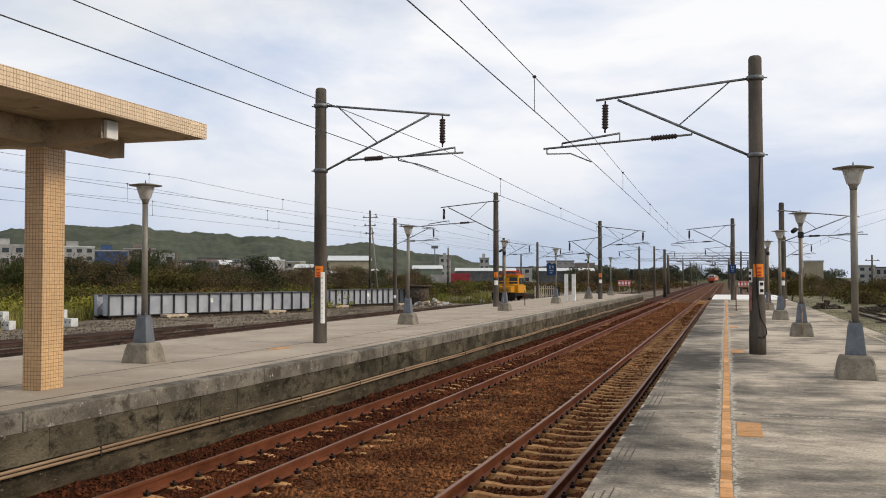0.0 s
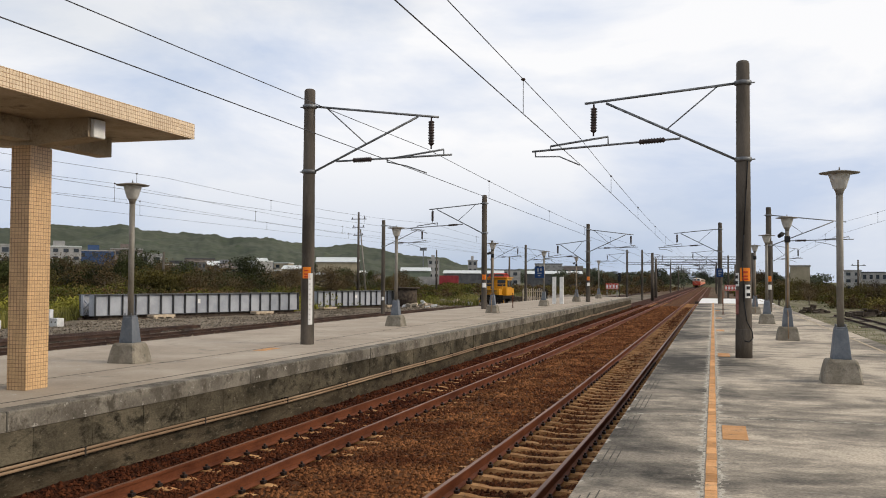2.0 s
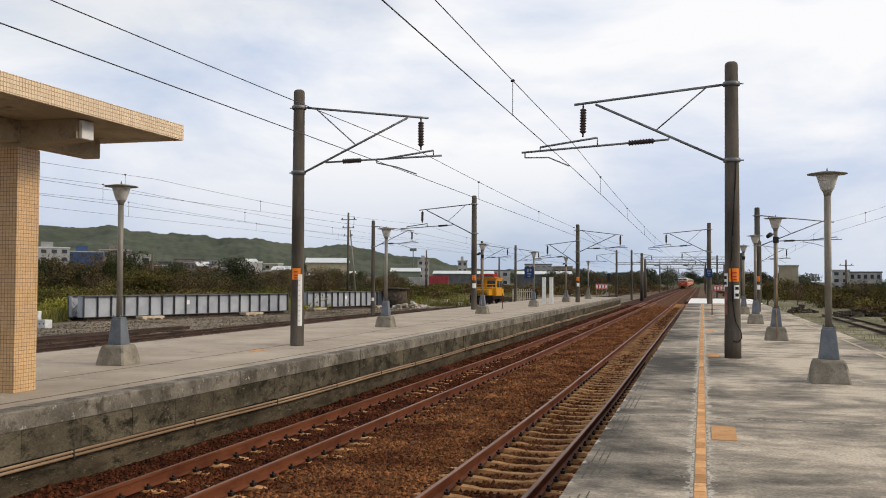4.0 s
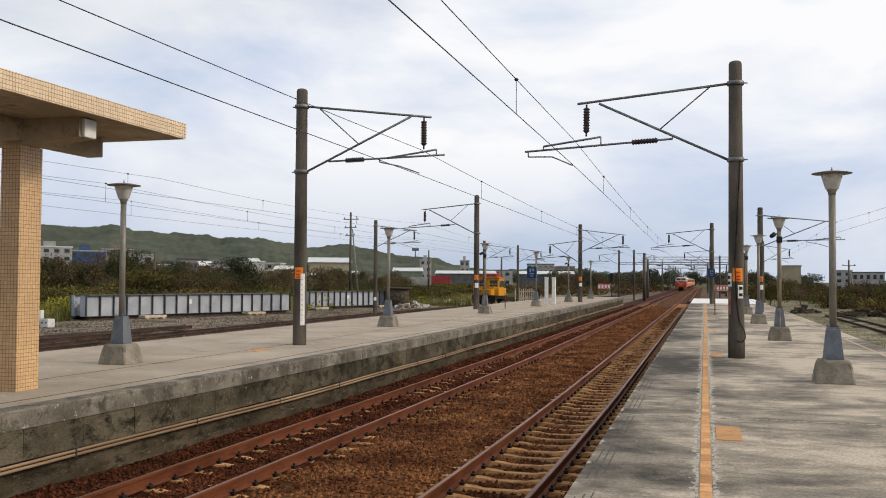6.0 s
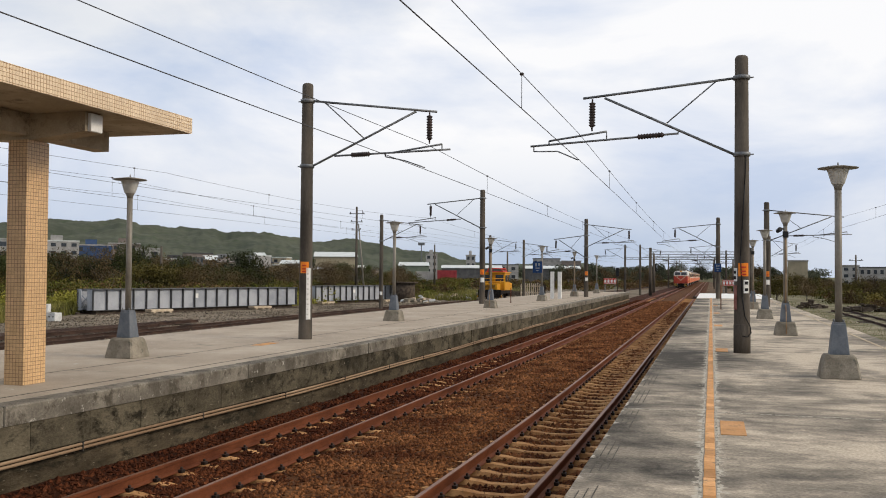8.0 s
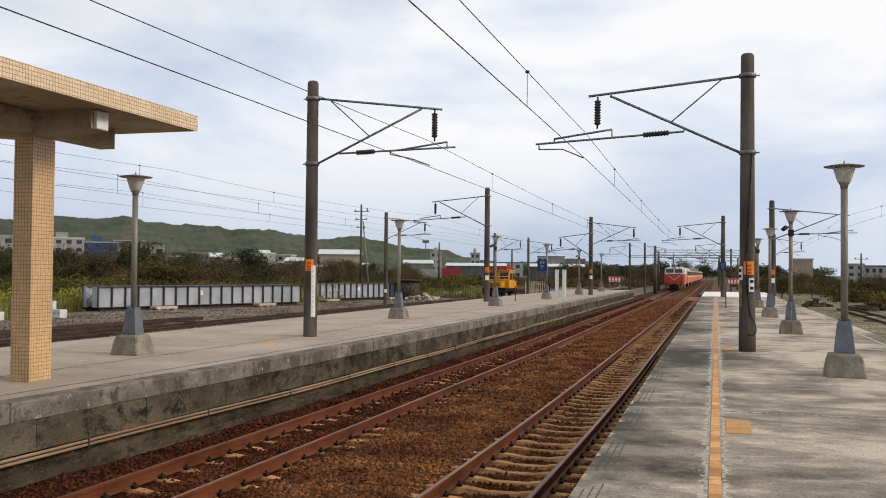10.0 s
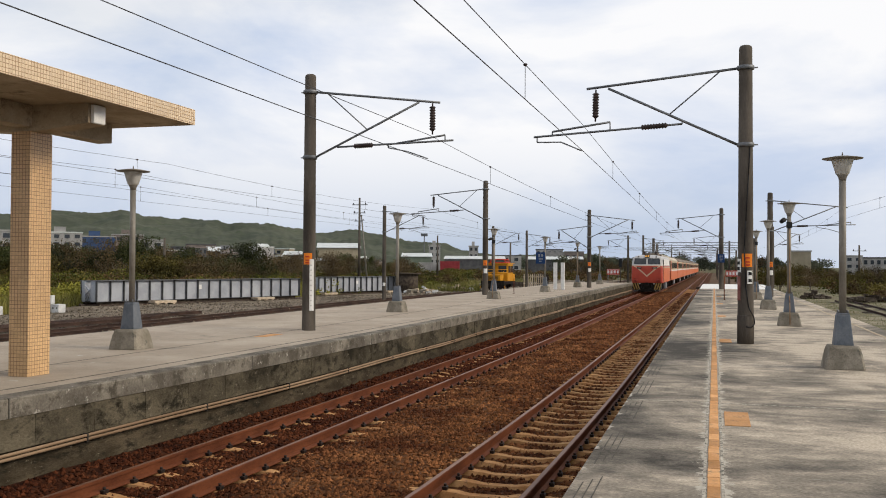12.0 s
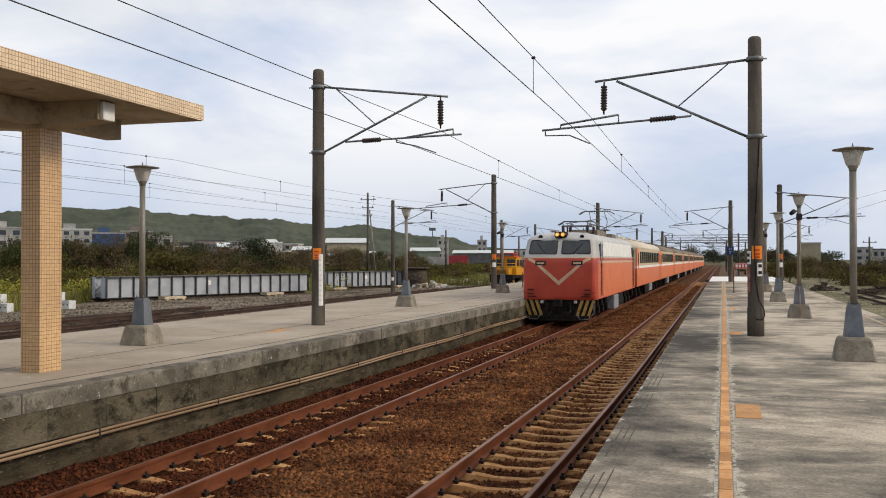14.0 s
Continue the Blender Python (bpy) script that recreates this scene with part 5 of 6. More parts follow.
# ---------------------------------------------------------------- yard beside the pale platform
M_GIRDER = material("grey_primed_girder", (0.28, 0.295, 0.325), (0.38, 0.395, 0.425), 0.55, 0.05, scale=0.9, fine=25, bump=0.08, grain=0.08, dirt=(0.24, 0.22, 0.20), dirt_at=0.67)
M_GIRDER_RIB = material("dark_girder_stiffener", (0.06, 0.06, 0.06), (0.11, 0.11, 0.11), 0.6, 0.1, scale=3, grain=0.12)
M_TIMBER = material("weathered_timber", (0.34, 0.27, 0.19), (0.52, 0.43, 0.32), 0.9, scale=4, fine=40, grain=0.2, obj=0.2)
M_TIMBER_DARK = material("dark_old_timber", (0.045, 0.035, 0.028), (0.10, 0.08, 0.06), 0.9, scale=4, fine=40, grain=0.2, obj=0.2)
M_BLOCK = material("white_cast_block", (0.46, 0.46, 0.45), (0.62, 0.62, 0.61), 0.85, scale=2, grain=0.1, dirt=(0.25, 0.24, 0.22), dirt_at=0.62)
M_OLD_RAIL = material("dark_stacked_rail", (0.035, 0.024, 0.02), (0.08, 0.05, 0.038), 0.8, 0.2, scale=3, stretch=(1, 0.3, 1), grain=0.2)
M_MACHINE = material("amber_machine_paint", (0.50, 0.22, 0.014), (0.58, 0.275, 0.022), 0.5, scale=2, fine=30, grain=0.08, dirt=(0.25, 0.13, 0.04), dirt_at=0.66)


def girder(x, y, turn, length, ribs, label):
    top = thing("plate_girder", label, "steel girder", pose(x, y, YARD_Z, 0, 0, turn), group="stored bridge girders")
    H0, H1 = 0.24, 1.55
    for s in (0.0, -1.55):
        web = part("web", box(s - 0.012, s + 0.012, 0, length, H0 + 0.03, H1 - 0.03), M_GIRDER, top, "grey painted web plate")
        part("top_flange", box(s - 0.20, s + 0.20, -0.02, length + 0.02, H1 - 0.03, H1, 0.004), M_GIRDER_RIB, top, "dark upper flange")
        part("bottom_flange", box(s - 0.20, s + 0.20, -0.02, length + 0.02, H0, H0 + 0.03, 0.004), M_GIRDER_RIB, top, "dark lower flange")
        for k in range(ribs + 1):
            yy = length * k / ribs
            part("stiffener", box(s + 0.013, s + 0.17, yy - 0.02, yy + 0.02, H0 + 0.031, H1 - 0.031), M_GIRDER_RIB, web)
        # added dark beam and ground strip stand in for the shade below the girder
        part("stringer", box(s - 0.40, s - 0.02, 0.3, length - 0.3, 0.0, H0 - 0.02, 0.02), M_TIMBER_DARK, top, "dark beam added as shade in the gap under the girder")
        part("bed_timber", box(s - 0.45, s + 0.50, 0.1, length - 0.1, -0.03, 0.05, 0.01), M_OLD_RAIL, top, "dark strip added as shade on the ground under the girder")
    for yy in (0.05, length * 0.33, length * 0.66, length - 0.05):
        part("cross_brace", tube((-0.03, yy, H1 - 0.15), (-1.52, yy, H0 + 0.15), 0.05, n=6), M_GIRDER, top)
        part("cross_brace", tube((-0.03, yy + 0.06, H0 + 0.15), (-1.52, yy + 0.06, H1 - 0.15), 0.05, n=6), M_GIRDER, top)
    part("end_plate", box(-0.5, -0.02, -0.02, 0.02, H0, H1 - 0.03), M_GIRDER, top, "end plate")
    part("end_plate", box(-1.54, -1.1, -0.02, 0.02, H0, H1 - 0.03), M_GIRDER, top, "end plate")
    part("lettering", box(0.0125, 0.018, length * 0.45, length * 0.45 + 0.28, 0.9, 1.2), M_WHITE, top, "small white painted mark")
    return top


turn1 = -19.2
girder(-36.2, 48.7, turn1, 17.5, 18, "long grey bridge girder with dark ribs on timber packing")
girder(-32.1, 72.6, -16.5, 11.6, 14, "grey ribbed bridge girder stored on timber packing")


def packing(x, y, turn):
    top = thing("timber_packing", "weathered timber packing under a girder", "timber", pose(x, y, YARD_Z, 0, 0, turn), group="girder packing")
    for k in range(3):
        part("bearer", box(0.24, 0.95, -0.8 + 0.62 * k, -0.62 + 0.62 * k, 0.0, 0.09, 0.01), M_TIMBER, top)
    part("board", box(0.26, 0.92, -0.95, 0.75, 0.091, 0.236, 0.01), M_TIMBER, top)


def along(x, y, turn, d):
    return x - d * math.sin(radians(turn)), y + d * math.cos(radians(turn))


for d in (4.6, 13.4):
    packing(*along(-36.2, 48.7, turn1, d), turn1)
for d in (0.8, 9.8):
    packing(*along(-32.1, 72.6, -16.5, d), -16.5)


def cast_block(x, y, z, turn, s=0.5):
    top = thing("concrete_block", "white cast concrete block with lifting holes", "concrete block", pose(x, y, z, 0, 0, turn), group="concrete blocks")
    part("body", box(-s / 2, s / 2, -s / 2, s / 2, 0, s * 0.9, 0.03), M_BLOCK, top)
    for a in (-0.13, 0.13):
        part("hole", tube((a, -s / 2 - 0.004, s * 0.5), (a, -s / 2 + 0.03, s * 0.5), 0.05, n=10), M_GROOVE, top, "dark lifting hole")


for x, y, z, t in ((-33.9, 41.4, 0, 12), (-33.2, 41.6, 0, -6), (-33.75, 41.5, 0.45, 20), (-34.2, 38.2, 0, 5), (-35.0, 38.4, 0, -10), (-35.2, 37.6, 0, 24), (-34.7, 38.3, 0.45, 8)):
    cast_block(x, y, YARD_Z + z, t)

# siding and stacked rails
def siding_x(y):
    """The siding runs straight and then swings in towards the main line."""
    return float(np.interp(y, [14, 55, 64, 72, 80, 125, 150, 240], [-22.9, -23.1, -23.0, -22.6, -21.9, -16.4, -14.6, -13.5]))


siding = thing("siding_track", "rusty siding rails on dark timber sleepers in gravel", "railway track", pose(0, 0, 0))
for s in (-0.566, 0.566):
    part("rail", sweep(RAIL, [(siding_x(y) + s, y, YARD_Z + 0.16) for y in (14, 40, 55, 64, 72, 80, 100, 125, 150, 240)]), M_OLD_RAIL, siding, "dark rusted steel rail")
tie = part("sleeper", box(-1.05, 1.05, -0.11, 0.11, -0.12, 0.012, 0.01), M_TIMBER_DARK, siding, "dark timber sleeper")
tie.location = (siding_x(14.2), 14.2, YARD_Z)
for k in range(1, 150):
    share("sleeper", tie, siding, pose(siding_x(14.2 + 0.62 * k), 14.2 + 0.62 * k, YARD_Z + random.uniform(-0.01, 0.01), 0, 0, random.uniform(-1.5, 1.5)))
siding = thing("siding_track", "overgrown rusty siding rails beside the scrub", "railway track", pose(0, 0, 0))
for s in (-0.566, 0.566):
    part("rail", sweep(RAIL, [(9.3 + s, 20, YARD_Z + 0.16), (9.3 + s, 76, YARD_Z + 0.16)]), M_OLD_RAIL, siding, "dark rusted rail")
for k in range(90):
    share("sleeper", tie, siding, pose(9.3, 20 + 0.62 * k, YARD_Z + random.uniform(-0.01, 0.01), 0, 0, random.uniform(-1.5, 1.5)))
stack = thing("rail_stack", "stack of dark rusted spare rails lying in gravel", "rail stack", pose(0, 0, 0))
for k in range(6):
    x0 = -25.8 + 0.24 * k
    part("spare_rail", sweep(RAIL, [(x0 - 1.2, 22, YARD_Z + 0.22), (x0 + random.uniform(-0.1, 0.1), 42.5 - random.uniform(0, 6) * (k > 2), YARD_Z + 0.22)]), M_OLD_RAIL, stack)
for yy in (24, 30, 36, 41):
    part("bearer", box(-27.3 + 0.06 * yy - 1.45, -24.4 + 0.02 * yy - 0.6, yy - 0.1, yy + 0.1, YARD_Z - 0.02, YARD_Z + 0.066, 0.01), M_TIMBER_DARK, stack)


def rubble(x, y, count, spread, label, dark=False):
    rng = random.Random(int(x * 7 + y))
    top = thing("rubble_heap", label, "rubble", pose(x, y, YARD_Z))
    for k in range(count):
        a, r = rng.uniform(0, 6.28), spread * rng.random() ** 0.7
        w, d, h = rng.uniform(0.2, 0.9), rng.uniform(0.15, 0.5), rng.uniform(0.08, 0.3)
        z = max(0, 0.55 * (1 - r / spread)) * rng.random()
        ob = part("slab" if k % 2 else "timber", box(-w / 2, w / 2, -d / 2, d / 2, 0, h, 0.02), M_TIMBER_DARK if dark else (M_BLOCK, M_TIMBER, M_CONC)[k % 3], top)
        ob.matrix_basis = pose(r * math.cos(a), r * math.sin(a) * 0.6, z, rng.uniform(-14, 14), rng.uniform(-14, 14), rng.uniform(0, 180))


rubble(-25.6, 82.0, 34, 1.9, "heap of broken concrete slabs and timber beside the siding")
rubble(-25.5, 92.0, 34, 2.6, "heap of grey rubble and timber beside the siding")
rubble(-25.4, 102.0, 26, 2.2, "low heap of rubble beside the siding")
rubble(-38.5, 49.0, 26, 1.5, "dark scrap timber beside the girder end", True)
rubble(10.9, 76.0, 30, 2.6, "dark scrap heap beside the overgrown track", True)
rubble(7.8, 82.0, 20, 1.5, "dark scrap heap near the platform's back edge", True)

reel = thing("cable_reel", "dark weathered timber cable reel lying flat", "cable reel", pose(-27.6, 83.0, YARD_Z))
part("flange", tube((0, 0, 1.75), (0, 0, 1.87), 1.25, n=28), M_TIMBER_DARK, reel)
part("flange", tube((0, 0, 0.0), (0, 0, 0.12), 1.25, n=28), M_TIMBER_DARK, reel)
part("drum", tube((0, 0, 0.121), (0, 0, 1.749), 0.98, n=24), M_TIMBER_DARK, reel)


def track_machine(x, y):
    top = thing("track_machine", "amber yellow track maintenance machine with striped buffers on the siding", "rail vehicle", pose(x, y, YARD_Z + 0.16))
    part("underframe", box(-1.15, 1.15, 0.0, 4.4, 0.55, 0.86, 0.03), M_UNDER, top, "black underframe")
    part("hood", box(-0.95, 0.75, 0.1, 1.4, 0.861, 1.55, 0.06), M_MACHINE, top, "amber engine hood")
    for k in range(4):
        part("grille_slat", box(-0.7, 0.5, 0.07, 0.10, 1.0 + 0.12 * k, 1.05 + 0.12 * k), M_BLACK, top)
    for zz in (1.75, 2.05):
        part("hand_rail", polytube([(-1.1, 1.38, zz), (-1.1, 0.05, zz), (1.1, 0.05, zz), (1.1, 1.38, zz)], 0.025), M_MACHINE, top, "amber hand rail")
    cab = part("cab", box(-1.15, 1.15, 1.4, 3.4, 0.861, 2.62, 0.08), M_MACHINE, top, "amber cab")
    part("cab_roof", box(-1.25, 1.25, 1.25, 3.55, 2.621, 2.71, 0.03), M_MACHINE, top, "overhanging amber cab roof")
    part("deck_box", box(-1.1, 1.1, 3.6, 4.3, 0.861, 1.6, 0.05), M_MACHINE, top, "amber rear locker")
    for s in (-1, 1):
        part("window", box(s * 0.6 - 0.42, s * 0.6 + 0.42, 1.37, 1.43, 1.80, 2.45, 0.02), M_GLASS, cab, "dark cab window")
        for k in range(2):
            part("window", box(s * 1.2 - 0.02, s * 1.2 + 0.02, 1.6 + 1.0 * k, 2.3 + 1.0 * k, 1.75, 2.42, 0.02), M_GLASS, cab, "dark cab window")
        part("rail_post", tube((s * 1.1, 0.05, 0.86), (s * 1.1, 0.05, 1.9), 0.03, n=6), M_MACHINE, top)
        for k in range(4):
            ob = part("warning_stripe", box(-0.045, 0.045, -0.02, 0.02, -0.42, 0.42), M_MACHINE if k % 2 else M_BLACK, top, "black and yellow stripe")
            ob.matrix_basis = pose(s * (0.75 + 0.12 * k), -0.03, 0.55, 0, s * -28, 0)
        for yy in (0.9, 3.5):
            part("wheel", tube((s * 0.50, yy, 0.38), (s * 0.63, yy, 0.38), 0.38, n=22), M_UNDER, top)
            part("axle_box", box(s * 0.85 - 0.12, s * 0.85 + 0.12, yy - 0.3, yy + 0.3, 0.25, 0.6, 0.03), M_UNDER, top)
    part("buffer_beam", box(-1.2, 1.2, -0.1, 0.0, 0.2, 0.95, 0.02), M_UNDER, top)
    part("roof_rack", box(-0.9, 0.9, 1.6, 3.3, 2.711, 2.80, 0.03), M_RED, top, "red roof equipment")
    for yy in (1.8, 2.5, 3.2):
        part("roof_hoop", polytube([(-0.8, yy, 2.79), (-0.7, yy, 3.08), (0.7, yy, 3.08), (0.8, yy, 2.79)], 0.05), M_RED, top, "red roof hoop")
    return top


machine = track_machine(-21.3, 91.0)
machine.rotation_euler = (0, 0, radians(-4))

tank = thing("storage_tank", "small black storage tank on a low cradle", "tank", pose(-21.2, 120.0, YARD_Z, 0, 0, 20))
part("tank", smooth(tube((0, 0, 0.95), (0, 2.4, 0.95), 0.62, n=24)), M_UNDER, tank)
for yy in (0.4, 2.0):
    part("cradle", box(-0.6, 0.6, yy - 0.12, yy + 0.12, 0.0, 0.5, 0.02), M_UNDER, tank)
fence = thing("picket_fence", "weathered timber picket fence beside the siding", "fence", pose(-20.6, 109.0, YARD_Z, 0, 0, 8))
for z in (0.45, 1.25):
    part("rail", box(-1.15, 1.15, -0.03, 0.03, z, z + 0.09, 0.006), M_TIMBER, fence)
for k in range(10):
    part("picket", box(-1.12 + 0.245 * k, -0.99 + 0.245 * k, -0.06, -0.031, 0.05, 1.58 + 0.04 * (k % 3), 0.006), M_TIMBER, fence)
for x in (-1.1, 0.0, 1.1):
    part("post", box(x - 0.06, x + 0.06, 0.031, 0.13, -0.1, 1.6, 0.008), M_TIMBER_DARK, fence)
bin_heap = thing("scrap_heap", "dark scrap timber stacked behind the fence", "scrap", pose(-23.2, 111.0, YARD_Z))
for k in range(9):
    part("timber", box(-1.3, 1.3, -0.11, 0.11, 0.0, 0.2, 0.02), M_TIMBER_DARK, bin_heap).matrix_basis = pose(0.1 * (k % 3), 0.3 * (k % 3), 0.21 * (k // 3), 0, 0, 4 * (k % 3) - 4)

# things standing on and near the pale platform
for x in (-9.72, -9.25):
    post = thing("cream_post", "cream painted square post on the platform", "post", pose(x, 59.0, 0), group="cream posts")
    part("shaft", box(-0.11, 0.11, -0.11, 0.11, 0, 1.68, 0.012), M_WHITE, post)
    part("cap", box(-0.12, 0.12, -0.12, 0.12, 1.68, 1.71, 0.006), M_WHITE, post)
for x, y, h in ((-10.3, 49.0, 0.8), (0.42, 44.0, 1.1)):
    post = thing("thin_marker_post", "thin rusty steel marker post on the platform", "post", pose(x, y, 0))
    part("shaft", tube((0, 0, 0), (0, 0, h), 0.022, n=8), M_RAIL, post)
    part("base", box(-0.07, 0.07, -0.07, 0.07, 0, 0.012), M_RAIL, post)


def sign_board(x, y, z, w, h, mat, label, bars):
    top = thing("sign_board", label, "sign", pose(x, y, YARD_Z), group="track signs")
    for s in (-1, 1):
        part("post", tube((s * w * 0.4, 0.03, 0), (s * w * 0.4, 0.03, z + h / 2 - YARD_Z), 0.035, n=8), M_STEEL, top)
    board = part("board", box(-w / 2, w / 2, -0.03, 0.0, z - h / 2 - YARD_Z, z + h / 2 - YARD_Z, 0.006), mat, top)
    for k in range(bars):
        a = -w / 2 + w * (k + 0.5) / bars
        part("lettering", box(a - w * 0.32 / bars, a + w * 0.32 / bars, -0.036, -0.0305, z - h * 0.25 - YARD_Z, z + h * 0.25 - YARD_Z), M_WHITE, board, "illegible white writing")
    part("border", box(-w / 2 + 0.05, w / 2 - 0.05, -0.035, -0.0305, z + h * 0.36 - YARD_Z, z + h * 0.41 - YARD_Z), M_WHITE, board)
    part("border", box(-w / 2 + 0.05, w / 2 - 0.05, -0.035, -0.0305, z - h * 0.41 - YARD_Z, z - h * 0.36 - YARD_Z), M_WHITE, board)


sign_board(-9.8, 95.0, 0.92, 1.25, 0.58, M_RED, "red board with white writing beyond the platform end", 4)
sign_board(1.55, 90.0, 0.88, 1.1, 0.55, M_RED, "red board with white writing beside the track", 4)


def blue_sign(x, y, z, w, h, label, reach):
    """A blue plate with white marks, strapped to the post beside it."""
    top = thing("platform_sign", label, "sign", pose(x, y, z), group="blue platform signs")
    part("board", box(-w / 2, w / 2, -0.02, 0.0, 0, h, 0.01), M_BLUE, top)
    for a, b, c, d in ((-0.22, -0.06, 0.56, 0.84), (0.06, 0.24, 0.62, 0.84), (-0.20, 0.22, 0.36, 0.46), (-0.16, 0.10, 0.16, 0.24)):
        part("lettering", box(a * w, b * w, -0.025, -0.0205, c * h, d * h), M_TANK, top, "pale marks")
    for zz in (0.25 * h, 0.75 * h):
        part("strap", box(min(0, reach), max(0.02, reach), 0.001, 0.03 if reach else 0.13, zz - 0.015, zz + 0.015), M_STEEL, top)


blue_sign(0.42, 64.66, 1.78, 0.44, 0.56, "small blue sign with white marks fixed to a mast", 0)
blue_sign(-9.66, 53.40, 1.62, 0.56, 0.66, "blue sign with white marks on a lamp post", 0.25)


barrier = thing("timber_barrier", "dark timber barrier lying across the line's edge", "barrier", pose(1.4, 97.0, YARD_Z, 0, 0, 8))
part("beam", box(-3.2, 3.2, -0.12, 0.12, 0.35, 0.6, 0.02), M_TIMBER_DARK, barrier)
for x in (-2.6, 0.0, 2.6):
    part("prop", box(x - 0.12, x + 0.12, -0.14, 0.14, 0.0, 0.349, 0.01), M_TIMBER_DARK, barrier)


def signal(x, y, h):
    top = thing("railway_signal", "dark colour-light signal on a thin post", "railway signal", pose(x, y, YARD_Z), group="railway signals")
    part("post", tube((0, 0, 0), (0, 0, h), 0.06, n=8), M_POLE, top)
    head = part("head", box(-0.22, 0.22, -0.12, 0.12, h - 1.1, h + 0.1, 0.05), M_BLACK, top)
    for k in range(3):
        part("lens", tube((0, -0.16, h - 0.85 + 0.35 * k), (0, -0.11, h - 0.85 + 0.35 * k), 0.09, n=12), M_GLASS, head)


signal(-6.6 - 1.9, 150.0, 4.4)
signal(-12.4, 130.0, 3.6)
signal(1.4, 170.0, 4.6)


# utility poles in the scrub
def utility_pole(x, y, h, arms):
    top = thing("utility_pole", "weathered concrete utility pole with cross arms above the scrub", "utility pole", pose(x, y, YARD_Z - 0.35), group="utility poles")
    part("shaft", tube((0, 0, 0), (0, 0, h), 0.20, 0.12, 12), M_POLE, top)
    if arms:
        part("shaft", tube((1.15, 0.1, 0), (0.22, 0.1, h - 2.2), 0.13, 0.08, 10), M_LAMP_POLE, top)
    for k in range(arms):
        z = h - 0.9 - 1.05 * k
        a = part("cross_arm", box(-1.0 + 0.15 * k, 1.1 - 0.3 * k, -0.05, 0.05, z - 0.05, z + 0.05, 0.01), M_STEEL, top)
        for s in (-0.85, 0.0, 0.85):
            part("insulator", lathe([(0.05, 0.0), (0.08, 0.05), (0.05, 0.1), (0.08, 0.15), (0.03, 0.2)], 8, at=(s * (1 - 0.2 * k), 0, z + 0.05)), M_CERAMIC, a)


utility_pole(-44.0, 112.5, 11.6, 3)
utility_pole(-47.0, 158.0, 8.2, 0)
utility_pole(-62.0, 96.0, 6.0, 0)
utility_pole(-30.0, 140.0, 6.5, 0)
utility_pole(22.0, 160.0, 6.5, 1)


# ---------------------------------------------------------------- hills and buildings
M_HILL = material("grassy_hill", (0.042, 0.050, 0.033), (0.080, 0.086, 0.058), 0.95, scale=0.009, fine=0.06, bump=0, grain=0.22, mid=0.5, spread=0.3, dirt=(0.045, 0.06, 0.03), dirt_at=0.58)
RIDGE = [(60, 1.5), (50, 2.0), (44.0, 2.19), (42.3, 2.60), (41.2, 2.78), (39.1, 3.02), (36.7, 2.91), (35.3, 3.13), (34.2, 2.88), (32.3, 2.68), (30.0, 2.67), (29.0, 2.44), (26.7, 2.46),
         (25.0, 2.10), (23.2, 2.00), (21.9, 2.21), (20.1, 1.91), (18.4, 1.53), (16.3, 1.35), (15.1, 1.01), (13.6, 0.72), (11.8, 0.62), (10, 0.80), (8.2, 0.85), (7.2, 0.70), (6, 0.42), (4.5, 0.22), (2, 0.0)]


def hills():
    az = np.arange(60, 2, -0.12)
    elev = np.interp(-az, [-a for a, _ in RIDGE], [e for _, e in RIDGE])
    rows, verts = 26, []
    for j in range(rows):
        k = j / (rows - 1)
        for a, e in zip(az, elev):
            R = 900 + 900 * k + 60 * noise.noise(Vector((a * 0.2, k * 3, 0)))
            crest = 1800 * math.tan(radians(e)) + 1.5
            f_ = k ** 1.25
            z = crest * f_ + (6 * noise.noise(Vector((a * 0.9, k * 9, 1))) + 3.5 * noise.noise(Vector((a * 3.1, k * 22, 4)))) * min(1, 5 * k) * min(1.0, e / 1.2)
            verts.append((-R * math.sin(radians(a)), R * math.cos(radians(a)), max(z, -1) - 1.0))
    n = len(az)
    faces = [(j * n + i, j * n + i + 1, (j + 1) * n + i + 1, (j + 1) * n + i) for j in range(rows - 1) for i in range(n - 1)]
    ob = raw("hills", verts, faces, M_HILL, kind="structure")
    ob.data.polygons.foreach_set("use_smooth", [True] * len(faces))
    tagged(ob, label="low rolling grassy hills beyond the town", category="hills")


hills()

M_B_WHITE = material("white_render", (0.25, 0.245, 0.235), (0.37, 0.36, 0.345), 0.85, scale=0.4, fine=4, bump=0, grain=0.12, dirt=(0.3, 0.29, 0.27), dirt_at=0.64, obj=0.1)
M_B_PINK = material("pinkish_render", (0.15, 0.125, 0.112), (0.22, 0.185, 0.168), 0.85, scale=0.4, fine=4, bump=0, grain=0.08)
M_B_TAN = material("tan_render", (0.26, 0.225, 0.155), (0.34, 0.295, 0.21), 0.85, scale=0.4, fine=4, bump=0, grain=0.08)
M_B_GREEN = material("pale_green_cladding", (0.13, 0.155, 0.12), (0.19, 0.22, 0.17), 0.7, scale=0.4, fine=4, bump=0, grain=0.08)
M_B_BLUE = material("blue_cladding", (0.03, 0.055, 0.12), (0.05, 0.085, 0.17), 0.6, scale=0.4, bump=0, grain=0.08)
M_B_RED = material("dark_red_container", (0.22, 0.035, 0.04), (0.30, 0.05, 0.055), 0.6, scale=1, bump=0, grain=0.1)
M_B_ROOF = material("pale_metal_roof", (0.48, 0.50, 0.48), (0.60, 0.62, 0.60), 0.5, 0.2, scale=0.5, bump=0, grain=0.06)
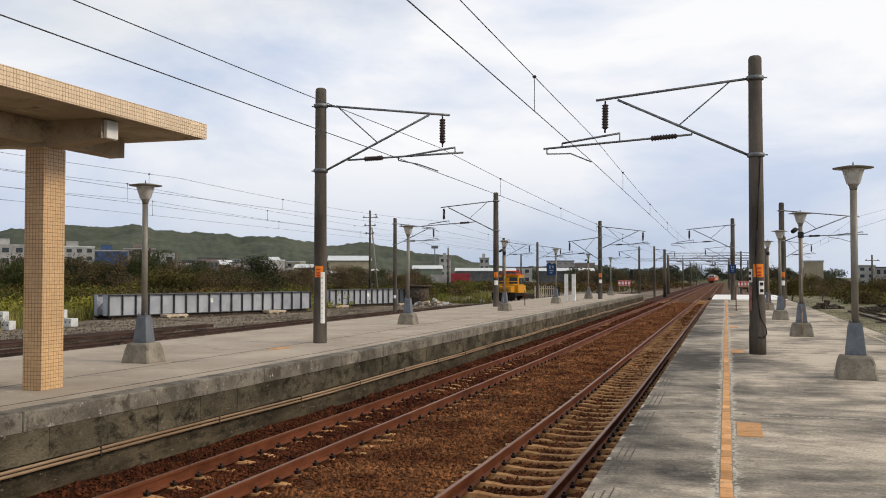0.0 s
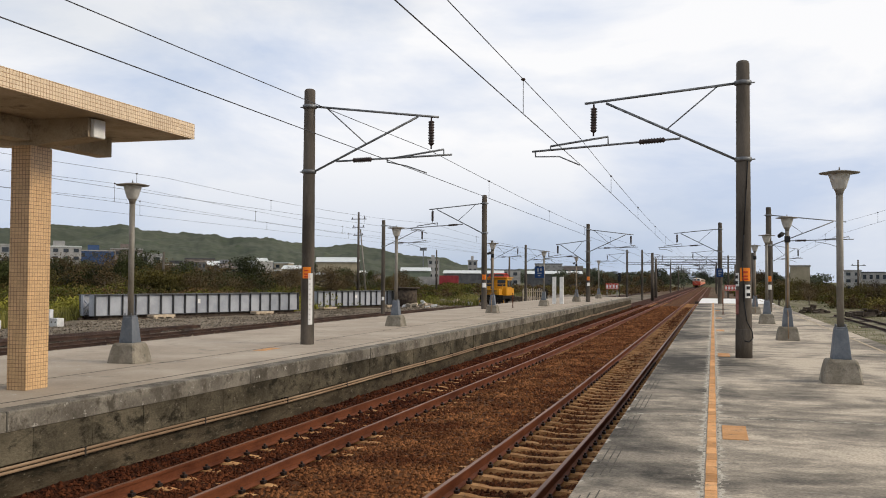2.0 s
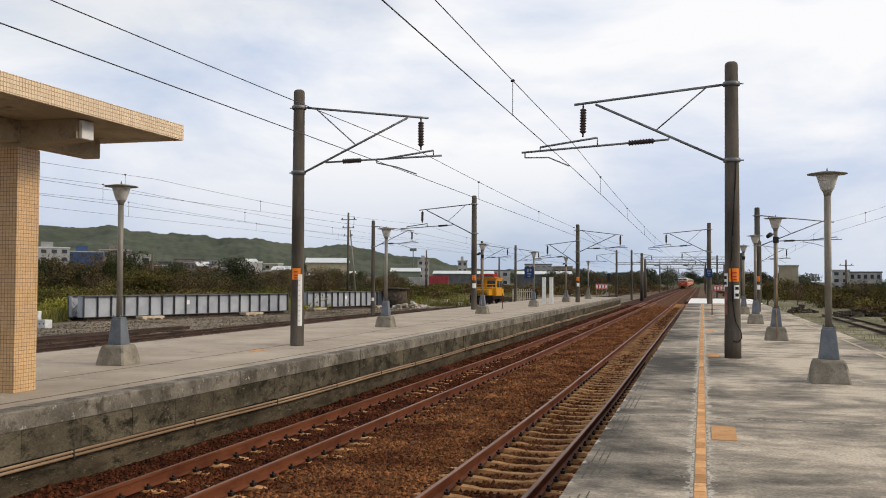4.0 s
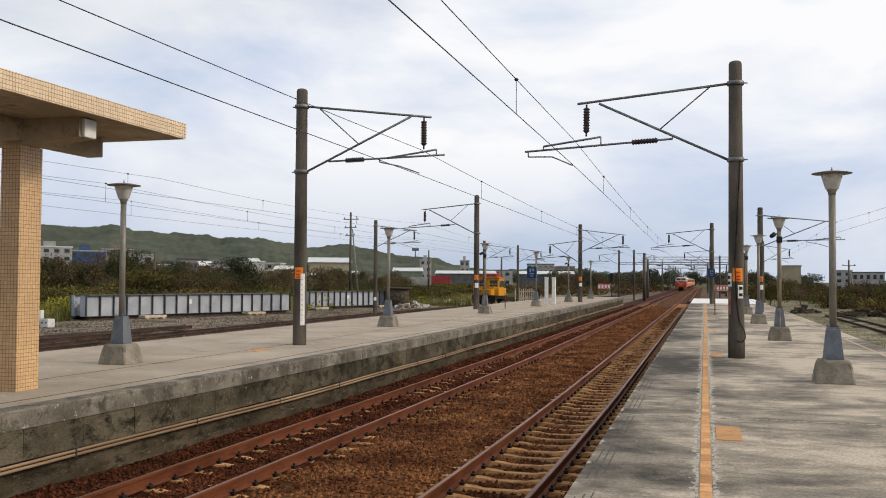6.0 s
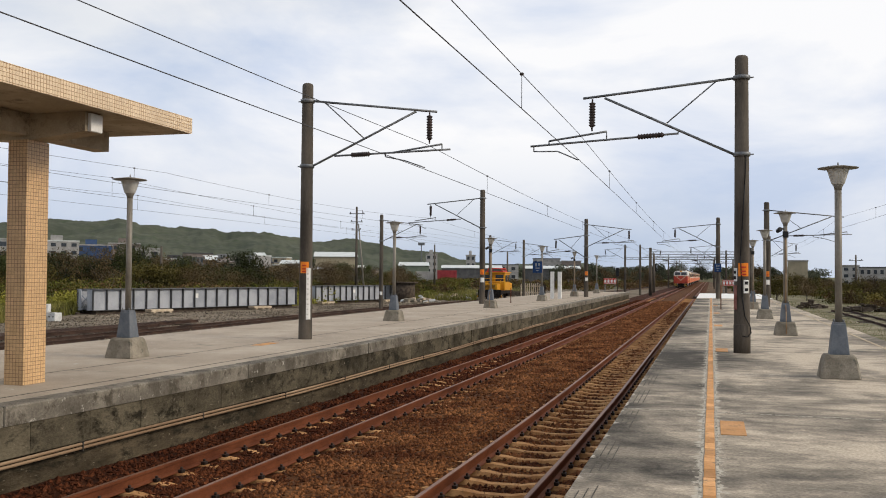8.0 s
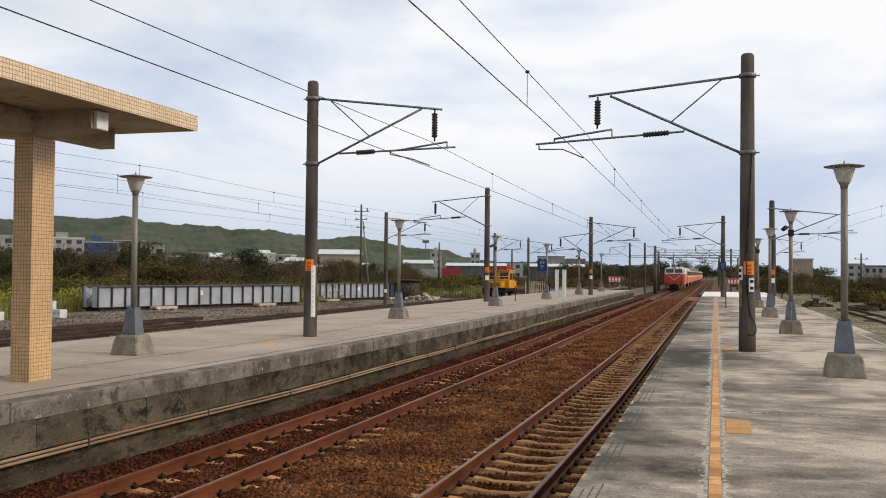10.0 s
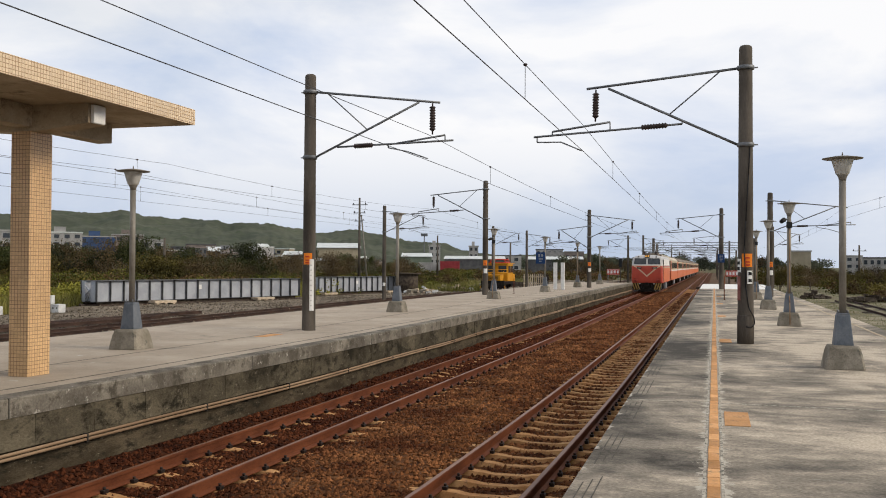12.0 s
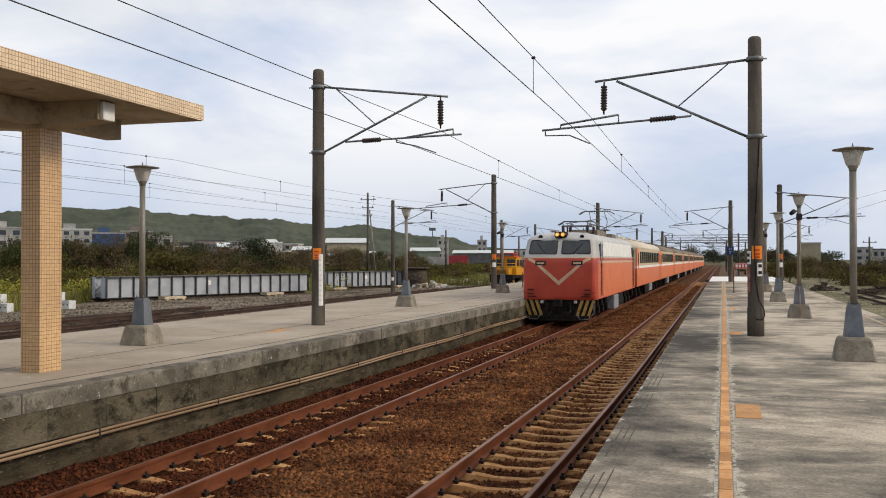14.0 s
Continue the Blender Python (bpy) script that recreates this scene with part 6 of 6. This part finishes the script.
M_B_DARK = material("dark_metal_roof", (0.07, 0.07, 0.075), (0.12, 0.12, 0.12), 0.7, scale=0.5, bump=0, grain=0.08)


def building(x, y, w, d, h, mat, roof, floors, bays, label, pitched=False, turn=None, name="house"):
    base = YARD_Z - 0.35
    turn = math.degrees(math.atan2(-x, y)) if turn is None else turn
    top = thing(name, label, "building", pose(x, y, base, 0, 0, turn))
    part("wall", box(-w / 2, w / 2, 0, d, 0, h, 0), mat, top)
    if pitched:
        bm = bmesh.new()
        rows = [[bm.verts.new((-w / 2 - 0.3, yy, h)), bm.verts.new((w / 2 + 0.3, yy, h)), bm.verts.new((w / 2 + 0.3, yy, h + 0.15)), bm.verts.new((-w / 2 - 0.3, yy, h + 0.15))] for yy in (-0.4, d + 0.4)]
        for v in rows[1]:
            v.co.z += h * 0.22
        for i in range(4):
            bm.faces.new((rows[0][i], rows[0][(i + 1) % 4], rows[1][(i + 1) % 4], rows[1][i]))
        bm.faces.new(rows[0][::-1])
        bm.faces.new(rows[1])
        bmesh.ops.recalc_face_normals(bm, faces=bm.faces[:])
        part("roof", bm, roof, top)
    else:
        part("roof", box(-w / 2 - 0.2, w / 2 + 0.2, -0.2, d + 0.2, h, h + 0.4), roof, top)
        if floors > 3:
            part("roof_hut", box(-w * 0.2, w * 0.1, d * 0.4, d * 0.7, h + 0.4, h + 2.2), mat, top)
    for i in range(floors):
        for j in range(bays):
            a = -w / 2 + w * (j + 0.5) / bays
            z = h * (i + 0.35) / floors
            ww, hh = min(w / bays * 0.5, 1.8), min(h / floors * 0.45, 1.5)
            win = part("window", box(a - ww / 2, a + ww / 2, -0.06, 0.05, z, z + hh), M_GLASS, top, "dark window")
            part("sill", box(a - ww / 2 - 0.1, a + ww / 2 + 0.1, -0.14, 0.02, z - 0.15, z - 0.02), mat, win)
    return top


for spec in (
    (-201, 223, 11, 9, 12.2, M_B_WHITE, M_B_WHITE, 4, 3, "white rendered house above the trees"),
    (-205, 258, 12.5, 10, 12.8, M_B_WHITE, M_B_ROOF, 5, 4, "white rendered apartment house above the trees"),
    (-203, 273, 12.5, 9, 11.9, M_B_BLUE, M_B_WHITE, 4, 3, "blue-clad building with a dark roof"),
    (-206, 295, 11, 9, 13.2, M_B_PINK, M_B_WHITE, 4, 2, "pinkish rendered apartment house"),
    (-178, 268, 8, 8, 10.5, M_B_WHITE, M_B_WHITE, 3, 2, "small white house among trees"),
    (-205, 344, 12, 9, 10.8, M_B_PINK, M_B_DARK, 3, 4, "grey-pink terraced house among trees"),
    (-188, 362, 10, 9, 9.8, M_B_WHITE, M_B_DARK, 3, 3, "white house among trees"),
    (-170, 385, 12, 9, 9.4, M_B_WHITE, M_B_WHITE, 3, 4, "white house with flat roof among trees"),
    (-121, 402, 5.2, 7, 11.8, M_B_WHITE, M_B_WHITE, 4, 2, "narrow white tower house"),
    (-99, 387, 4.0, 7, 11.0, M_B_WHITE, M_B_WHITE, 4, 2, "narrow white block with dark windows"),
    (-92, 420, 14, 9, 7.4, M_B_WHITE, M_B_DARK, 2, 3, "low tan building with a dark roof"),
    (-71, 444, 12, 9, 9.2, M_B_WHITE, M_B_WHITE, 2, 5, "long white building beyond the scrub"),
    (-76, 444, 13, 9, 10.6, M_B_WHITE, M_B_DARK, 3, 5, "pale terraced building on the far slope"),
    (-63, 436, 9, 8, 9.4, M_B_PINK, M_B_WHITE, 2, 3, "low pale building on the far slope"),
    (25, 299, 5.6, 9, 7.6, M_B_TAN, M_B_WHITE, 3, 0, "plain beige block beyond the trees"),
    (42, 317, 5.0, 8, 6.4, M_B_WHITE, M_B_WHITE, 3, 2, "grey-white house beyond the trees"),
    (50, 322, 9.5, 8, 5.9, M_B_WHITE, M_B_DARK, 2, 5, "long grey-white building beyond the trees"),
    (11, 330, 5.0, 8, 6.4, M_B_TAN, M_B_WHITE, 2, 2, "beige building beyond the trees"),
):
    building(*spec)
for spec in (
    (-127, 305, 15, 14, 8.8, M_B_TAN, M_B_ROOF, 1, 0, "tan warehouse with a pale metal roof"),
    (-92, 286, 9.5, 14, 5.6, M_B_GREEN, M_B_ROOF, 1, 0, "pale green warehouse with a metal roof"),
    (-84, 330, 22, 12, 5.2, M_B_DARK, M_B_ROOF, 1, 0, "long low shed with a pale roof"),
    (-56, 340, 20, 12, 5.2, M_B_DARK, M_B_ROOF, 1, 0, "long low shed with a pale roof"),
):
    building(*spec, pitched=True, name="warehouse")


rng_town = random.Random(12)
for k in range(58):
    az, R = rng_town.uniform(20.5, 33.5), rng_town.uniform(290, 440)
    small = (rng_town.choice([M_B_WHITE, M_B_PINK, M_B_TAN, M_B_PINK, M_B_DARK]), rng_town.choice([M_B_DARK, M_B_ROOF, M_B_PINK]))
    hh = rng_town.uniform(5.5, 10.6) * R / 400 * (1.0 if az > 26 else 0.72)
    building(-R * math.sin(radians(az)), R * math.cos(radians(az)), rng_town.uniform(4, 8), 8, hh, small[0], small[1], 3, rng_town.choice([0, 2, 3]),
             "small rendered house among trees on the slope", pitched=rng_town.random() < 0.5, turn=az + rng_town.uniform(-25, 25))


def container(x, y, w, h, mat, label):
    top = thing("shipping_container", label, "container", pose(x, y, YARD_Z - 0.35, 0, 0, math.degrees(math.atan2(-x, y))), group="containers")
    part("shell", box(-w / 2, w / 2, 0, 2.4, 0.1, h, 0.03), mat, top)
    for k in range(int(w / 0.4)):
        part("rib", box(-w / 2 + 0.1 + 0.4 * k, -w / 2 + 0.22 + 0.4 * k, -0.04, 0.0, 0.25, h - 0.15), mat, top)


container(-60, 212, 4.6, 3.9, M_B_RED, "dark red container among the scrub")
container(-65.5, 213, 5.0, 3.6, M_B_WHITE, "pale site cabin among the scrub")

mono = thing("lattice_tower", "thin steel lattice tower on the far slope", "tower", pose(-160, 511, 0))
part("mast", frustum(0.7, 0.7, 0.4, 0.4, -1.5, 18.0, 0), M_STEEL, mono)
part("platform", box(-1.9, 1.9, -0.6, 0.6, 18.0, 19.6), M_STEEL, mono)


# ---------------------------------------------------------------- vegetation
def leaf_material(name, c1, c2, spread=0.26, tone=0.0):
    return material(name, c1, c2, 0.7, scale=0.16, fine=1.6, bump=0, grain=0.34, island=spread, obj=tone, spec=0.1, spread=0.16)


M_LEAF = (leaf_material("green_scrub_leaf", (0.030, 0.038, 0.007), (0.118, 0.120, 0.020)),
          leaf_material("olive_scrub_leaf", (0.036, 0.031, 0.008), (0.112, 0.090, 0.021)),
          leaf_material("brown_scrub_twig", (0.045, 0.029, 0.013), (0.118, 0.073, 0.032)),
          leaf_material("fresh_bush_leaf", (0.10, 0.11, 0.016), (0.225, 0.21, 0.036)))
M_TREE_LEAF = leaf_material("dark_tree_leaf", (0.022, 0.030, 0.009), (0.058, 0.063, 0.020), 0.26, 0.45)
M_TREE_BROWN = leaf_material("thin_brown_tree_leaf", (0.050, 0.036, 0.017), (0.112, 0.078, 0.036), 0.26, 0.4)
# distance haze is mixed into this paler grey-green leaf colour
M_HAZE_LEAF = leaf_material("haze_greyed_tree_leaf", (0.040, 0.048, 0.030), (0.088, 0.096, 0.062), 0.26, 0.4)
M_BARK = material("grey_bark", (0.06, 0.05, 0.04), (0.12, 0.10, 0.08), 0.95, scale=3, grain=0.2)
M_GRASS = leaf_material("dry_grass_blade", (0.10, 0.10, 0.025), (0.21, 0.19, 0.055), 0.35)
M_GRASS_GREEN = leaf_material("short_green_grass", (0.10, 0.11, 0.035), (0.19, 0.17, 0.07), 0.35)


def leaves(rng, centres, radii, n, size):
    """Loose leaf quads filling lumps; denser towards each lump's skin."""
    k = rng.integers(0, len(centres), n)
    d = rng.normal(size=(n, 3))
    d /= np.linalg.norm(d, axis=1)[:, None]
    r = rng.uniform(0.45, 1.08, n) ** 0.6
    p = centres[k] + d * radii[k] * r[:, None]
    a = rng.normal(size=(n, 3))
    a /= np.linalg.norm(a, axis=1)[:, None]
    b = np.cross(a, rng.normal(size=(n, 3)))
    b /= np.linalg.norm(b, axis=1)[:, None]
    s = size * rng.uniform(0.5, 1.3, (n, 1))
    q = np.stack([p - a * s, p + b * s * 0.55, p + a * s, p - b * s * 0.55], 1)
    return q.reshape(-1, 3)


def quads(count):
    return np.arange(count * 4).reshape(-1, 4).tolist()


def lumps(rng, w, h, count, base=0.0):
    c = np.stack([rng.normal(0, w * 0.27, count), rng.normal(0, w * 0.27, count), base + (h - base) * rng.uniform(0.25, 0.86, count)], 1)
    taper = 1 - 0.5 * ((c[:, 2] - base) / (h - base)) ** 2
    c[:, :2] *= taper[:, None]
    r = np.stack([rng.uniform(0.15, 0.30, count) * w, rng.uniform(0.15, 0.30, count) * w, rng.uniform(0.10, 0.20, count) * h], 1)
    return c, r


TREES = []


def tree(seed, w, h, n, size, mat, label, pointed=False):
    rng = np.random.default_rng(seed)
    top = thing("tree", label, "tree", pose(0, 0, -50), group="trees beyond the railway")
    bm = tube((0, 0, -0.2), (rng.normal(0, 0.1), rng.normal(0, 0.1), h * 0.45), 0.14, 0.08, 8)
    for k in range(5):
        a = rng.uniform(0, 6.28)
        z0 = h * rng.uniform(0.2, 0.4)
        bm = tube((0, 0, z0), (w * 0.3 * math.cos(a), w * 0.3 * math.sin(a), h * rng.uniform(0.55, 0.85)), 0.06, 0.02, 6, bm=bm)
    part("trunk", bm, M_BARK, top)
    c, r = lumps(rng, w, h, 24, h * 0.15)
    if pointed:      # feathery, narrowing to a thin leader
        k = rng.uniform(0, 1, 34) ** 1.3
        a = rng.uniform(0, 6.28, 34)
        d = w * 0.46 * (1 - k) ** 0.7 * rng.uniform(0.1, 1.1, 34)
        c = np.stack([d * np.cos(a), d * np.sin(a), h * (0.18 + 0.78 * k)], 1)
        r = np.stack([w * (0.05 + 0.13 * (1 - k)), w * (0.05 + 0.13 * (1 - k)), h * (0.07 + 0.03 * (1 - k))], 1)
    v = leaves(rng, c, r, n, size)
    raw("crown", v.tolist(), quads(n), mat, top)
    TREES.append(top)


tree(1, 5.2, 5.6, 4000, 0.12, M_TREE_LEAF, "dense dark green tree among the scrub")
tree(2, 4.4, 6.6, 3600, 0.12, M_TREE_LEAF, "tall dark green tree among the scrub")
tree(3, 5.0, 5.4, 2600, 0.10, M_TREE_BROWN, "thin brownish tree among the scrub")
tree(4, 6.2, 4.8, 4000, 0.125, M_LEAF[1], "spreading olive green tree among the scrub")
tree(5, 3.6, 5.0, 2300, 0.10, M_TREE_BROWN, "slender brownish tree among the scrub")
tree(6, 5.4, 4.6, 4000, 0.12, M_LEAF[0], "round bright green tree among the scrub")

tree(9, 5.4, 6.4, 2600, 0.10, M_TREE_LEAF, "feathery pointed dark tree among the scrub", True)
tree(10, 4.6, 5.6, 1500, 0.085, M_TREE_BROWN, "half-bare reddish brown tree among the scrub")
tree(7, 5.2, 5.8, 1300, 0.21, M_HAZE_LEAF, "distant green tree along the line, leaves greyed for haze")
tree(8, 4.6, 5.4, 1100, 0.20, M_TREE_BROWN, "distant brownish tree along the line")


def polar(az, R):
    return -R * math.sin(radians(az)), R * math.cos(radians(az))


def plant_trees():
    rng = random.Random(8)
    used = [False] * len(TREES)
    spots = []
    for k in range(84):      # mixed belt behind the girders
        az = rng.uniform(27, 44)
        spots.append((az, rng.uniform(88, 150), rng.choice([0, 2, 7, 3, 2, 3, 4, 5, 0, 7, 2, 3, 1]), rng.uniform(0.68, 1.08) * (1.0 if az > 32.5 else 0.74)))
    for k in range(26):      # lower belt
        az = rng.uniform(18.5, 28)
        spots.append((az, rng.uniform(100, 170), rng.choice([0, 2, 7, 3, 7, 4, 6]), rng.uniform(0.62, 0.95)))
    for k in range(44):      # beyond the dark platform
        az = -rng.uniform(3.6, 13)
        spots.append((az, rng.uniform(105, 190), rng.choice([0, 3, 2, 7, 3, 4]), rng.uniform(0.42, 0.66) * (1.25 if az > -5.2 else 1.0)))
    for k in range(34):      # among the houses
        az = rng.uniform(20, 42)
        spots.append((az, rng.uniform(215, 330), rng.choice([8, 9, 9, 8]), rng.uniform(0.9, 1.4) * (1.0 if az > 26 else 0.75)))
    for k in range(60):      # far belt along the line
        az = rng.uniform(1.6, 9.5)
        spots.append((az, rng.uniform(240, 420), rng.choice([8, 9]), rng.uniform(0.7, 1.15)))
    for k in range(16):
        az = -rng.uniform(0.3, 3.6)
        spots.append((az, rng.uniform(250, 420), rng.choice([8, 9]), rng.uniform(1.0, 1.3)))
    for k in range(56):      # closing belt far down the line
        x, y = rng.uniform(-95, 70), rng.uniform(630, 700)
        spots.append((math.degrees(math.atan2(-x, y)), math.hypot(x, y), rng.choice([8, 8, 9]), rng.uniform(1.1, 1.9)))
    for az, R, i, s in spots:
        x, y = polar(az, R)
        if -10.5 < x < 4.5 and y < 620:
            continue
        m = pose(x, y, YARD_Z - 0.36, 0, 0, rng.uniform(0, 360))
        if used[i]:
            t = copy_thing(TREES[i], m)
        else:
            t, used[i] = TREES[i], True
            t.matrix_basis = m
        t.scale = (s * rng.uniform(0.9, 1.1), s * rng.uniform(0.9, 1.1), s)


plant_trees()


def scrub():
    rng = np.random.default_rng(21)
    verts = [[], [], [], []]

    def bush(x, y, w, h, n, size, mat):
        c, r = lumps(rng, w, h, 7)
        c[:, 2] *= 0.85
        c += (x, y, YARD_Z - 0.4)
        verts[mat].append(leaves(rng, c, r, n, size))
    for k in range(760):
        az = rng.uniform(15, 45)
        near = np.interp(az, [15, 19.5, 25, 36, 40, 45], [104, 96, 80, 68, 66, 64])
        R = near + 90 * rng.random() ** 1.2
        x, y = polar(az, R)
        tall = np.interp(az, [15, 20, 28, 45], [1.7, 2.0, 2.4, 2.6]) * (1 + 0.25 * (R - near) / 90)
        h = tall * rng.uniform(0.6, 1.15)
        bush(x, y, h * rng.uniform(1.2, 2.0), h, int(rng.integers(300, 430)), 0.105, int(rng.choice([0, 0, 1, 1, 2])))
    for k in range(430):
        x, y = rng.uniform(12.5, 38), rng.uniform(58, 150)
        h = rng.uniform(0.9, 2.0) + 0.010 * (y - 60)
        bush(x, y, h * rng.uniform(1.2, 1.9), h, 420, 0.115, int(rng.choice([0, 1, 1, 2, 1])))
    for k in range(80):      # fresh green bushes along the near edge
        az = rng.uniform(19, 44)
        near = np.interp(az, [19, 25, 36, 40, 45], [97, 78, 67, 62, 60])
        x, y = polar(az, near + rng.uniform(-3, 6))
        h = rng.uniform(1.2, 2.4)
        bush(x, y, h * rng.uniform(1.3, 1.9), h, 520, 0.085, 3)
    for k in range(260):
        az = rng.uniform(1.5, 16)
        R = rng.uniform(150, 330)
        x, y = polar(az, R)
        if x > -11:
            continue
        h = rng.uniform(1.2, 2.6)
        bush(x, y, h * 1.8, h, 160, 0.2, int(rng.choice([2, 1, 2])))
    for k in range(70):
        x, y = rng.uniform(4.5, 12), rng.uniform(140, 300)
        bush(x, y, 3.0, rng.uniform(1.0, 2.4), 120, 0.24, int(rng.choice([0, 1, 2])))
    for k in range(60):
        az, R = rng.uniform(12.5, 19), rng.uniform(175, 205)
        x, y = polar(az, R)
        bush(x, y, 5.0, rng.uniform(2.0, 3.2), 260, 0.17, int(rng.choice([0, 1, 1])))
    far = []
    for k in range(150):
        x, y = rng.uniform(-190, 75), rng.uniform(640, 730)
        c, r = lumps(rng, rng.uniform(10, 18), rng.uniform(5.5, 9.5), 8)
        c += (x, y, YARD_Z - 0.6)
        far.append(leaves(rng, c, r, 260, 0.55))
    v = np.concatenate(far)
    tagged(raw("far_woods", v.tolist(), quads(len(v) // 4), M_HAZE_LEAF, kind="stuff"), label="dark belt of woods closing the view down the line, leaves greyed for haze", category="woods")
    names = ("green_scrub", "olive_scrub", "brown_scrub", "fresh_scrub")
    words = ("tangled green scrub bushes beside the railway", "tangled olive scrub bushes beside the railway", "dry brown brushwood beside the railway", "fresh yellow-green bushes at the scrub's edge")
    for i in range(4):
        v = np.concatenate(verts[i])
        tagged(raw(names[i], v.tolist(), quads(len(v) // 4), M_LEAF[i], kind="stuff"), label=words[i], category="bushes")


scrub()


def grass(name, mat, count, spot, h0, h1, label, seed):
    rng = np.random.default_rng(seed)
    xy = np.array([spot(rng) for _ in range(count)])
    a = rng.uniform(0, 6.28, count)
    h = rng.uniform(h0, h1, count)
    w = 0.05 * h
    dx, dy = np.cos(a) * w, np.sin(a) * w
    lean = rng.normal(0, 0.3, (count, 2)) * h[:, None]
    z = np.full(count, YARD_Z - 0.05)
    q = np.stack([np.stack([xy[:, 0] - dx, xy[:, 1] - dy, z], 1), np.stack([xy[:, 0] + dx, xy[:, 1] + dy, z], 1),
                  np.stack([xy[:, 0] + lean[:, 0], xy[:, 1] + lean[:, 1], z + h], 1)], 1).reshape(-1, 3)
    tagged(raw(name, q.tolist(), np.arange(count * 3).reshape(-1, 3).tolist(), mat, kind="stuff"), label=label, category="grass")


def beyond_girders(rng):
    az = rng.uniform(14, 45)
    near = np.interp(az, [14, 19.5, 25, 36, 38, 41, 45], [92, 91, 76, 65, 60, 52, 48])
    return polar(az, near + 45 * rng.random() ** 1.6)


def verge(rng):
    return rng.uniform(4.1, 8.0) if rng.random() < 0.6 else rng.uniform(10.2, 15), rng.uniform(20, 130)


def weeds(rng):
    return rng.uniform(-33, -28.5), rng.uniform(84, 170)


grass("dry_grass", M_GRASS, 26000, beyond_girders, 0.35, 1.0, "dry yellow-green grass at the edge of the scrub", 5)
grass("green_verge", M_GRASS_GREEN, 15000, verge, 0.06, 0.28, "short patchy grass beside the platform", 6)
grass("yard_weeds", M_GRASS_GREEN, 7000, weeds, 0.2, 0.7, "rank green weeds along the siding", 7)


def motions():
    """The train runs in on the track beside the pale platform."""
    for vehicle, back in TRAIN:
        walk(vehicle, [(t, pose(LEFT_X, y + back, RAIL_Z)) for t, y in TRAIN_ROWS])


motions()
